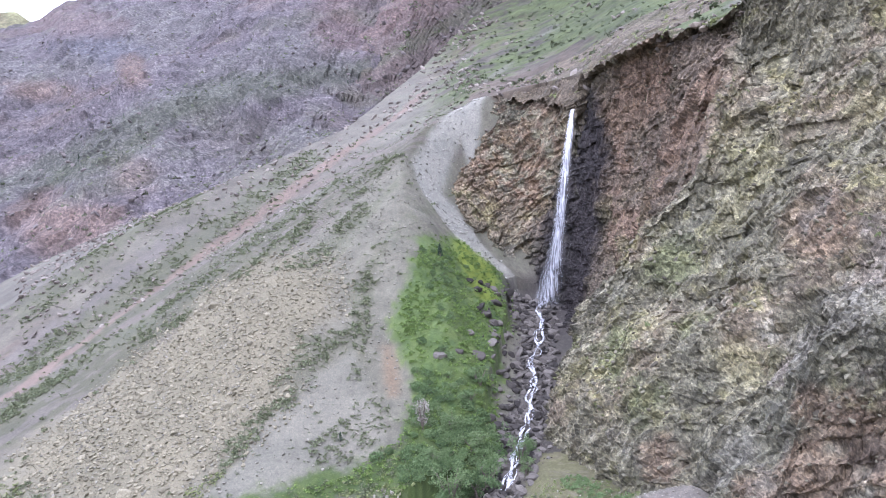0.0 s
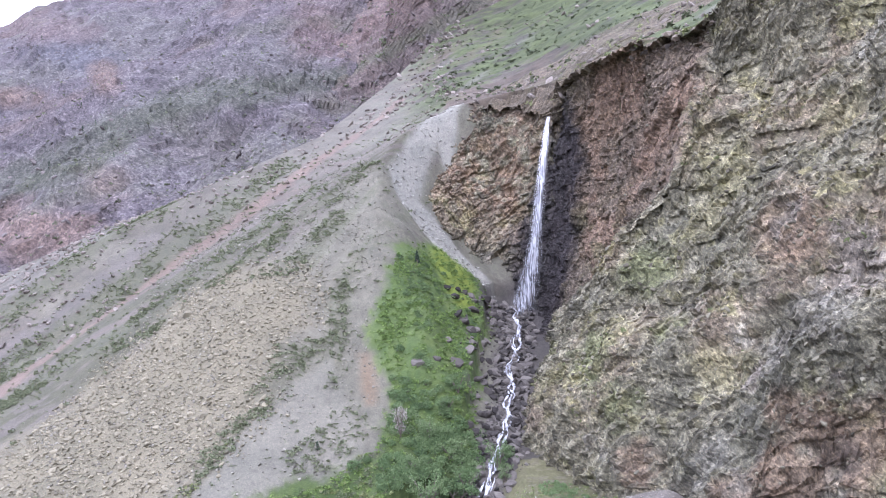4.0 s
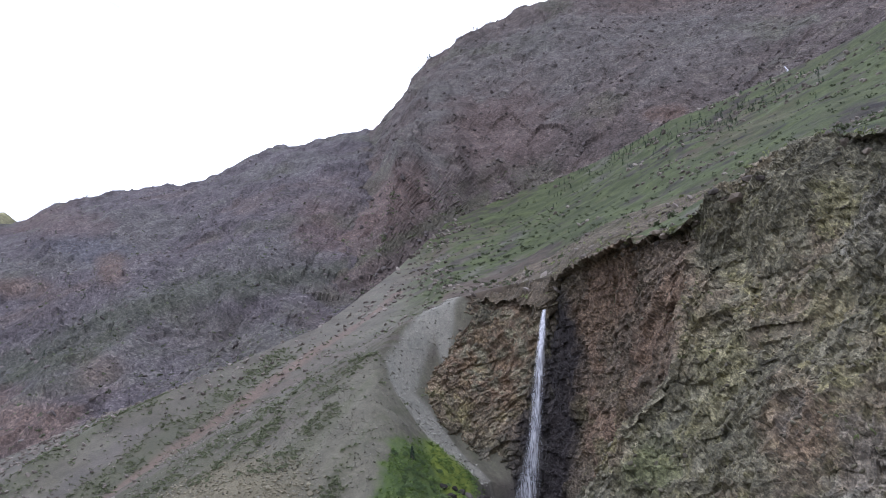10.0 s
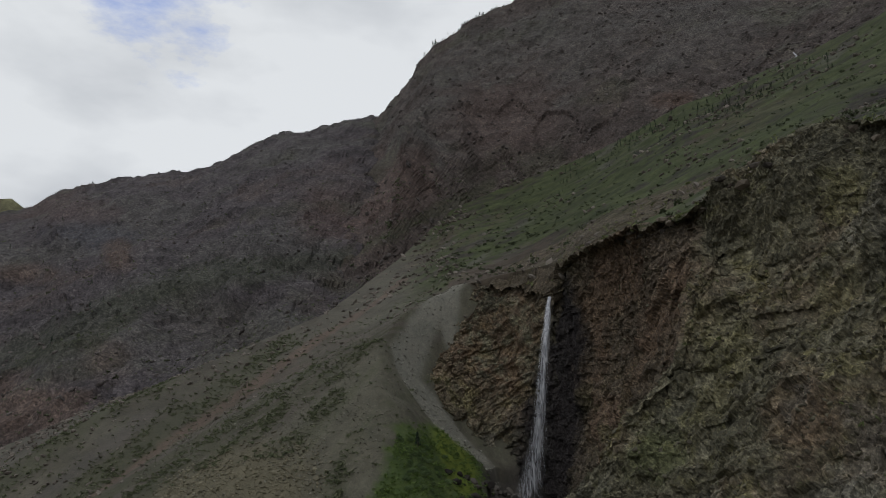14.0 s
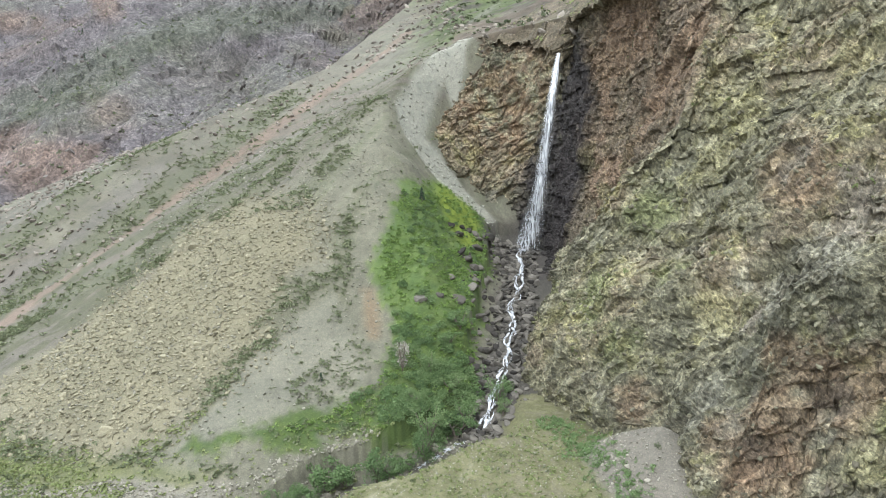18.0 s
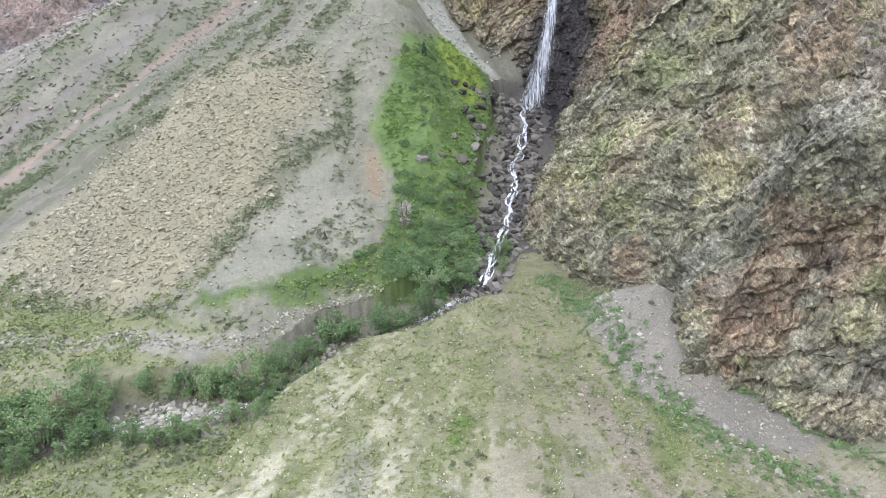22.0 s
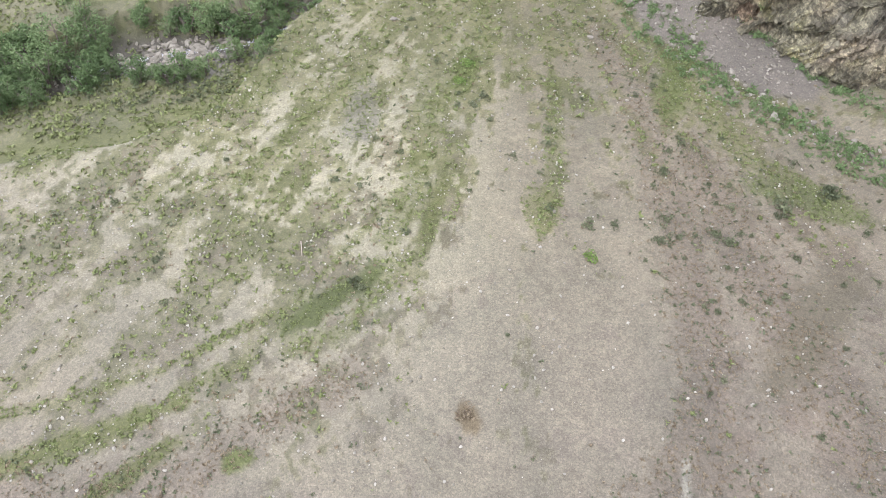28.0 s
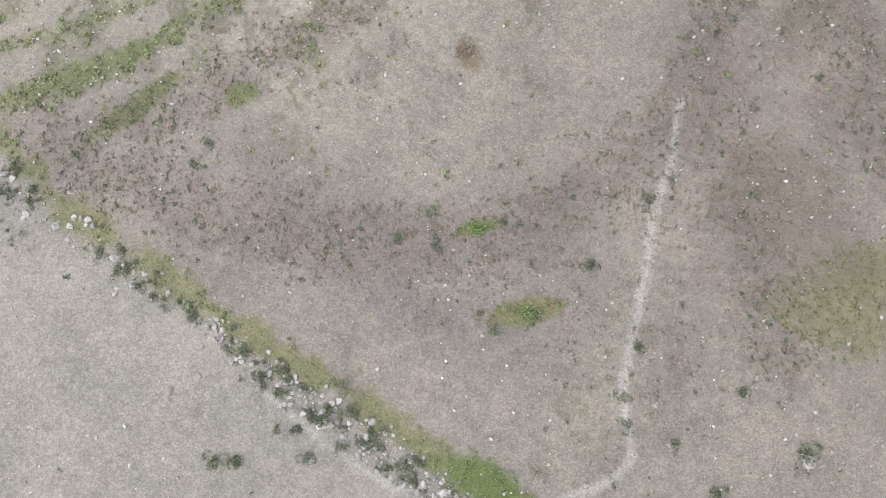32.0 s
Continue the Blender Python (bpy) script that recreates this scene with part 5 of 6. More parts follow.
def stone_shape(seed, detail=2, flat=0.7):
    """An angular stone of radius one: a ball cut by random planes."""
    rng = np.random.default_rng(seed)
    bm = bmesh.new()
    bmesh.ops.create_icosphere(bm, subdivisions=detail, radius=1)
    planes = [(lambda d: d / np.linalg.norm(d))(rng.normal(size=3)) for _ in range(9)]
    cut = rng.uniform(0.55, 0.9, 9)
    verts = []
    for v in bm.verts:
        p = np.array(v.co) * np.array((1.15, 0.9, 1.0))
        for d, c in zip(planes, cut):
            over = p @ d - c
            if over > 0:
                p = p - d * over
        p = p * (1 + 0.04 * rng.normal())
        verts.append(p * np.array((1, 1, flat)))
    faces = [tuple(v.index for v in f.verts) for f in bm.faces]
    bm.free()
    return np.array(verts), faces


def scatter(name, shapes, xs, ys, sizes, mat, label, category, seed, sink=0.3, zs=None, tilt=0.35, index=0):
    """Many small pieces as one mesh of stuff, each turned and sized by chance."""
    rng = np.random.default_rng(seed)
    zs = height(xs, ys) if zs is None else zs
    allv, allf, k = [], [], 0
    kind = rng.integers(len(shapes), size=len(xs))
    for i in range(len(xs)):
        v, f = shapes[kind[i]]
        t = rng.uniform(0, 6.3)
        c, s = math.cos(t), math.sin(t)
        rot = np.array(((c, -s, 0), (s, c, 0), (rng.normal() * tilt, rng.normal() * tilt, 1)))
        allv.append((v * sizes[i]) @ rot.T + np.array((xs[i], ys[i], zs[i] + sizes[i] * (0.5 - sink))))
        allf.append(f + k)
        k += len(v)
    v, f = np.concatenate(allv), np.concatenate(allf)
    me = bpy.data.meshes.new(name)
    w = f.shape[1]
    me.vertices.add(len(v))
    me.vertices.foreach_set("co", v.reshape(-1).astype(np.float32))
    me.loops.add(f.size)
    me.loops.foreach_set("vertex_index", f.reshape(-1).astype(np.int32))
    me.polygons.add(len(f))
    me.polygons.foreach_set("loop_start", np.arange(0, f.size, w, dtype=np.int32))
    me.polygons.foreach_set("use_smooth", np.zeros(len(f), bool))
    me.update(calc_edges=True)
    me.materials.append(mat)
    return tagged(new(name, me), label, category, kind="stuff")


def spread(rng, n, test, box):
    """n plan points in a box, kept by a chance that test(x, y) gives."""
    xs, ys = np.zeros(0), np.zeros(0)
    for _ in range(60):
        x, y = rng.uniform(box[0], box[1], n * 3), rng.uniform(box[2], box[3], n * 3)
        keep = rng.uniform(size=n * 3) < test(x, y)
        xs, ys = np.concatenate([xs, x[keep]]), np.concatenate([ys, y[keep]])
        if len(xs) >= n:
            break
    return xs[:n], ys[:n]


def place(ob, x, y, size, turn, sink=0.04, squash=1.0):
    z = float(height(np.array([x]), np.array([y]))[0])
    return Matrix.LocRotScale((x, y, z - sink * size), Euler((0, 0, turn)), (size, size, size * squash))


def set_copy(ob, m):
    """A copy of a thing at a pose with a size."""
    made = copy_thing(ob, m)
    made.matrix_basis = m
    return made


def remove_thing(ob):
    for o in (*ob.children_recursive, ob):
        bpy.data.objects.remove(o)


rng = np.random.default_rng(7)
low_stones = [(v, np.array(f)) for v, f in (stone_shape(s, 1, 0.65) for s in range(6))]
fine_stones = [(v, np.array(f)) for v, f in (stone_shape(20 + s, 2, 0.7) for s in range(6))]
tuft_shapes = []
for s in range(5):
    r2 = np.random.default_rng(60 + s)
    v, f = leaves(r2, dome(r2, 16, 0.7, 4), 0.3)
    tuft_shapes.append((np.array(v), np.array(f)))
small_tufts = []
for s in range(5):
    r2 = np.random.default_rng(110 + s)
    v, f = leaves(r2, dome(r2, 7, 0.7, 3), 0.46)
    small_tufts.append((np.array(v), np.array(f)))
sage_shapes = []
for s in range(5):
    r2 = np.random.default_rng(80 + s)
    v, f = leaves(r2, dome(r2, 46, 0.75, 5), 0.2)
    sage_shapes.append((np.array(v), np.array(f)))

def bare(x, y):
    """The smooth, nearly bare middle of the fan and the ground beyond the rocky strip."""
    mid = step(1.15, 0.8, np.hypot((x - 5.5 + 0.1 * (y - 22)) / 8.5, (y - 23) / 11.5) + 0.3 * flat_noise(x, y, 5, 3, 92))
    return np.clip(mid + (y < 4) * (x < 0) * 0.7 + (y < 9) * (x > 6) * 0.5, 0, 1)


# scree stones
bx, by = spread(rng, 14000, lambda x, y: step(-5.5, 4, inside(x, y, BOULDERS) + 5 * flat_noise(x, y, 8, 3, 42)), (-70, -14, 77, 128))
scatter("scree_stones", low_stones, bx, by, 0.055 + 0.30 * rng.uniform(size=len(bx)) ** 6 + 0.07 * rng.uniform(size=len(bx)), scree_mat, "yellow-grey angular stones covering the scree slope", "scree", 1)
bx, by = spread(rng, 17000, lambda x, y: 0.3 + 0.7 * step(0, 0.3, flat_noise(x + 0.4 * y, y * 0.3, 5, 3, 90)), (-60, 4, 76, 170))
keep = (inside(bx, by, GREEN) < -1) & (inside(bx, by, SCAR) < 0)
scatter("loose_stones", low_stones, bx[keep], by[keep], 0.05 + 0.24 * rng.uniform(size=keep.sum()) ** 5, stone_material("loose_stone", (0.105, 0.097, 0.08), (0.235, 0.222, 0.185)), "scattered grey stones on the scree flank", "stones", 2)
bx, by = spread(rng, 1500, lambda x, y: step(-1.5, 0.5, inside(x, y, SCAR)) * (y > 130), (-13, 10, 130, 171))
scatter("scar_stones", low_stones, bx, by, 0.08 + 0.3 * rng.uniform(size=len(bx)) ** 4, stone_material("bleached_rubble", (0.19, 0.185, 0.165), (0.36, 0.35, 0.31)), "pale rubble in the bare strip below the rock", "stones", 25)
# stones on the fan and the apron under the cliff
bx, by = spread(rng, 11000, lambda x, y: (0.25 + 0.75 * step(0, 0.4, flat_noise(x, y, 6, 3, 91))) * (1 - 0.5 * bare(x, y)), (-36, 34, -14, 78))
keep = (by < np.interp(bx, BANK_X, BANK_Y) + 2) | (bx > 5)
scatter("fan_stones", low_stones, bx[keep], by[keep], 0.025 + 0.13 * rng.uniform(size=keep.sum()) ** 5, stone_material("fan_stone", (0.13, 0.12, 0.1), (0.36, 0.34, 0.3)), "small pale stones strewn over the dry fan", "stones", 3)
bx, by = spread(rng, 1500, lambda x, y: step(-1, 3, inside(x, y, APRON)), (14, 38, 44, 84))
scatter("apron_stones", low_stones, bx, by, 0.05 + 0.16 * rng.uniform(size=len(bx)) ** 4, pale_mat, "grey-pink rubble on the apron under the cliff", "stones", 4)
edge = [(17, 74, 0), (18.5, 62, 0), (23, 54, 0), (29, 48.5, 0), (35, 43, 0), (42, 33, 0)]
bx, by = spread(rng, 420, lambda x, y: step(2.6, 0.4, line_distance(x, y, edge)[0]), (13, 46, 28, 78))
scatter("apron_edge_stones", fine_stones, bx, by, 0.08 + 0.3 * rng.uniform(size=len(bx)) ** 5, pale_mat, "pale blocks fallen along the foot of the apron", "stones", 5)
# stones of the stream
bx, by = spread(rng, 2600, lambda x, y: step(4.6, 0.6, line_distance(x, y, CASCADE)[0]), (0, 20, 80, 142))
scatter("cascade_stones", low_stones, bx, by, 0.08 + 0.95 * rng.uniform(size=len(bx)) ** 5, wet_mat, "dark wet boulders in the steep cascade", "stones", 6)
bx, by = spread(rng, 1300, lambda x, y: step(3.2, 0.5, line_distance(x, y, BROOK)[0]) * (0.25 + 0.75 * step(5, 2, np.abs(x + 29))), (-70, 5, 44, 86))
scatter("brook_stones", low_stones, bx, by, 0.1 + 0.4 * rng.uniform(size=len(bx)) ** 3, pale_mat, "pale stones along the brook", "stones", 7)
bx, by = spread(rng, 1600, lambda x, y: step(1.8, 0.3, line_distance(x, y, TERRACE)[0] + 1.2 * flat_noise(x, y, 4, 3, 41)), (-75, -9, 55, 82))
scatter("terrace_stones", low_stones, bx, by, 0.08 + 0.22 * rng.uniform(size=len(bx)) ** 3, pale_mat, "pale stones on the gravel terrace", "stones", 8)
bx, by = spread(rng, 70, lambda x, y: step(-1, 1, inside(x, y, [(2, 132), (6, 132), (9, 124), (8, 108), (4, 106), (1, 116)])), (0, 10, 104, 134))
scatter("slope_rocks", fine_stones, bx, by, 0.25 + 0.9 * rng.uniform(size=len(bx)) ** 3, wet_mat, "dark rocks breaking through the green slope", "rocks", 10)
# rocky strip below the eye
strip = [(-27, 11.2, 0), (-19.1, 6, 0), (-12.8, 2.1, 0), (-6.9, -1.7, 0), (-1.5, -5, 0), (4, -8.5, 0)]
bx, by = spread(rng, 800, lambda x, y: step(1.4, 0.3, line_distance(x, y, strip)[0]) * (0.25 + 0.75 * step(-14, -6, x)), (-28, 5, -10, 12))
strip_mat = stone_material("bleached_stone", (0.16, 0.148, 0.128), (0.33, 0.31, 0.275))
scatter("strip_stones", fine_stones, bx, by, 0.05 + 0.22 * rng.uniform(size=len(bx)) ** 4, strip_mat, "pale broken rocks in a line across the dry ground", "stones", 9)

# tufts and shrubs too many to count
def fan_tufts(x, y):
    far = np.hypot(x - 5, y - 86)
    dark = step(0.05, 0.4, flat_noise(np.degrees(np.arctan2(x - 5, 86 - y)) * 0.6, far * 0.14, 2, 4, 44, 0.6) + 0.5 * flat_noise(x, y, 2.6, 4, 42))
    band = streaks(x, y, BROWN_STREAKS, 0.6 * flat_noise(x, y, 2.6, 4, 42, 0.6), 1.4) + 0.12 * step(12, 20, x) * step(10, 26, y)
    return np.clip((0.05 + 0.5 * dark) * (1 - 0.93 * bare(x, y)) + 0.9 * band, 0, 1) * ((y < np.interp(x, BANK_X, BANK_Y) + 3) | (x > 5)) * np.where((y < 5) & (x < -2), 0.15, 1) * np.where(inside(x, y, APRON) > 0, 0.1, 1)


bx, by = spread(rng, 4800, fan_tufts, (-38, 36, -10, 82))
scatter("dry_tufts", small_tufts, bx, by, 0.07 + 0.17 * rng.uniform(size=len(bx)) ** 3, sage_mat, "small grey-green tufts dotted over the dry fan", "tufts", 11, 0.45, tilt=0.1)
bx, by = spread(rng, 5200, fan_tufts, (-34, 36, -8, 80))
scatter("brown_tufts", small_tufts, bx, by, 0.06 + 0.14 * rng.uniform(size=len(bx)) ** 2, dry_mat, "dry brown tufts on the fan", "tufts", 12, 0.45, tilt=0.1)


def turf_here(x, y):
    far = np.hypot(x - 5, y - 86)
    ang = np.degrees(np.arctan2(x - 5, 86 - y))
    g = 1.1 * flat_noise(ang * 0.95, far * 0.14, 2.0, 5, 44, 0.65) + 0.8 * flat_noise(x, y, 2.6, 4, 42, 0.6) + 0.45 * step(42, 12, far) + 0.42 * step(4, -14, ang) * step(78, 55, far) + 0.25 * step(16, 24, ang)
    g = g - 0.5 * step(36, 58, far) * (1 - 0.95 * step(-4, -12, x) * step(14, 20, y))
    return np.clip(0.03 + 0.9 * step(0.05, 0.4, g) + streaks(x, y, TURF_STREAKS, 0.6 * flat_noise(x, y, 2.6, 4, 42, 0.6)), 0, 1) * ((y < np.interp(x, BANK_X, BANK_Y) + 2) | (x > 5)) * (1 - 0.9 * bare(x, y)) * (y > 12) * (inside(x, y, APRON) < 0)


bx, by = spread(rng, 8500, turf_here, (-40, 32, 12, 84))
scatter("turf_cushions", small_tufts, bx, by, 0.09 + 0.3 * rng.uniform(size=len(bx)) ** 3, meadow_mat, "yellow-green turf cushions on the fan", "turf", 22, 0.5, tilt=0.1)
bx, by = spread(rng, 6500, turf_here, (-40, 32, 12, 84))
scatter("turf_stones", low_stones, bx, by, 0.03 + 0.09 * rng.uniform(size=len(bx)) ** 3, stone_material("turf_stone", (0.17, 0.16, 0.135), (0.38, 0.365, 0.32)), "small stones between the turf cushions", "stones", 23)


def turf_patches(x, y):
    """How green the single patches and lines of turf on the fan are."""
    n, out = 0.5 * flat_noise(x, y, 2.6, 4, 42, 0.6) + 0.35 * flat_noise(x, y, 0.7, 3, 43, 0.65), np.zeros(np.shape(x))
    for cx, cy, rx, ry, turn, rgb, k in PATCHES:
        if rgb[1] > rgb[0] - 0.02:
            c, s = math.cos(radians(turn)), math.sin(radians(turn))
            u, v = ((x - cx) * c + (y - cy) * s) / rx, (-(x - cx) * s + (y - cy) * c) / ry
            out = np.maximum(out, step(1.25, 0.7, np.hypot(u, v) + n))
    dt, _, _ = line_distance(x, y, TURF_LINE)
    return np.clip(out + 0.6 * step(1.0, 0.3, dt + 2 * n) * (x < 7) + 0.7 * streaks(x, y, TURF_STREAKS, n), 0, 1)


bx, by = spread(rng, 6000, turf_patches, (-36, 32, -9, 66))
scatter("patch_turf", small_tufts, bx, by, 0.05 + 0.15 * rng.uniform(size=len(bx)) ** 2, meadow_mat, "green herbs and grass in patches on the dry fan", "turf", 41, 0.5, tilt=0.1)


def heath(x, y):
    """Dense small dry plants in belts round the smooth middle of the fan."""
    n = flat_noise(x, y, 2.6, 4, 42, 0.6)
    ring = np.hypot((x - 3) / 1.1, y - 22)
    arc = step(11, 13.5, ring + 1.5 * n) * step(22, 16, ring + 1.5 * n) * step(16, 10, y) * step(-22, -14, x) * step(-4, 1, y + 0.25 * x)
    east = step(12.5, 15, x - 0.1 * (y - 20) + 1.5 * n) * step(30, 22, x + 2 * n) * step(-4, 4, y) * step(46, 36, y)
    return np.clip(0.75 * arc + 0.6 * east * (0.3 + 0.7 * step(-0.1, 0.2, n)) + streaks(x, y, BROWN_STREAKS, 0.6 * n, 1.2), 0, 1) * (0.35 + 0.65 * step(-0.2, 0.2, flat_noise(x, y, 1.4, 3, 54)))


bx, by = spread(rng, 9000, heath, (-26, 31, -5, 50))
scatter("heath_tufts", small_tufts, bx, by, 0.045 + 0.1 * rng.uniform(size=len(bx)) ** 2, dry_mat, "small purple-brown dry plants in belts over the fan", "tufts", 42, 0.5, tilt=0.1)


def scree_shrubs(x, y):
    n = flat_noise(x, y, 2.6, 4, 42, 0.6)
    bands = streaks(x, y, SCREE_LINES, n, 1.3)
    long_bands = 0.55 * streaks(x, y, LONG_GREEN, 0.8 * n, 1.5)
    gaps = step(-0.25, 0.35, flat_noise(x, y, 3.6, 3, 53, 0.6))
    tongue = 0.22 * step(-1, 1, inside(x, y, [(-22, 86), (-15, 97), (-12, 95), (-11.5, 89), (-15, 84.5), (-20, 83)]))
    return np.clip((0.6 * long_bands + 0.6 * bands) * (0.08 + gaps) + tongue + 0.014, 0, 1) * (inside(x, y, GREEN) < 0) * np.where(inside(x, y, BOULDERS) > 1.5, 0.05, 1) * (inside(x, y, SCAR) < -0.5)


bx, by = spread(rng, 7000, scree_shrubs, (-105, 0, 75, 205))
scatter("scree_shrubs", tuft_shapes, bx, by, 0.2 + 0.55 * rng.uniform(size=len(bx)) ** 2, sage_mat, "dark low shrubs in bands down the scree", "shrubs", 13, 0.45, tilt=0.1)
bx, by = spread(rng, 2600, lambda x, y: step(-0.5, 2, inside(x, y, GREEN)) * (0.4 + 0.6 * step(-0.1, 0.3, flat_noise(x, y, 5, 3, 95))), (-26, 10, 79, 141))
scatter("lush_shrubs", tuft_shapes, bx, by, 0.2 + 0.5 * rng.uniform(size=len(bx)) ** 2, fresh_mat, "lush green herbs and low bushes beside the cascade", "shrubs", 14, 0.45, tilt=0.1)
bx, by = spread(rng, 8000, lambda x, y: step(1, 5, y - np.interp(x, BANK_X, BANK_Y)) * (0.2 + 0.8 * step(-0.1, 0.3, flat_noise(x * 0.5, y, 5, 3, 96))) * (x < 4) * (inside(x, y, BOULDERS) < 0) * (inside(x, y, PALE) < 0), (-75, 4, 38, 88))
scatter("meadow_tufts", small_tufts, bx, by, 0.12 + 0.35 * rng.uniform(size=len(bx)) ** 2, meadow_mat, "green tufts on the flood plain meadow", "tufts", 15, 0.45, tilt=0.1)
bx, by = spread(rng, 1100, lambda x, y: step(3.2, 0.3, line_distance(x, y, [(13, 83, 0), (16, 74, 0), (18, 62, 0), (23, 53, 0), (30, 46, 0), (40, 38, 0)])[0]) + 1.2 * step(1.4, 0.3, line_distance(x, y, [(27, 61, 0), (31, 58.5, 0), (33.5, 52, 0), (37, 46, 0), (42, 38, 0)])[0]), (10, 44, 34, 86))
px, py = spread(rng, 900, lambda x, y: step(5, 9, y - np.interp(x, BANK_X, BANK_Y)) * step(0.0, 0.35, flat_noise(x * 0.6, y * 1.4, 6, 3, 99)) * (x < -4) * (inside(x, y, BOULDERS) < 0) * (inside(x, y, PALE) < 0), (-75, -4, 50, 88))
scatter("meadow_shrubs", tuft_shapes, px, py, 0.25 + 0.4 * rng.uniform(size=len(px)) ** 2, sage_mat, "dark low shrubs on the flood plain meadow", "shrubs", 24, 0.45, tilt=0.1)
scatter("bank_shrubs", sage_shapes, bx, by, 0.15 + 0.5 * rng.uniform(size=len(bx)) ** 2, willow_mat, "green shrubs along the foot of the cliff", "shrubs", 16, 0.45, tilt=0.1)


def upland_point(n, seed, a0, a1, r0, r1, test):
    r2 = np.random.default_rng(seed)
    a, r = np.radians(r2.uniform(a0, a1, n)), r2.uniform(r0, r1, n)
    x, y = r * np.sin(a), r * np.cos(a)
    k = r2.uniform(size=n) < test(x, y, np.degrees(a), r)
    return x[k], y[k]


bx, by = upland_point(5000, 17, -2, 40, 110, 420, lambda x, y, a, r: step(3, 8, behind_rim(x, y)) * (0.15 + 0.85 * step(0, 0.4, flat_noise(x, y, 25, 4, 97))))
scatter("upland_shrubs", tuft_shapes, bx, by, 0.35 + 1.1 * np.random.default_rng(3).uniform(size=len(bx)) ** 2, sage_mat, "dark shrubs on the green upland slope", "shrubs", 18, 0.45, tilt=0.1)

# rock outcrops of the long slope
bx, by = upland_point(26000, 19, -34, 40, 112, 520, lambda x, y, a, r: (step(3, 8, behind_rim(x, y)) + (a < 3)) * (r > np.interp(a, HEADING, NEAR_R)) * step(0.05, 0.4, flat_noise(x * 1.2 + y * 0.8, y * 0.6 - x * 0.6, 26, 4, 98) + 0.25 * step(6, -4, a) + 0.4 * step(35, 8, behind_rim(x, y)) * step(18, 9, a)))
size = (0.12 + 1.2 * np.random.default_rng(5).uniform(size=len(bx)) ** 4) * np.hypot(bx, by) / 260
crag_mat = stone_material("outcrop_stone", (0.1, 0.085, 0.075), (0.24, 0.21, 0.185))
scatter("outcrop_rocks", low_stones, bx, by, size, crag_mat, "brown-grey rock outcrops on the upland slope", "rocks", 20, 0.35)
# loose blocks, ledge plants and shrubs on the rock faces
def on_sheet(seed, p, n, chance):
    """n places on a rock sheet, each kept by a chance."""
    r2 = np.random.default_rng(seed)
    i, j = r2.integers(p.shape[0], size=n * 4), r2.integers(p.shape[1], size=n * 4)
    keep = r2.uniform(size=n * 4) < chance[i, j]
    return p[i[keep], j[keep]][:n], r2


def dress(name, shapes, seed, p, n, chance, low, more, power, mat, label, category, sink):
    at, r2 = on_sheet(seed, p, n, chance)
    scatter(name, shapes, at[:, 0], at[:, 1], low + more * r2.uniform(size=len(at)) ** power, mat, label, category, seed, sink, zs=at[:, 2])


face = step(5.4, 6.2, knot) * (vv < 1.02) * step(14, 13.5, knot) * (0.25 + 0.75 * step(-0.1, 0.3, m3)) * (1 - 0.85 * recess)
dress("cliff_rubble", low_stones, 31, rough, 8000, face, 0.1, 0.34, 3, stone_material("cliff_block", (0.06, 0.052, 0.04), (0.2, 0.186, 0.136)), "angular tan and olive blocks jutting from the cliff", "rocks", 0.55)
dress("ledge_plants", tuft_shapes, 32, rough, 1500, face * step(0.1, 0.4, m1 + 0.5 * m2), 0.12, 0.4, 2, meadow_mat, "olive tufts growing on the ledges of the cliff", "tufts", 0.5)
at, r2 = on_sheet(38, rough, 900, step(5.2, 5.6, knot) * (vv > 0.93) * (vv < 1.06) * step(13.5, 12.5, knot) * step(-0.2, 0.2, m3))
scatter("rim_rocks", low_stones, at[:, 0], at[:, 1], 0.3 + 1.0 * r2.uniform(size=len(at)) ** 2.5, stone_material("rim_stone", (0.045, 0.038, 0.034), (0.19, 0.16, 0.13)), "dark broken blocks along the rim of the cliff", "rocks", 38, 0.5, zs=at[:, 2])
at, r2 = on_sheet(39, rough, 1500, (vv > 1.0) * step(5.6, 5.0, knot))
scatter("slope_outcrops", low_stones, at[:, 0], at[:, 1], 0.2 + 1.1 * r2.uniform(size=len(at)) ** 3, crag_mat, "grey-brown rock ribs on the slope above the fall", "rocks", 39, 0.5, zs=at[:, 2])
at, r2 = on_sheet(40, rough, 900, (vv > 0.98) * step(13, 11, knot))
scatter("rim_turf", tuft_shapes, at[:, 0], at[:, 1], 0.25 + 0.7 * r2.uniform(size=len(at)) ** 2, meadow_mat, "green tufts hanging over the rim of the cliff", "tufts", 40, 0.5, zs=at[:, 2])
far_stone = stone_material("mountain_stone", (0.07, 0.06, 0.06), (0.17, 0.148, 0.142))
for k, (name, wide) in enumerate((("mountain_far", 1.0), ("mountain_near", 1.5))):
    p, az_p, el_p = SHEETS[name]
    patchy = step(-0.1, 0.3, fractal(p.reshape(-1, 3) / 30, 3, 140 + k).reshape(az_p.shape))
    seen = (az_p > -35) * (az_p < 36)
    dress("mountain_rocks", low_stones, 33 + k, p, 4500, seen * (0.25 + 0.75 * patchy), 0.3 * wide, 1.3 * wide, 5, far_stone, "brown-grey blocks on the mountain flank", "rocks", 0.5)
    dress("mountain_shrubs", small_tufts, 35 + k, p, 3000, seen * (1.15 - patchy) * (el_p < 17), 0.35 * wide, 0.9 * wide, 3, sage_mat, "dark shrubs dotted over the mountain flank", "shrubs", 0.5)
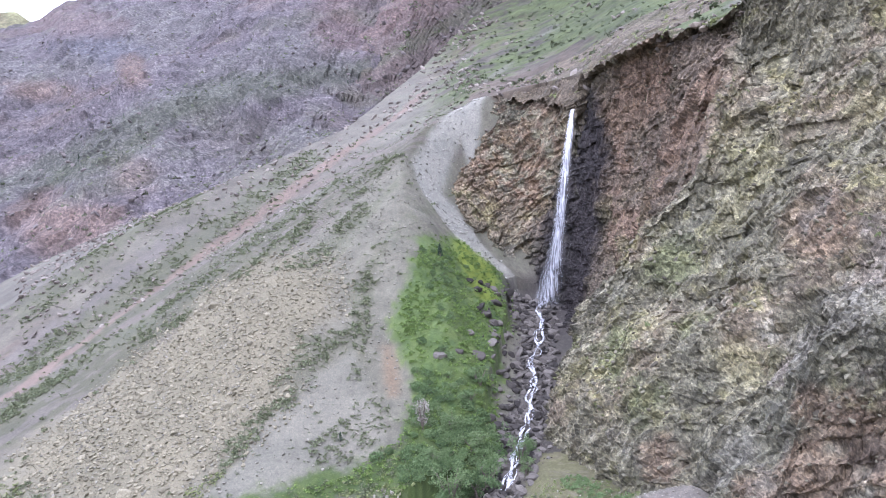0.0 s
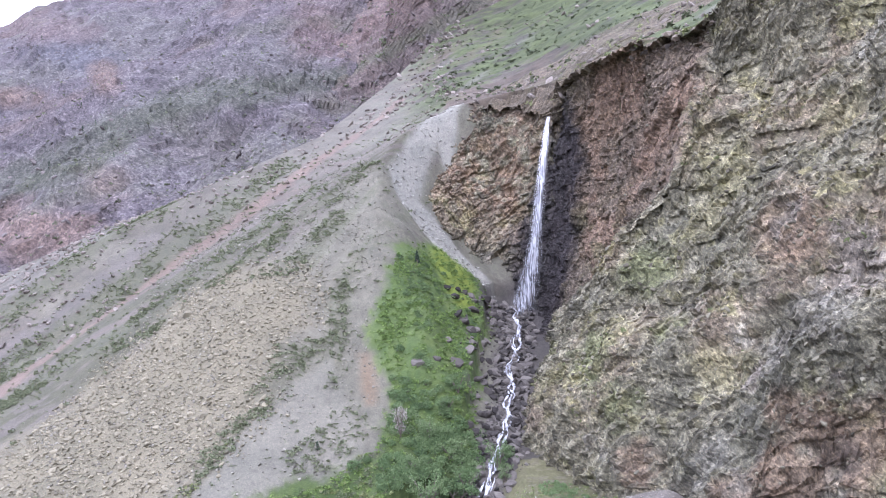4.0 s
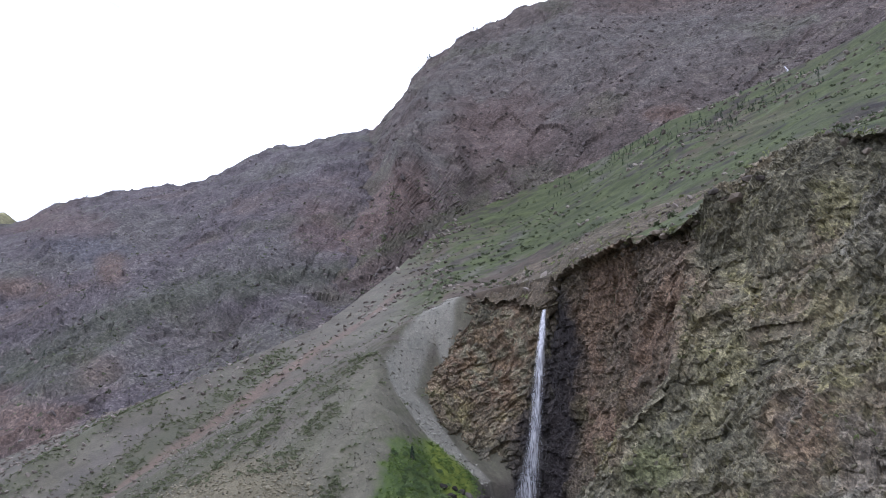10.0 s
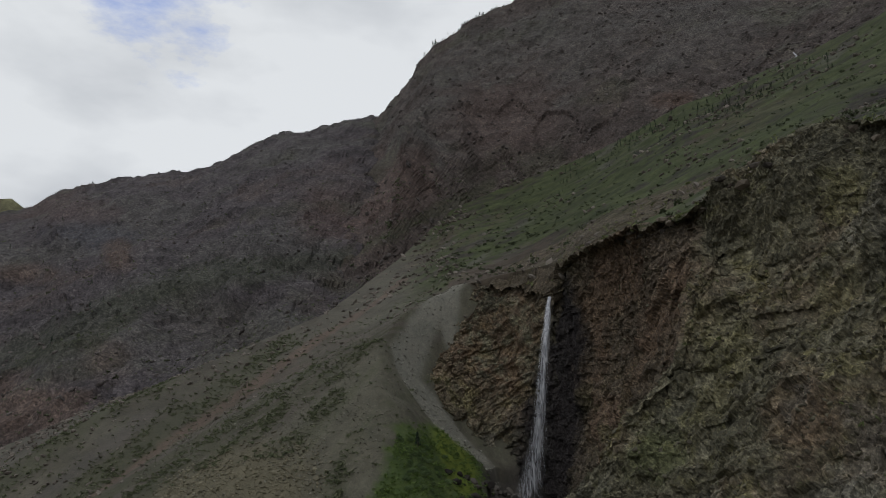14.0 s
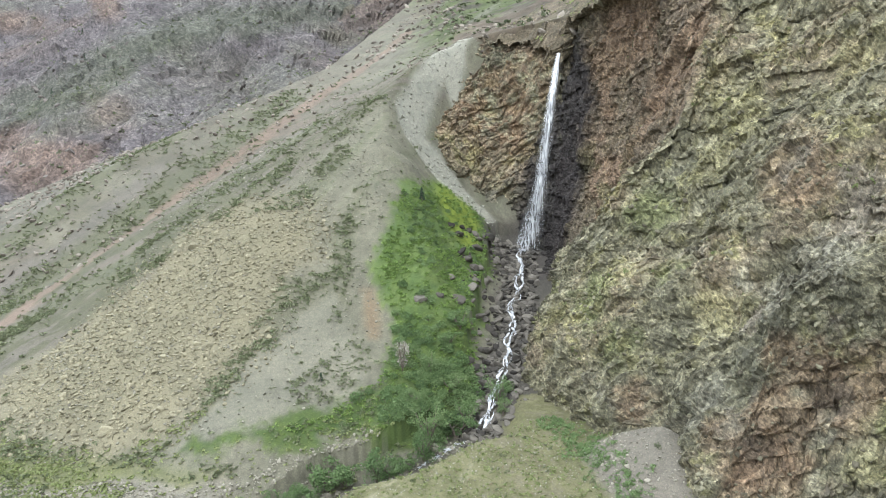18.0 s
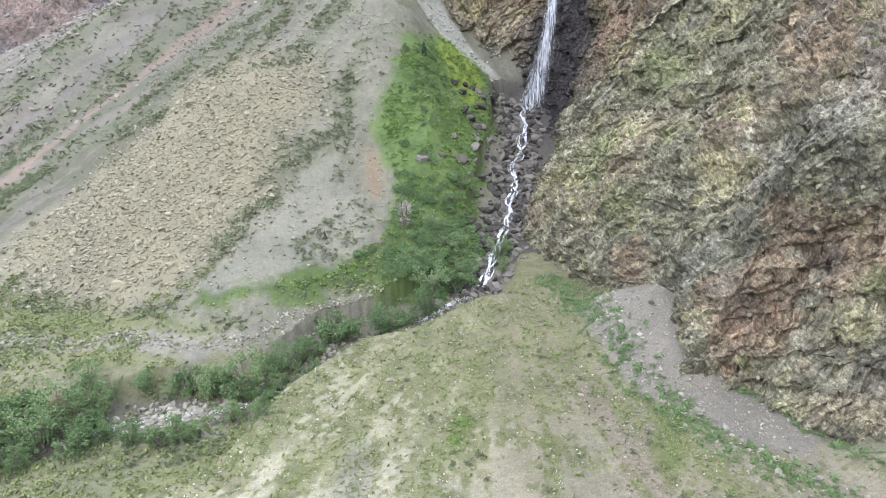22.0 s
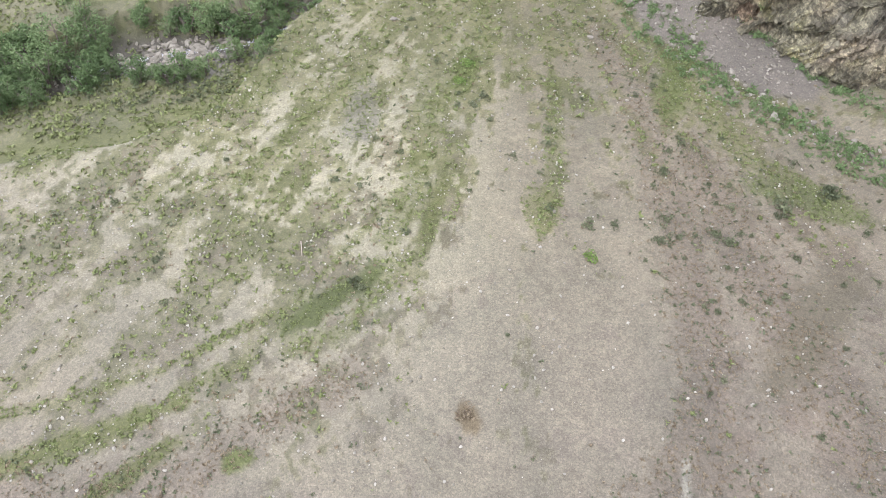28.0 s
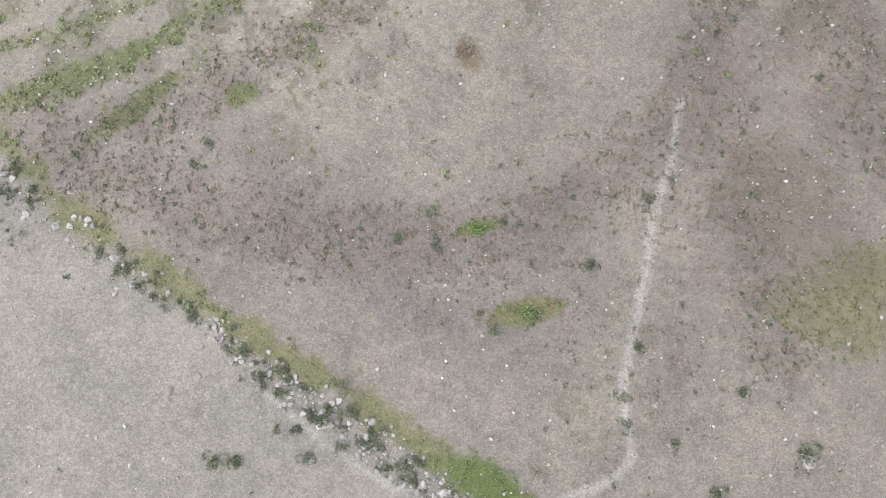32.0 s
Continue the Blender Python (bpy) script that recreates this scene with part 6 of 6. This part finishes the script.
# trees along the skyline
conifers = []
for s in range(3):
    r2 = np.random.default_rng(70 + s)
    h = r2.uniform(0.05, 1, 30)
    t = r2.uniform(0, 6.3, 30)
    v, f = leaves(r2, np.stack([(1 - h) * 0.2 * np.cos(t), (1 - h) * 0.2 * np.sin(t), h], -1), 0.15, -0.4)
    conifers.append((np.array(v), np.array(f)))
for name, spans in (("mountain_near", ((-2, 5, 60), (8, 20, 40), (24, 33, 60))), ("mountain_far", ((-16, -6, 70), (-23, -18, 30), (-33, -24, 25)))):
    line = CRESTS[name]
    la = np.degrees(np.arctan2(line[:, 0], line[:, 1]))
    pick = np.concatenate([[np.argmin(np.abs(la - a)) for a in rng.uniform(a0, a1, n)] for a0, a1, n in spans])
    at = line[pick] * np.array((1.004, 1.004, 1)) + rng.normal(size=(len(pick), 3)) * np.array((2, 2, 0))
    scatter("skyline_trees", conifers, at[:, 0], at[:, 1], 2.0 + 3 * rng.uniform(size=len(pick)), spruce_mat, "dark conifers along the mountain skyline", "trees", 21, 0.6, zs=at[:, 2], tilt=0.02)

# ---- single shrubs and stones, each a thing ----
SHRUBS_BELOW = ((-0.8, 10.1, 0.48), (-2.5, 8.2, 0.42), (-0.2, 7.9, 0.34), (3.7, 9.5, 0.31), (8.8, 7.2, 0.48), (13.6, 12.5, 0.29), (2.5, 4.0, 0.3), (3.3, 2.9, 0.4), (11.6, 2.3, 0.42),
                (10.9, -0.6, 0.31), (10.9, -2.1, 0.35), (13.8, -2.9, 0.36), (17.8, -0.1, 0.44), (21.2, -3.3, 0.76), (16.1, -5.7, 0.59), (-12.4, -5.1, 0.6), (-11.3, -4.8, 0.52),
                (-7.2, -4.5, 0.45), (-7.9, -3.0, 0.38), (-5.7, -2.5, 0.37), (-9.0, -3.1, 0.34), (-15.2, 12.2, 0.33), (-14.4, 13.7, 0.37), (12.1, 11.2, 0.5), (5.4, 4.1, 0.5))
SHRUBS_FAN = ((10.1, 35.5, 0.57), (12.0, 35.6, 0.4), (15.8, 36.3, 0.57), (15.4, 34.1, 0.55), (19.6, 35.2, 0.5), (20.4, 34.1, 0.59), (25.4, 38.1, 0.98), (29.3, 39.8, 1.02), (31.0, 35.6, 0.37),
              (-7.1, 29.8, 0.53), (3.8, 25.8, 0.23), (2.7, 46.7, 0.34), (4.5, 42.3, 0.37), (7.7, 45.6, 0.49), (7.6, 43.9, 0.48), (1.7, 40.3, 0.27), (1.1, 38.5, 0.27), (7.2, 36.9, 0.44),
              (-7.4, 38.8, 0.32), (-2.3, 39.0, 0.4), (1.5, 48.4, 0.5), (2.2, 49.5, 0.51), (22.9, 19.3, 0.33), (-3.6, 34.4, 0.42))
GROUP = "shrubs on the fan"
sage = [bush("sage_shrub", 200 + s, sage_mat, 170, 0.13, 0.75, "rounded grey-green sage shrub on dry stony ground", "shrub", GROUP) for s in range(4)]
green = bush("green_shrub", 210, fresh_mat, 190, 0.13, 0.5, "low bright green bush on the dry fan", "shrub", GROUP)
brown = bush("dry_shrub", 211, dry_mat, 150, 0.12, 0.5, "withered brown bush on the dry fan", "shrub", GROUP)
for x, y, r in SHRUBS_BELOW + SHRUBS_FAN:
    set_copy(sage[rng.integers(4)], place(None, x, y, r * 1.1, rng.uniform(0, 6.3)))
for x, y, r in ((9.8, 32.4, 0.67), (2.1, 9.1, 0.5), (5.4, 4.3, 0.55), (0.9, 54.5, 0.8), (0.2, 52.0, 0.7)):
    set_copy(green, place(None, x, y, r, rng.uniform(0, 6.3)))
set_copy(brown, place(None, 1.2, 20.0, 0.73, 0.4))
# shrubs among the rocks of the strip
for k in range(110):
    t = rng.uniform(0, 1)
    i = min(int(t * 5), 4)
    f = t * 5 - i
    x = strip[i][0] * (1 - f) + strip[i + 1][0] * f + rng.normal() * 0.55
    y = strip[i][1] * (1 - f) + strip[i + 1][1] * f + rng.normal() * 0.55
    set_copy(sage[rng.integers(4)], place(None, x, y, rng.uniform(0.18, 0.5), rng.uniform(0, 6.3)))
# further shrubs of the fan and its bank
px, py = spread(rng, 130, lambda x, y: fan_tufts(x, y) * step(18, 30, y), (-34, 34, 16, 80))
for x, y in zip(px, py):
    set_copy(sage[rng.integers(4)], place(None, x, y, rng.uniform(0.2, 0.5), rng.uniform(0, 6.3)))
for ob in (*sage, green, brown):
    remove_thing(ob)

STONES_BELOW = ((-19.1, 4.3, 0.2), (-15.3, -1.2, 0.32), (-13.8, -0.3, 0.25), (-14.3, 2.7, 0.25), (-11.6, 0.5, 0.17), (-6.9, -4.7, 0.27), (21.5, -3.7, 0.49), (18.0, -0.3, 0.22), (18.6, 0.9, 0.22),
                (20.9, -2.2, 0.19), (14.6, 9.3, 0.14), (13.6, 6.4, 0.18), (24.1, 1.6, 0.17), (12.7, -0.9, 0.21), (10.4, -3.3, 0.14), (11.9, 1.4, 0.17), (2.6, 2.7, 0.15), (8.7, -5.5, 0.16),
                (13.5, -3.0, 0.21), (24.1, 3.1, 0.14), (7.6, 36.8, 0.2), (3.7, 33.7, 0.13))
STONES_FAR = ((21.7, 49.2, 0.27), (23.4, 48.4, 0.27), (27.0, 49.9, 0.33), (27.7, 49.6, 0.33), (-6.5, 60.8, 0.41), (12.5, 58.7, 0.35), (14.8, 49.8, 0.21), (33.3, 47.0, 0.34), (33.6, 43.5, 0.38),
              (33.4, 45.6, 0.33), (35.0, 43.1, 0.39))
BOULDERS_SCREE = ((-44.4, 118.3, 1.15), (-43.5, 81.3, 1.1), (-37.2, 83.7, 0.75), (-36.6, 95.3, 0.65), (-34.2, 114.4, 0.62), (-32.6, 99.9, 0.6), (-43.6, 89.0, 0.6), (-53.0, 96.3, 0.55))
for i, (x, y, r) in enumerate(STONES_BELOW + STONES_FAR):
    v, f = stone_shape(300 + i, 3, 0.7)
    ob = new("stone", mesh_from("stone", v, f, [pale_mat]))
    ob.matrix_basis = place(None, x, y, r, rng.uniform(0, 6.3), 0.1)
    tagged(ob, "pale angular stone lying on dry tan ground", "stone", "stones on the fan")
for i, (x, y, r) in enumerate(BOULDERS_SCREE):
    v, f = stone_shape(340 + i, 3, 0.75)
    ob = new("boulder", mesh_from("boulder", v, f, [scree_mat]))
    ob.matrix_basis = place(None, x, y, r, rng.uniform(0, 6.3), 0.1)
    tagged(ob, "large yellow-grey boulder resting on the scree slope", "boulder", "boulders on the scree")

# countable blocks: on the scree, beside the cascade, on the green slope, at the foot of the apron
blocks = [(stone_shape(500 + s, 2, 0.72)) for s in range(6)]


def single_blocks(name, mat, spots, label, category, group):
    meshes = [mesh_from(name, v, f, [mat]) for v, f in blocks]
    for x, y, r in spots:
        ob = new(name, meshes[rng.integers(6)])
        ob.matrix_basis = place(None, x, y, r, rng.uniform(0, 6.3), 0.05)
        tagged(ob, label, category, group)


px, py = spread(rng, 240, lambda x, y: step(-4, 2, inside(x, y, BOULDERS)), (-66, -16, 78, 122))
single_blocks("scree_stone", scree_mat, [(x, y, 0.28 + 0.42 * rng.uniform() ** 3) for x, y in zip(px, py)], "yellow-grey angular block lying among smaller scree stones", "stone", "blocks on the scree")
px, py = spread(rng, 150, lambda x, y: step(5.0, 1.0, line_distance(x, y, CASCADE)[0]) * (0.3 + 0.7 * step(100, 125, y)), (0, 20, 84, 141))
single_blocks("cascade_boulder", wet_mat, [(x, y, 0.4 + 0.8 * rng.uniform() ** 2) for x, y in zip(px, py)], "dark wet boulder beside the foaming cascade", "boulder", "boulders of the cascade")
px, py = spread(rng, 70, lambda x, y: step(1.1, 0.6, np.hypot((x - 9.5) / 4, (y - 133.5) / 6)), (4, 14, 126, 142))
single_blocks("cascade_boulder", wet_mat, [(x, y, 0.4 + 0.9 * rng.uniform() ** 2) for x, y in zip(px, py)], "dark rock heaped at the foot of the fall", "boulder", "boulders of the cascade")
SLOPE_ROCKS = ((2.8, 130, 0.9), (-0.4, 127, 0.8), (2.6, 121, 1.2), (4.6, 121, 1.0), (3.6, 120, 1.2), (-0.3, 111, 0.9), (-4.9, 102, 1.2), (-2, 104, 0.8), (0.6, 106, 1.3), (2.3, 98, 0.9), (5.7, 121, 1.1), (6.5, 117, 1.0), (5.2, 110, 0.9), (4.2, 126, 0.7))
single_blocks("slope_rock", wet_mat, SLOPE_ROCKS, "dark grey rock breaking through the green slope", "rock", "rocks on the green slope")
px, py = spread(rng, 60, lambda x, y: step(2.2, 0.4, line_distance(x, y, edge)[0]), (13, 46, 28, 78))
single_blocks("apron_block", pale_mat, [(x, y, 0.18 + 0.22 * rng.uniform() ** 2) for x, y in zip(px, py)], "pale block fallen to the foot of the apron", "stone", "blocks under the cliff")
px, py = spread(rng, 70, lambda x, y: step(2.6, 0.4, line_distance(x, y, BROOK)[0]) * step(3, 6, y - np.interp(x, BANK_X, BANK_Y)), (-34, 3, 50, 85))
single_blocks("brook_stone", pale_mat, [(x, y, 0.22 + 0.35 * rng.uniform() ** 2) for x, y in zip(px, py)], "pale grey boulder along the brook", "stone", "boulders along the brook")

# ---- trees ----
wedge = [bush("green_bush", 250 + s, willow_mat, 330, 0.1, 0.9, "dense dark green bush beside the cascade", "bush", "bushes beside the cascade") for s in range(3)]
DARK_HERBS = [(-7.5, 121), (-4.5, 131), (-2.3, 123), (-2.5, 108), (-5.9, 106), (-7.1, 113)]
px, py = spread(rng, 170, lambda x, y: step(0, 2, inside(x, y, GREEN)) * (0.06 + 0.7 * step(106, 94, y) * (x > -9)) + 0.9 * step(-0.5, 1, inside(x, y, DARK_HERBS)), (-24, 8, 80, 136))
low_x, low_y = spread(rng, 85, lambda x, y: step(-1, 1, inside(x, y, [(-12, 83.2), (-7, 86.5), (-2, 93), (2.5, 98), (3, 91), (1, 86.5), (-1.5, 83.6)])), (-13, 4, 82, 99))
for x, y in zip(np.concatenate([px, low_x]), np.concatenate([py, low_y])):
    set_copy(wedge[rng.integers(3)], place(None, x, y, rng.uniform(0.5, 1.0) + (0.4 if y < 106 else 0), rng.uniform(0, 6.3)))
for ob in wedge:
    remove_thing(ob)
trees = [willow(400 + s, (3.4, 2.6, 4.0, 2.2)[s], (2.4, 2.6, 2.6, 2.2)[s], 1700, "bushy green willow beside the brook", None, 0.095) for s in range(4)]
WILLOWS = ((1.0, 100.2, 1.1), (-0.6, 96.8, 1.0), (-3.0, 91.9, 1.0), (-5.0, 86.5, 0.7), (-0.2, 90.1, 1.0), (1.8, 86.0, 1.1), (0.4, 84.5, 1.1), (-3.1, 82.8, 1.3), (-3.6, 80.2, 1.0), (-6.0, 78.6, 0.8), (-8.9, 76.6, 1.1),
           (-7.4, 77.4, 0.8), (-14.6, 75.5, 1.25), (-13.0, 76.4, 1.1), (-16.6, 72.5, 1.0), (-17.6, 71.2, 0.9), (-18.8, 68.8, 0.9), (-20.0, 68.4, 0.8), (-21.2, 67.8, 0.8), (-22.4, 64.8, 1.1), (-24.2, 64.0, 1.1),
           (-26.3, 63.9, 1.0), (-28.6, 64.4, 1.0), (-33.4, 64.6, 0.9), (-25.2, 57.2, 0.8), (-26.9, 56.1, 0.8), (-28.1, 55.4, 0.8))
WILLOWS_LEFT = ((-31.1, 55.2, 0.8), (-18.6, 56.4, 0.6), (-37.5, 57.6, 1.15), (-38.5, 62.6, 0.8), (-39.9, 58.9, 1.1), (-43.4, 59.1, 1.1), (-45.3, 57.6, 1.1), (-37.4, 60.6, 0.9), (-40.3, 55.6, 1.1), (-36.1, 54.1, 0.9),
                (6.0, 89.6, 0.9), (7.4, 91.6, 0.6), (6.6, 87.6, 0.55), (-43.8, 55.2, 1.0), (-47.5, 56.5, 1.1), (-50, 54.5, 1.0), (-53, 55, 1.1), (-56, 52, 1.0), (-48, 53.2, 0.9), (-60, 51.5, 1.1), (-34.3, 57.2, 0.7), (-22.6, 60.0, 0.6))
for x, y, k in WILLOWS + WILLOWS_LEFT:
    set_copy(trees[rng.integers(4)], place(None, x, y, k * rng.uniform(1.0, 1.25), rng.uniform(0, 6.3), 0.02))
for k in range(90):
    x = rng.uniform(-66, -15)
    by0 = np.interp(x, [c[0] for c in BROOK[::-1]], [c[1] for c in BROOK[::-1]])
    y = by0 + rng.normal() * 2.8 + (1.0 if x > -30 else -1.0)
    if np.hypot((x + 29.5) / 5, (y - 60) / 2.6) < 1 or (x > -24 and abs(y - by0) > 2.5) or y < np.interp(x, BANK_X, BANK_Y) + 5:
        continue
    set_copy(trees[rng.integers(4)], place(None, x, y, rng.uniform(0.35, 0.95), rng.uniform(0, 6.3), 0.02))
for ob in trees:
    remove_thing(ob)
twig_mat = leafy("bleached_twigs", ((0.0, (0.16, 0.145, 0.125)), (0.5, (0.25, 0.23, 0.2)), (1.0, (0.34, 0.315, 0.28))))
dead = willow(420, 3.6, 1.8, 420, "grey-brown withered tree standing among green bushes", twig_mat, 0.12)
dead.matrix_basis = place(None, -6.9, 91, 1.15, 0.3, 0.02)
small = [spruce(430 + s, 2.2, 260) for s in range(2)]
for x, y, k, i in ((-5.5, 124.4, 1.1, 0), (-17.5, 88.0, 0.6, 1)):
    m = set_copy(small[i], place(None, x, y, k, 1.0 + i, 0.02))
    tagged(m, "small lone conifer on the green slope", "tree", "conifers on the slope")
for ob in small:
    remove_thing(ob)

firs = [spruce(440 + s, t, 100) for s, t in enumerate((7.0, 9.0, 5.5))]
n_fir = 0
for k in range(900):
    a, t = rng.uniform(9, 31), rng.normal()
    el = np.interp(a, (9, 13, 18, 22, 25, 31), (15.2, 16.6, 18.9, 19.4, 19.9, 21.6)) + 0.6 * t + 0.5 * math.sin(a * 3.1)
    r0, r1 = np.interp(a, HEADING, NEAR_R), np.interp(a, HEADING, FAR_R)
    e0, e1 = np.interp(a, HEADING, NEAR_EL), np.interp(a, HEADING, FAR_EL)
    s = min(max((el - e0) / (e1 - e0), 0), 1) ** 1.25
    r = r0 + s * (r1 - r0)
    if r < r1 - 6 and rng.uniform() < (0.9 if 14 < a < 20 or 22 < a < 25.5 else 0.35) and n_fir < 300:
        set_copy(firs[k % 3], place(None, r * math.sin(radians(a)), r * math.cos(radians(a)), rng.uniform(0.15, 0.4), rng.uniform(0, 6.3), 0.02))
        n_fir += 1
sheet_p, sheet_a, sheet_e = SHEETS["mountain_far"]
away, _, _ = line_distance(sheet_a, sheet_e, GREEN_BELT)
chance = (0.25 * np.exp(-(away / 1.3) ** 2) + 0.02 * (sheet_e > 6)) * (sheet_a > -34) * (sheet_e < 15) * (sheet_e > 2)
pick = np.argwhere(rng.uniform(size=chance.shape) < chance * 0.05)
for i, j in pick[rng.permutation(len(pick))[:150]]:
    q = sheet_p[i, j]
    set_copy(firs[i % 3], Matrix.LocRotScale((q[0], q[1], q[2] - 0.3), Euler((0, 0, rng.uniform(0, 6.3))), (rng.uniform(0.18, 0.42),) * 3))
for ob in firs:
    remove_thing(ob)

# ---- a bleached log on the fan ----
log = tagged(new("log"), "bleached grey log lying on the dry fan", "log")
v, f = tube([(0, 0, 0), (0.02, 0.01, 0.9), (0.0, 0.03, 1.9)], (0.09, 0.075, 0.05), 8)
wood_mat, n, l, b = material("bleached_wood", 0.85)
co = n.new("ShaderNodeTexCoord")
l.new(node_ramp(n, l, node_noise(n, l, co.outputs["Object"], 14, 5), (0.3, (0.2, 0.17, 0.145)), (0.7, (0.36, 0.31, 0.26))), b.inputs["Base Color"])
part("stem", mesh_from("stem", v, f, [wood_mat], smooth=True), log)
lz = float(height(np.array([-11.3]), np.array([33.2]))[0])
log.matrix_basis = Matrix.LocRotScale((-11.4, 33.4, lz + 0.05), Euler((radians(90), 0, radians(12))), (0.6, 0.6, 0.75))
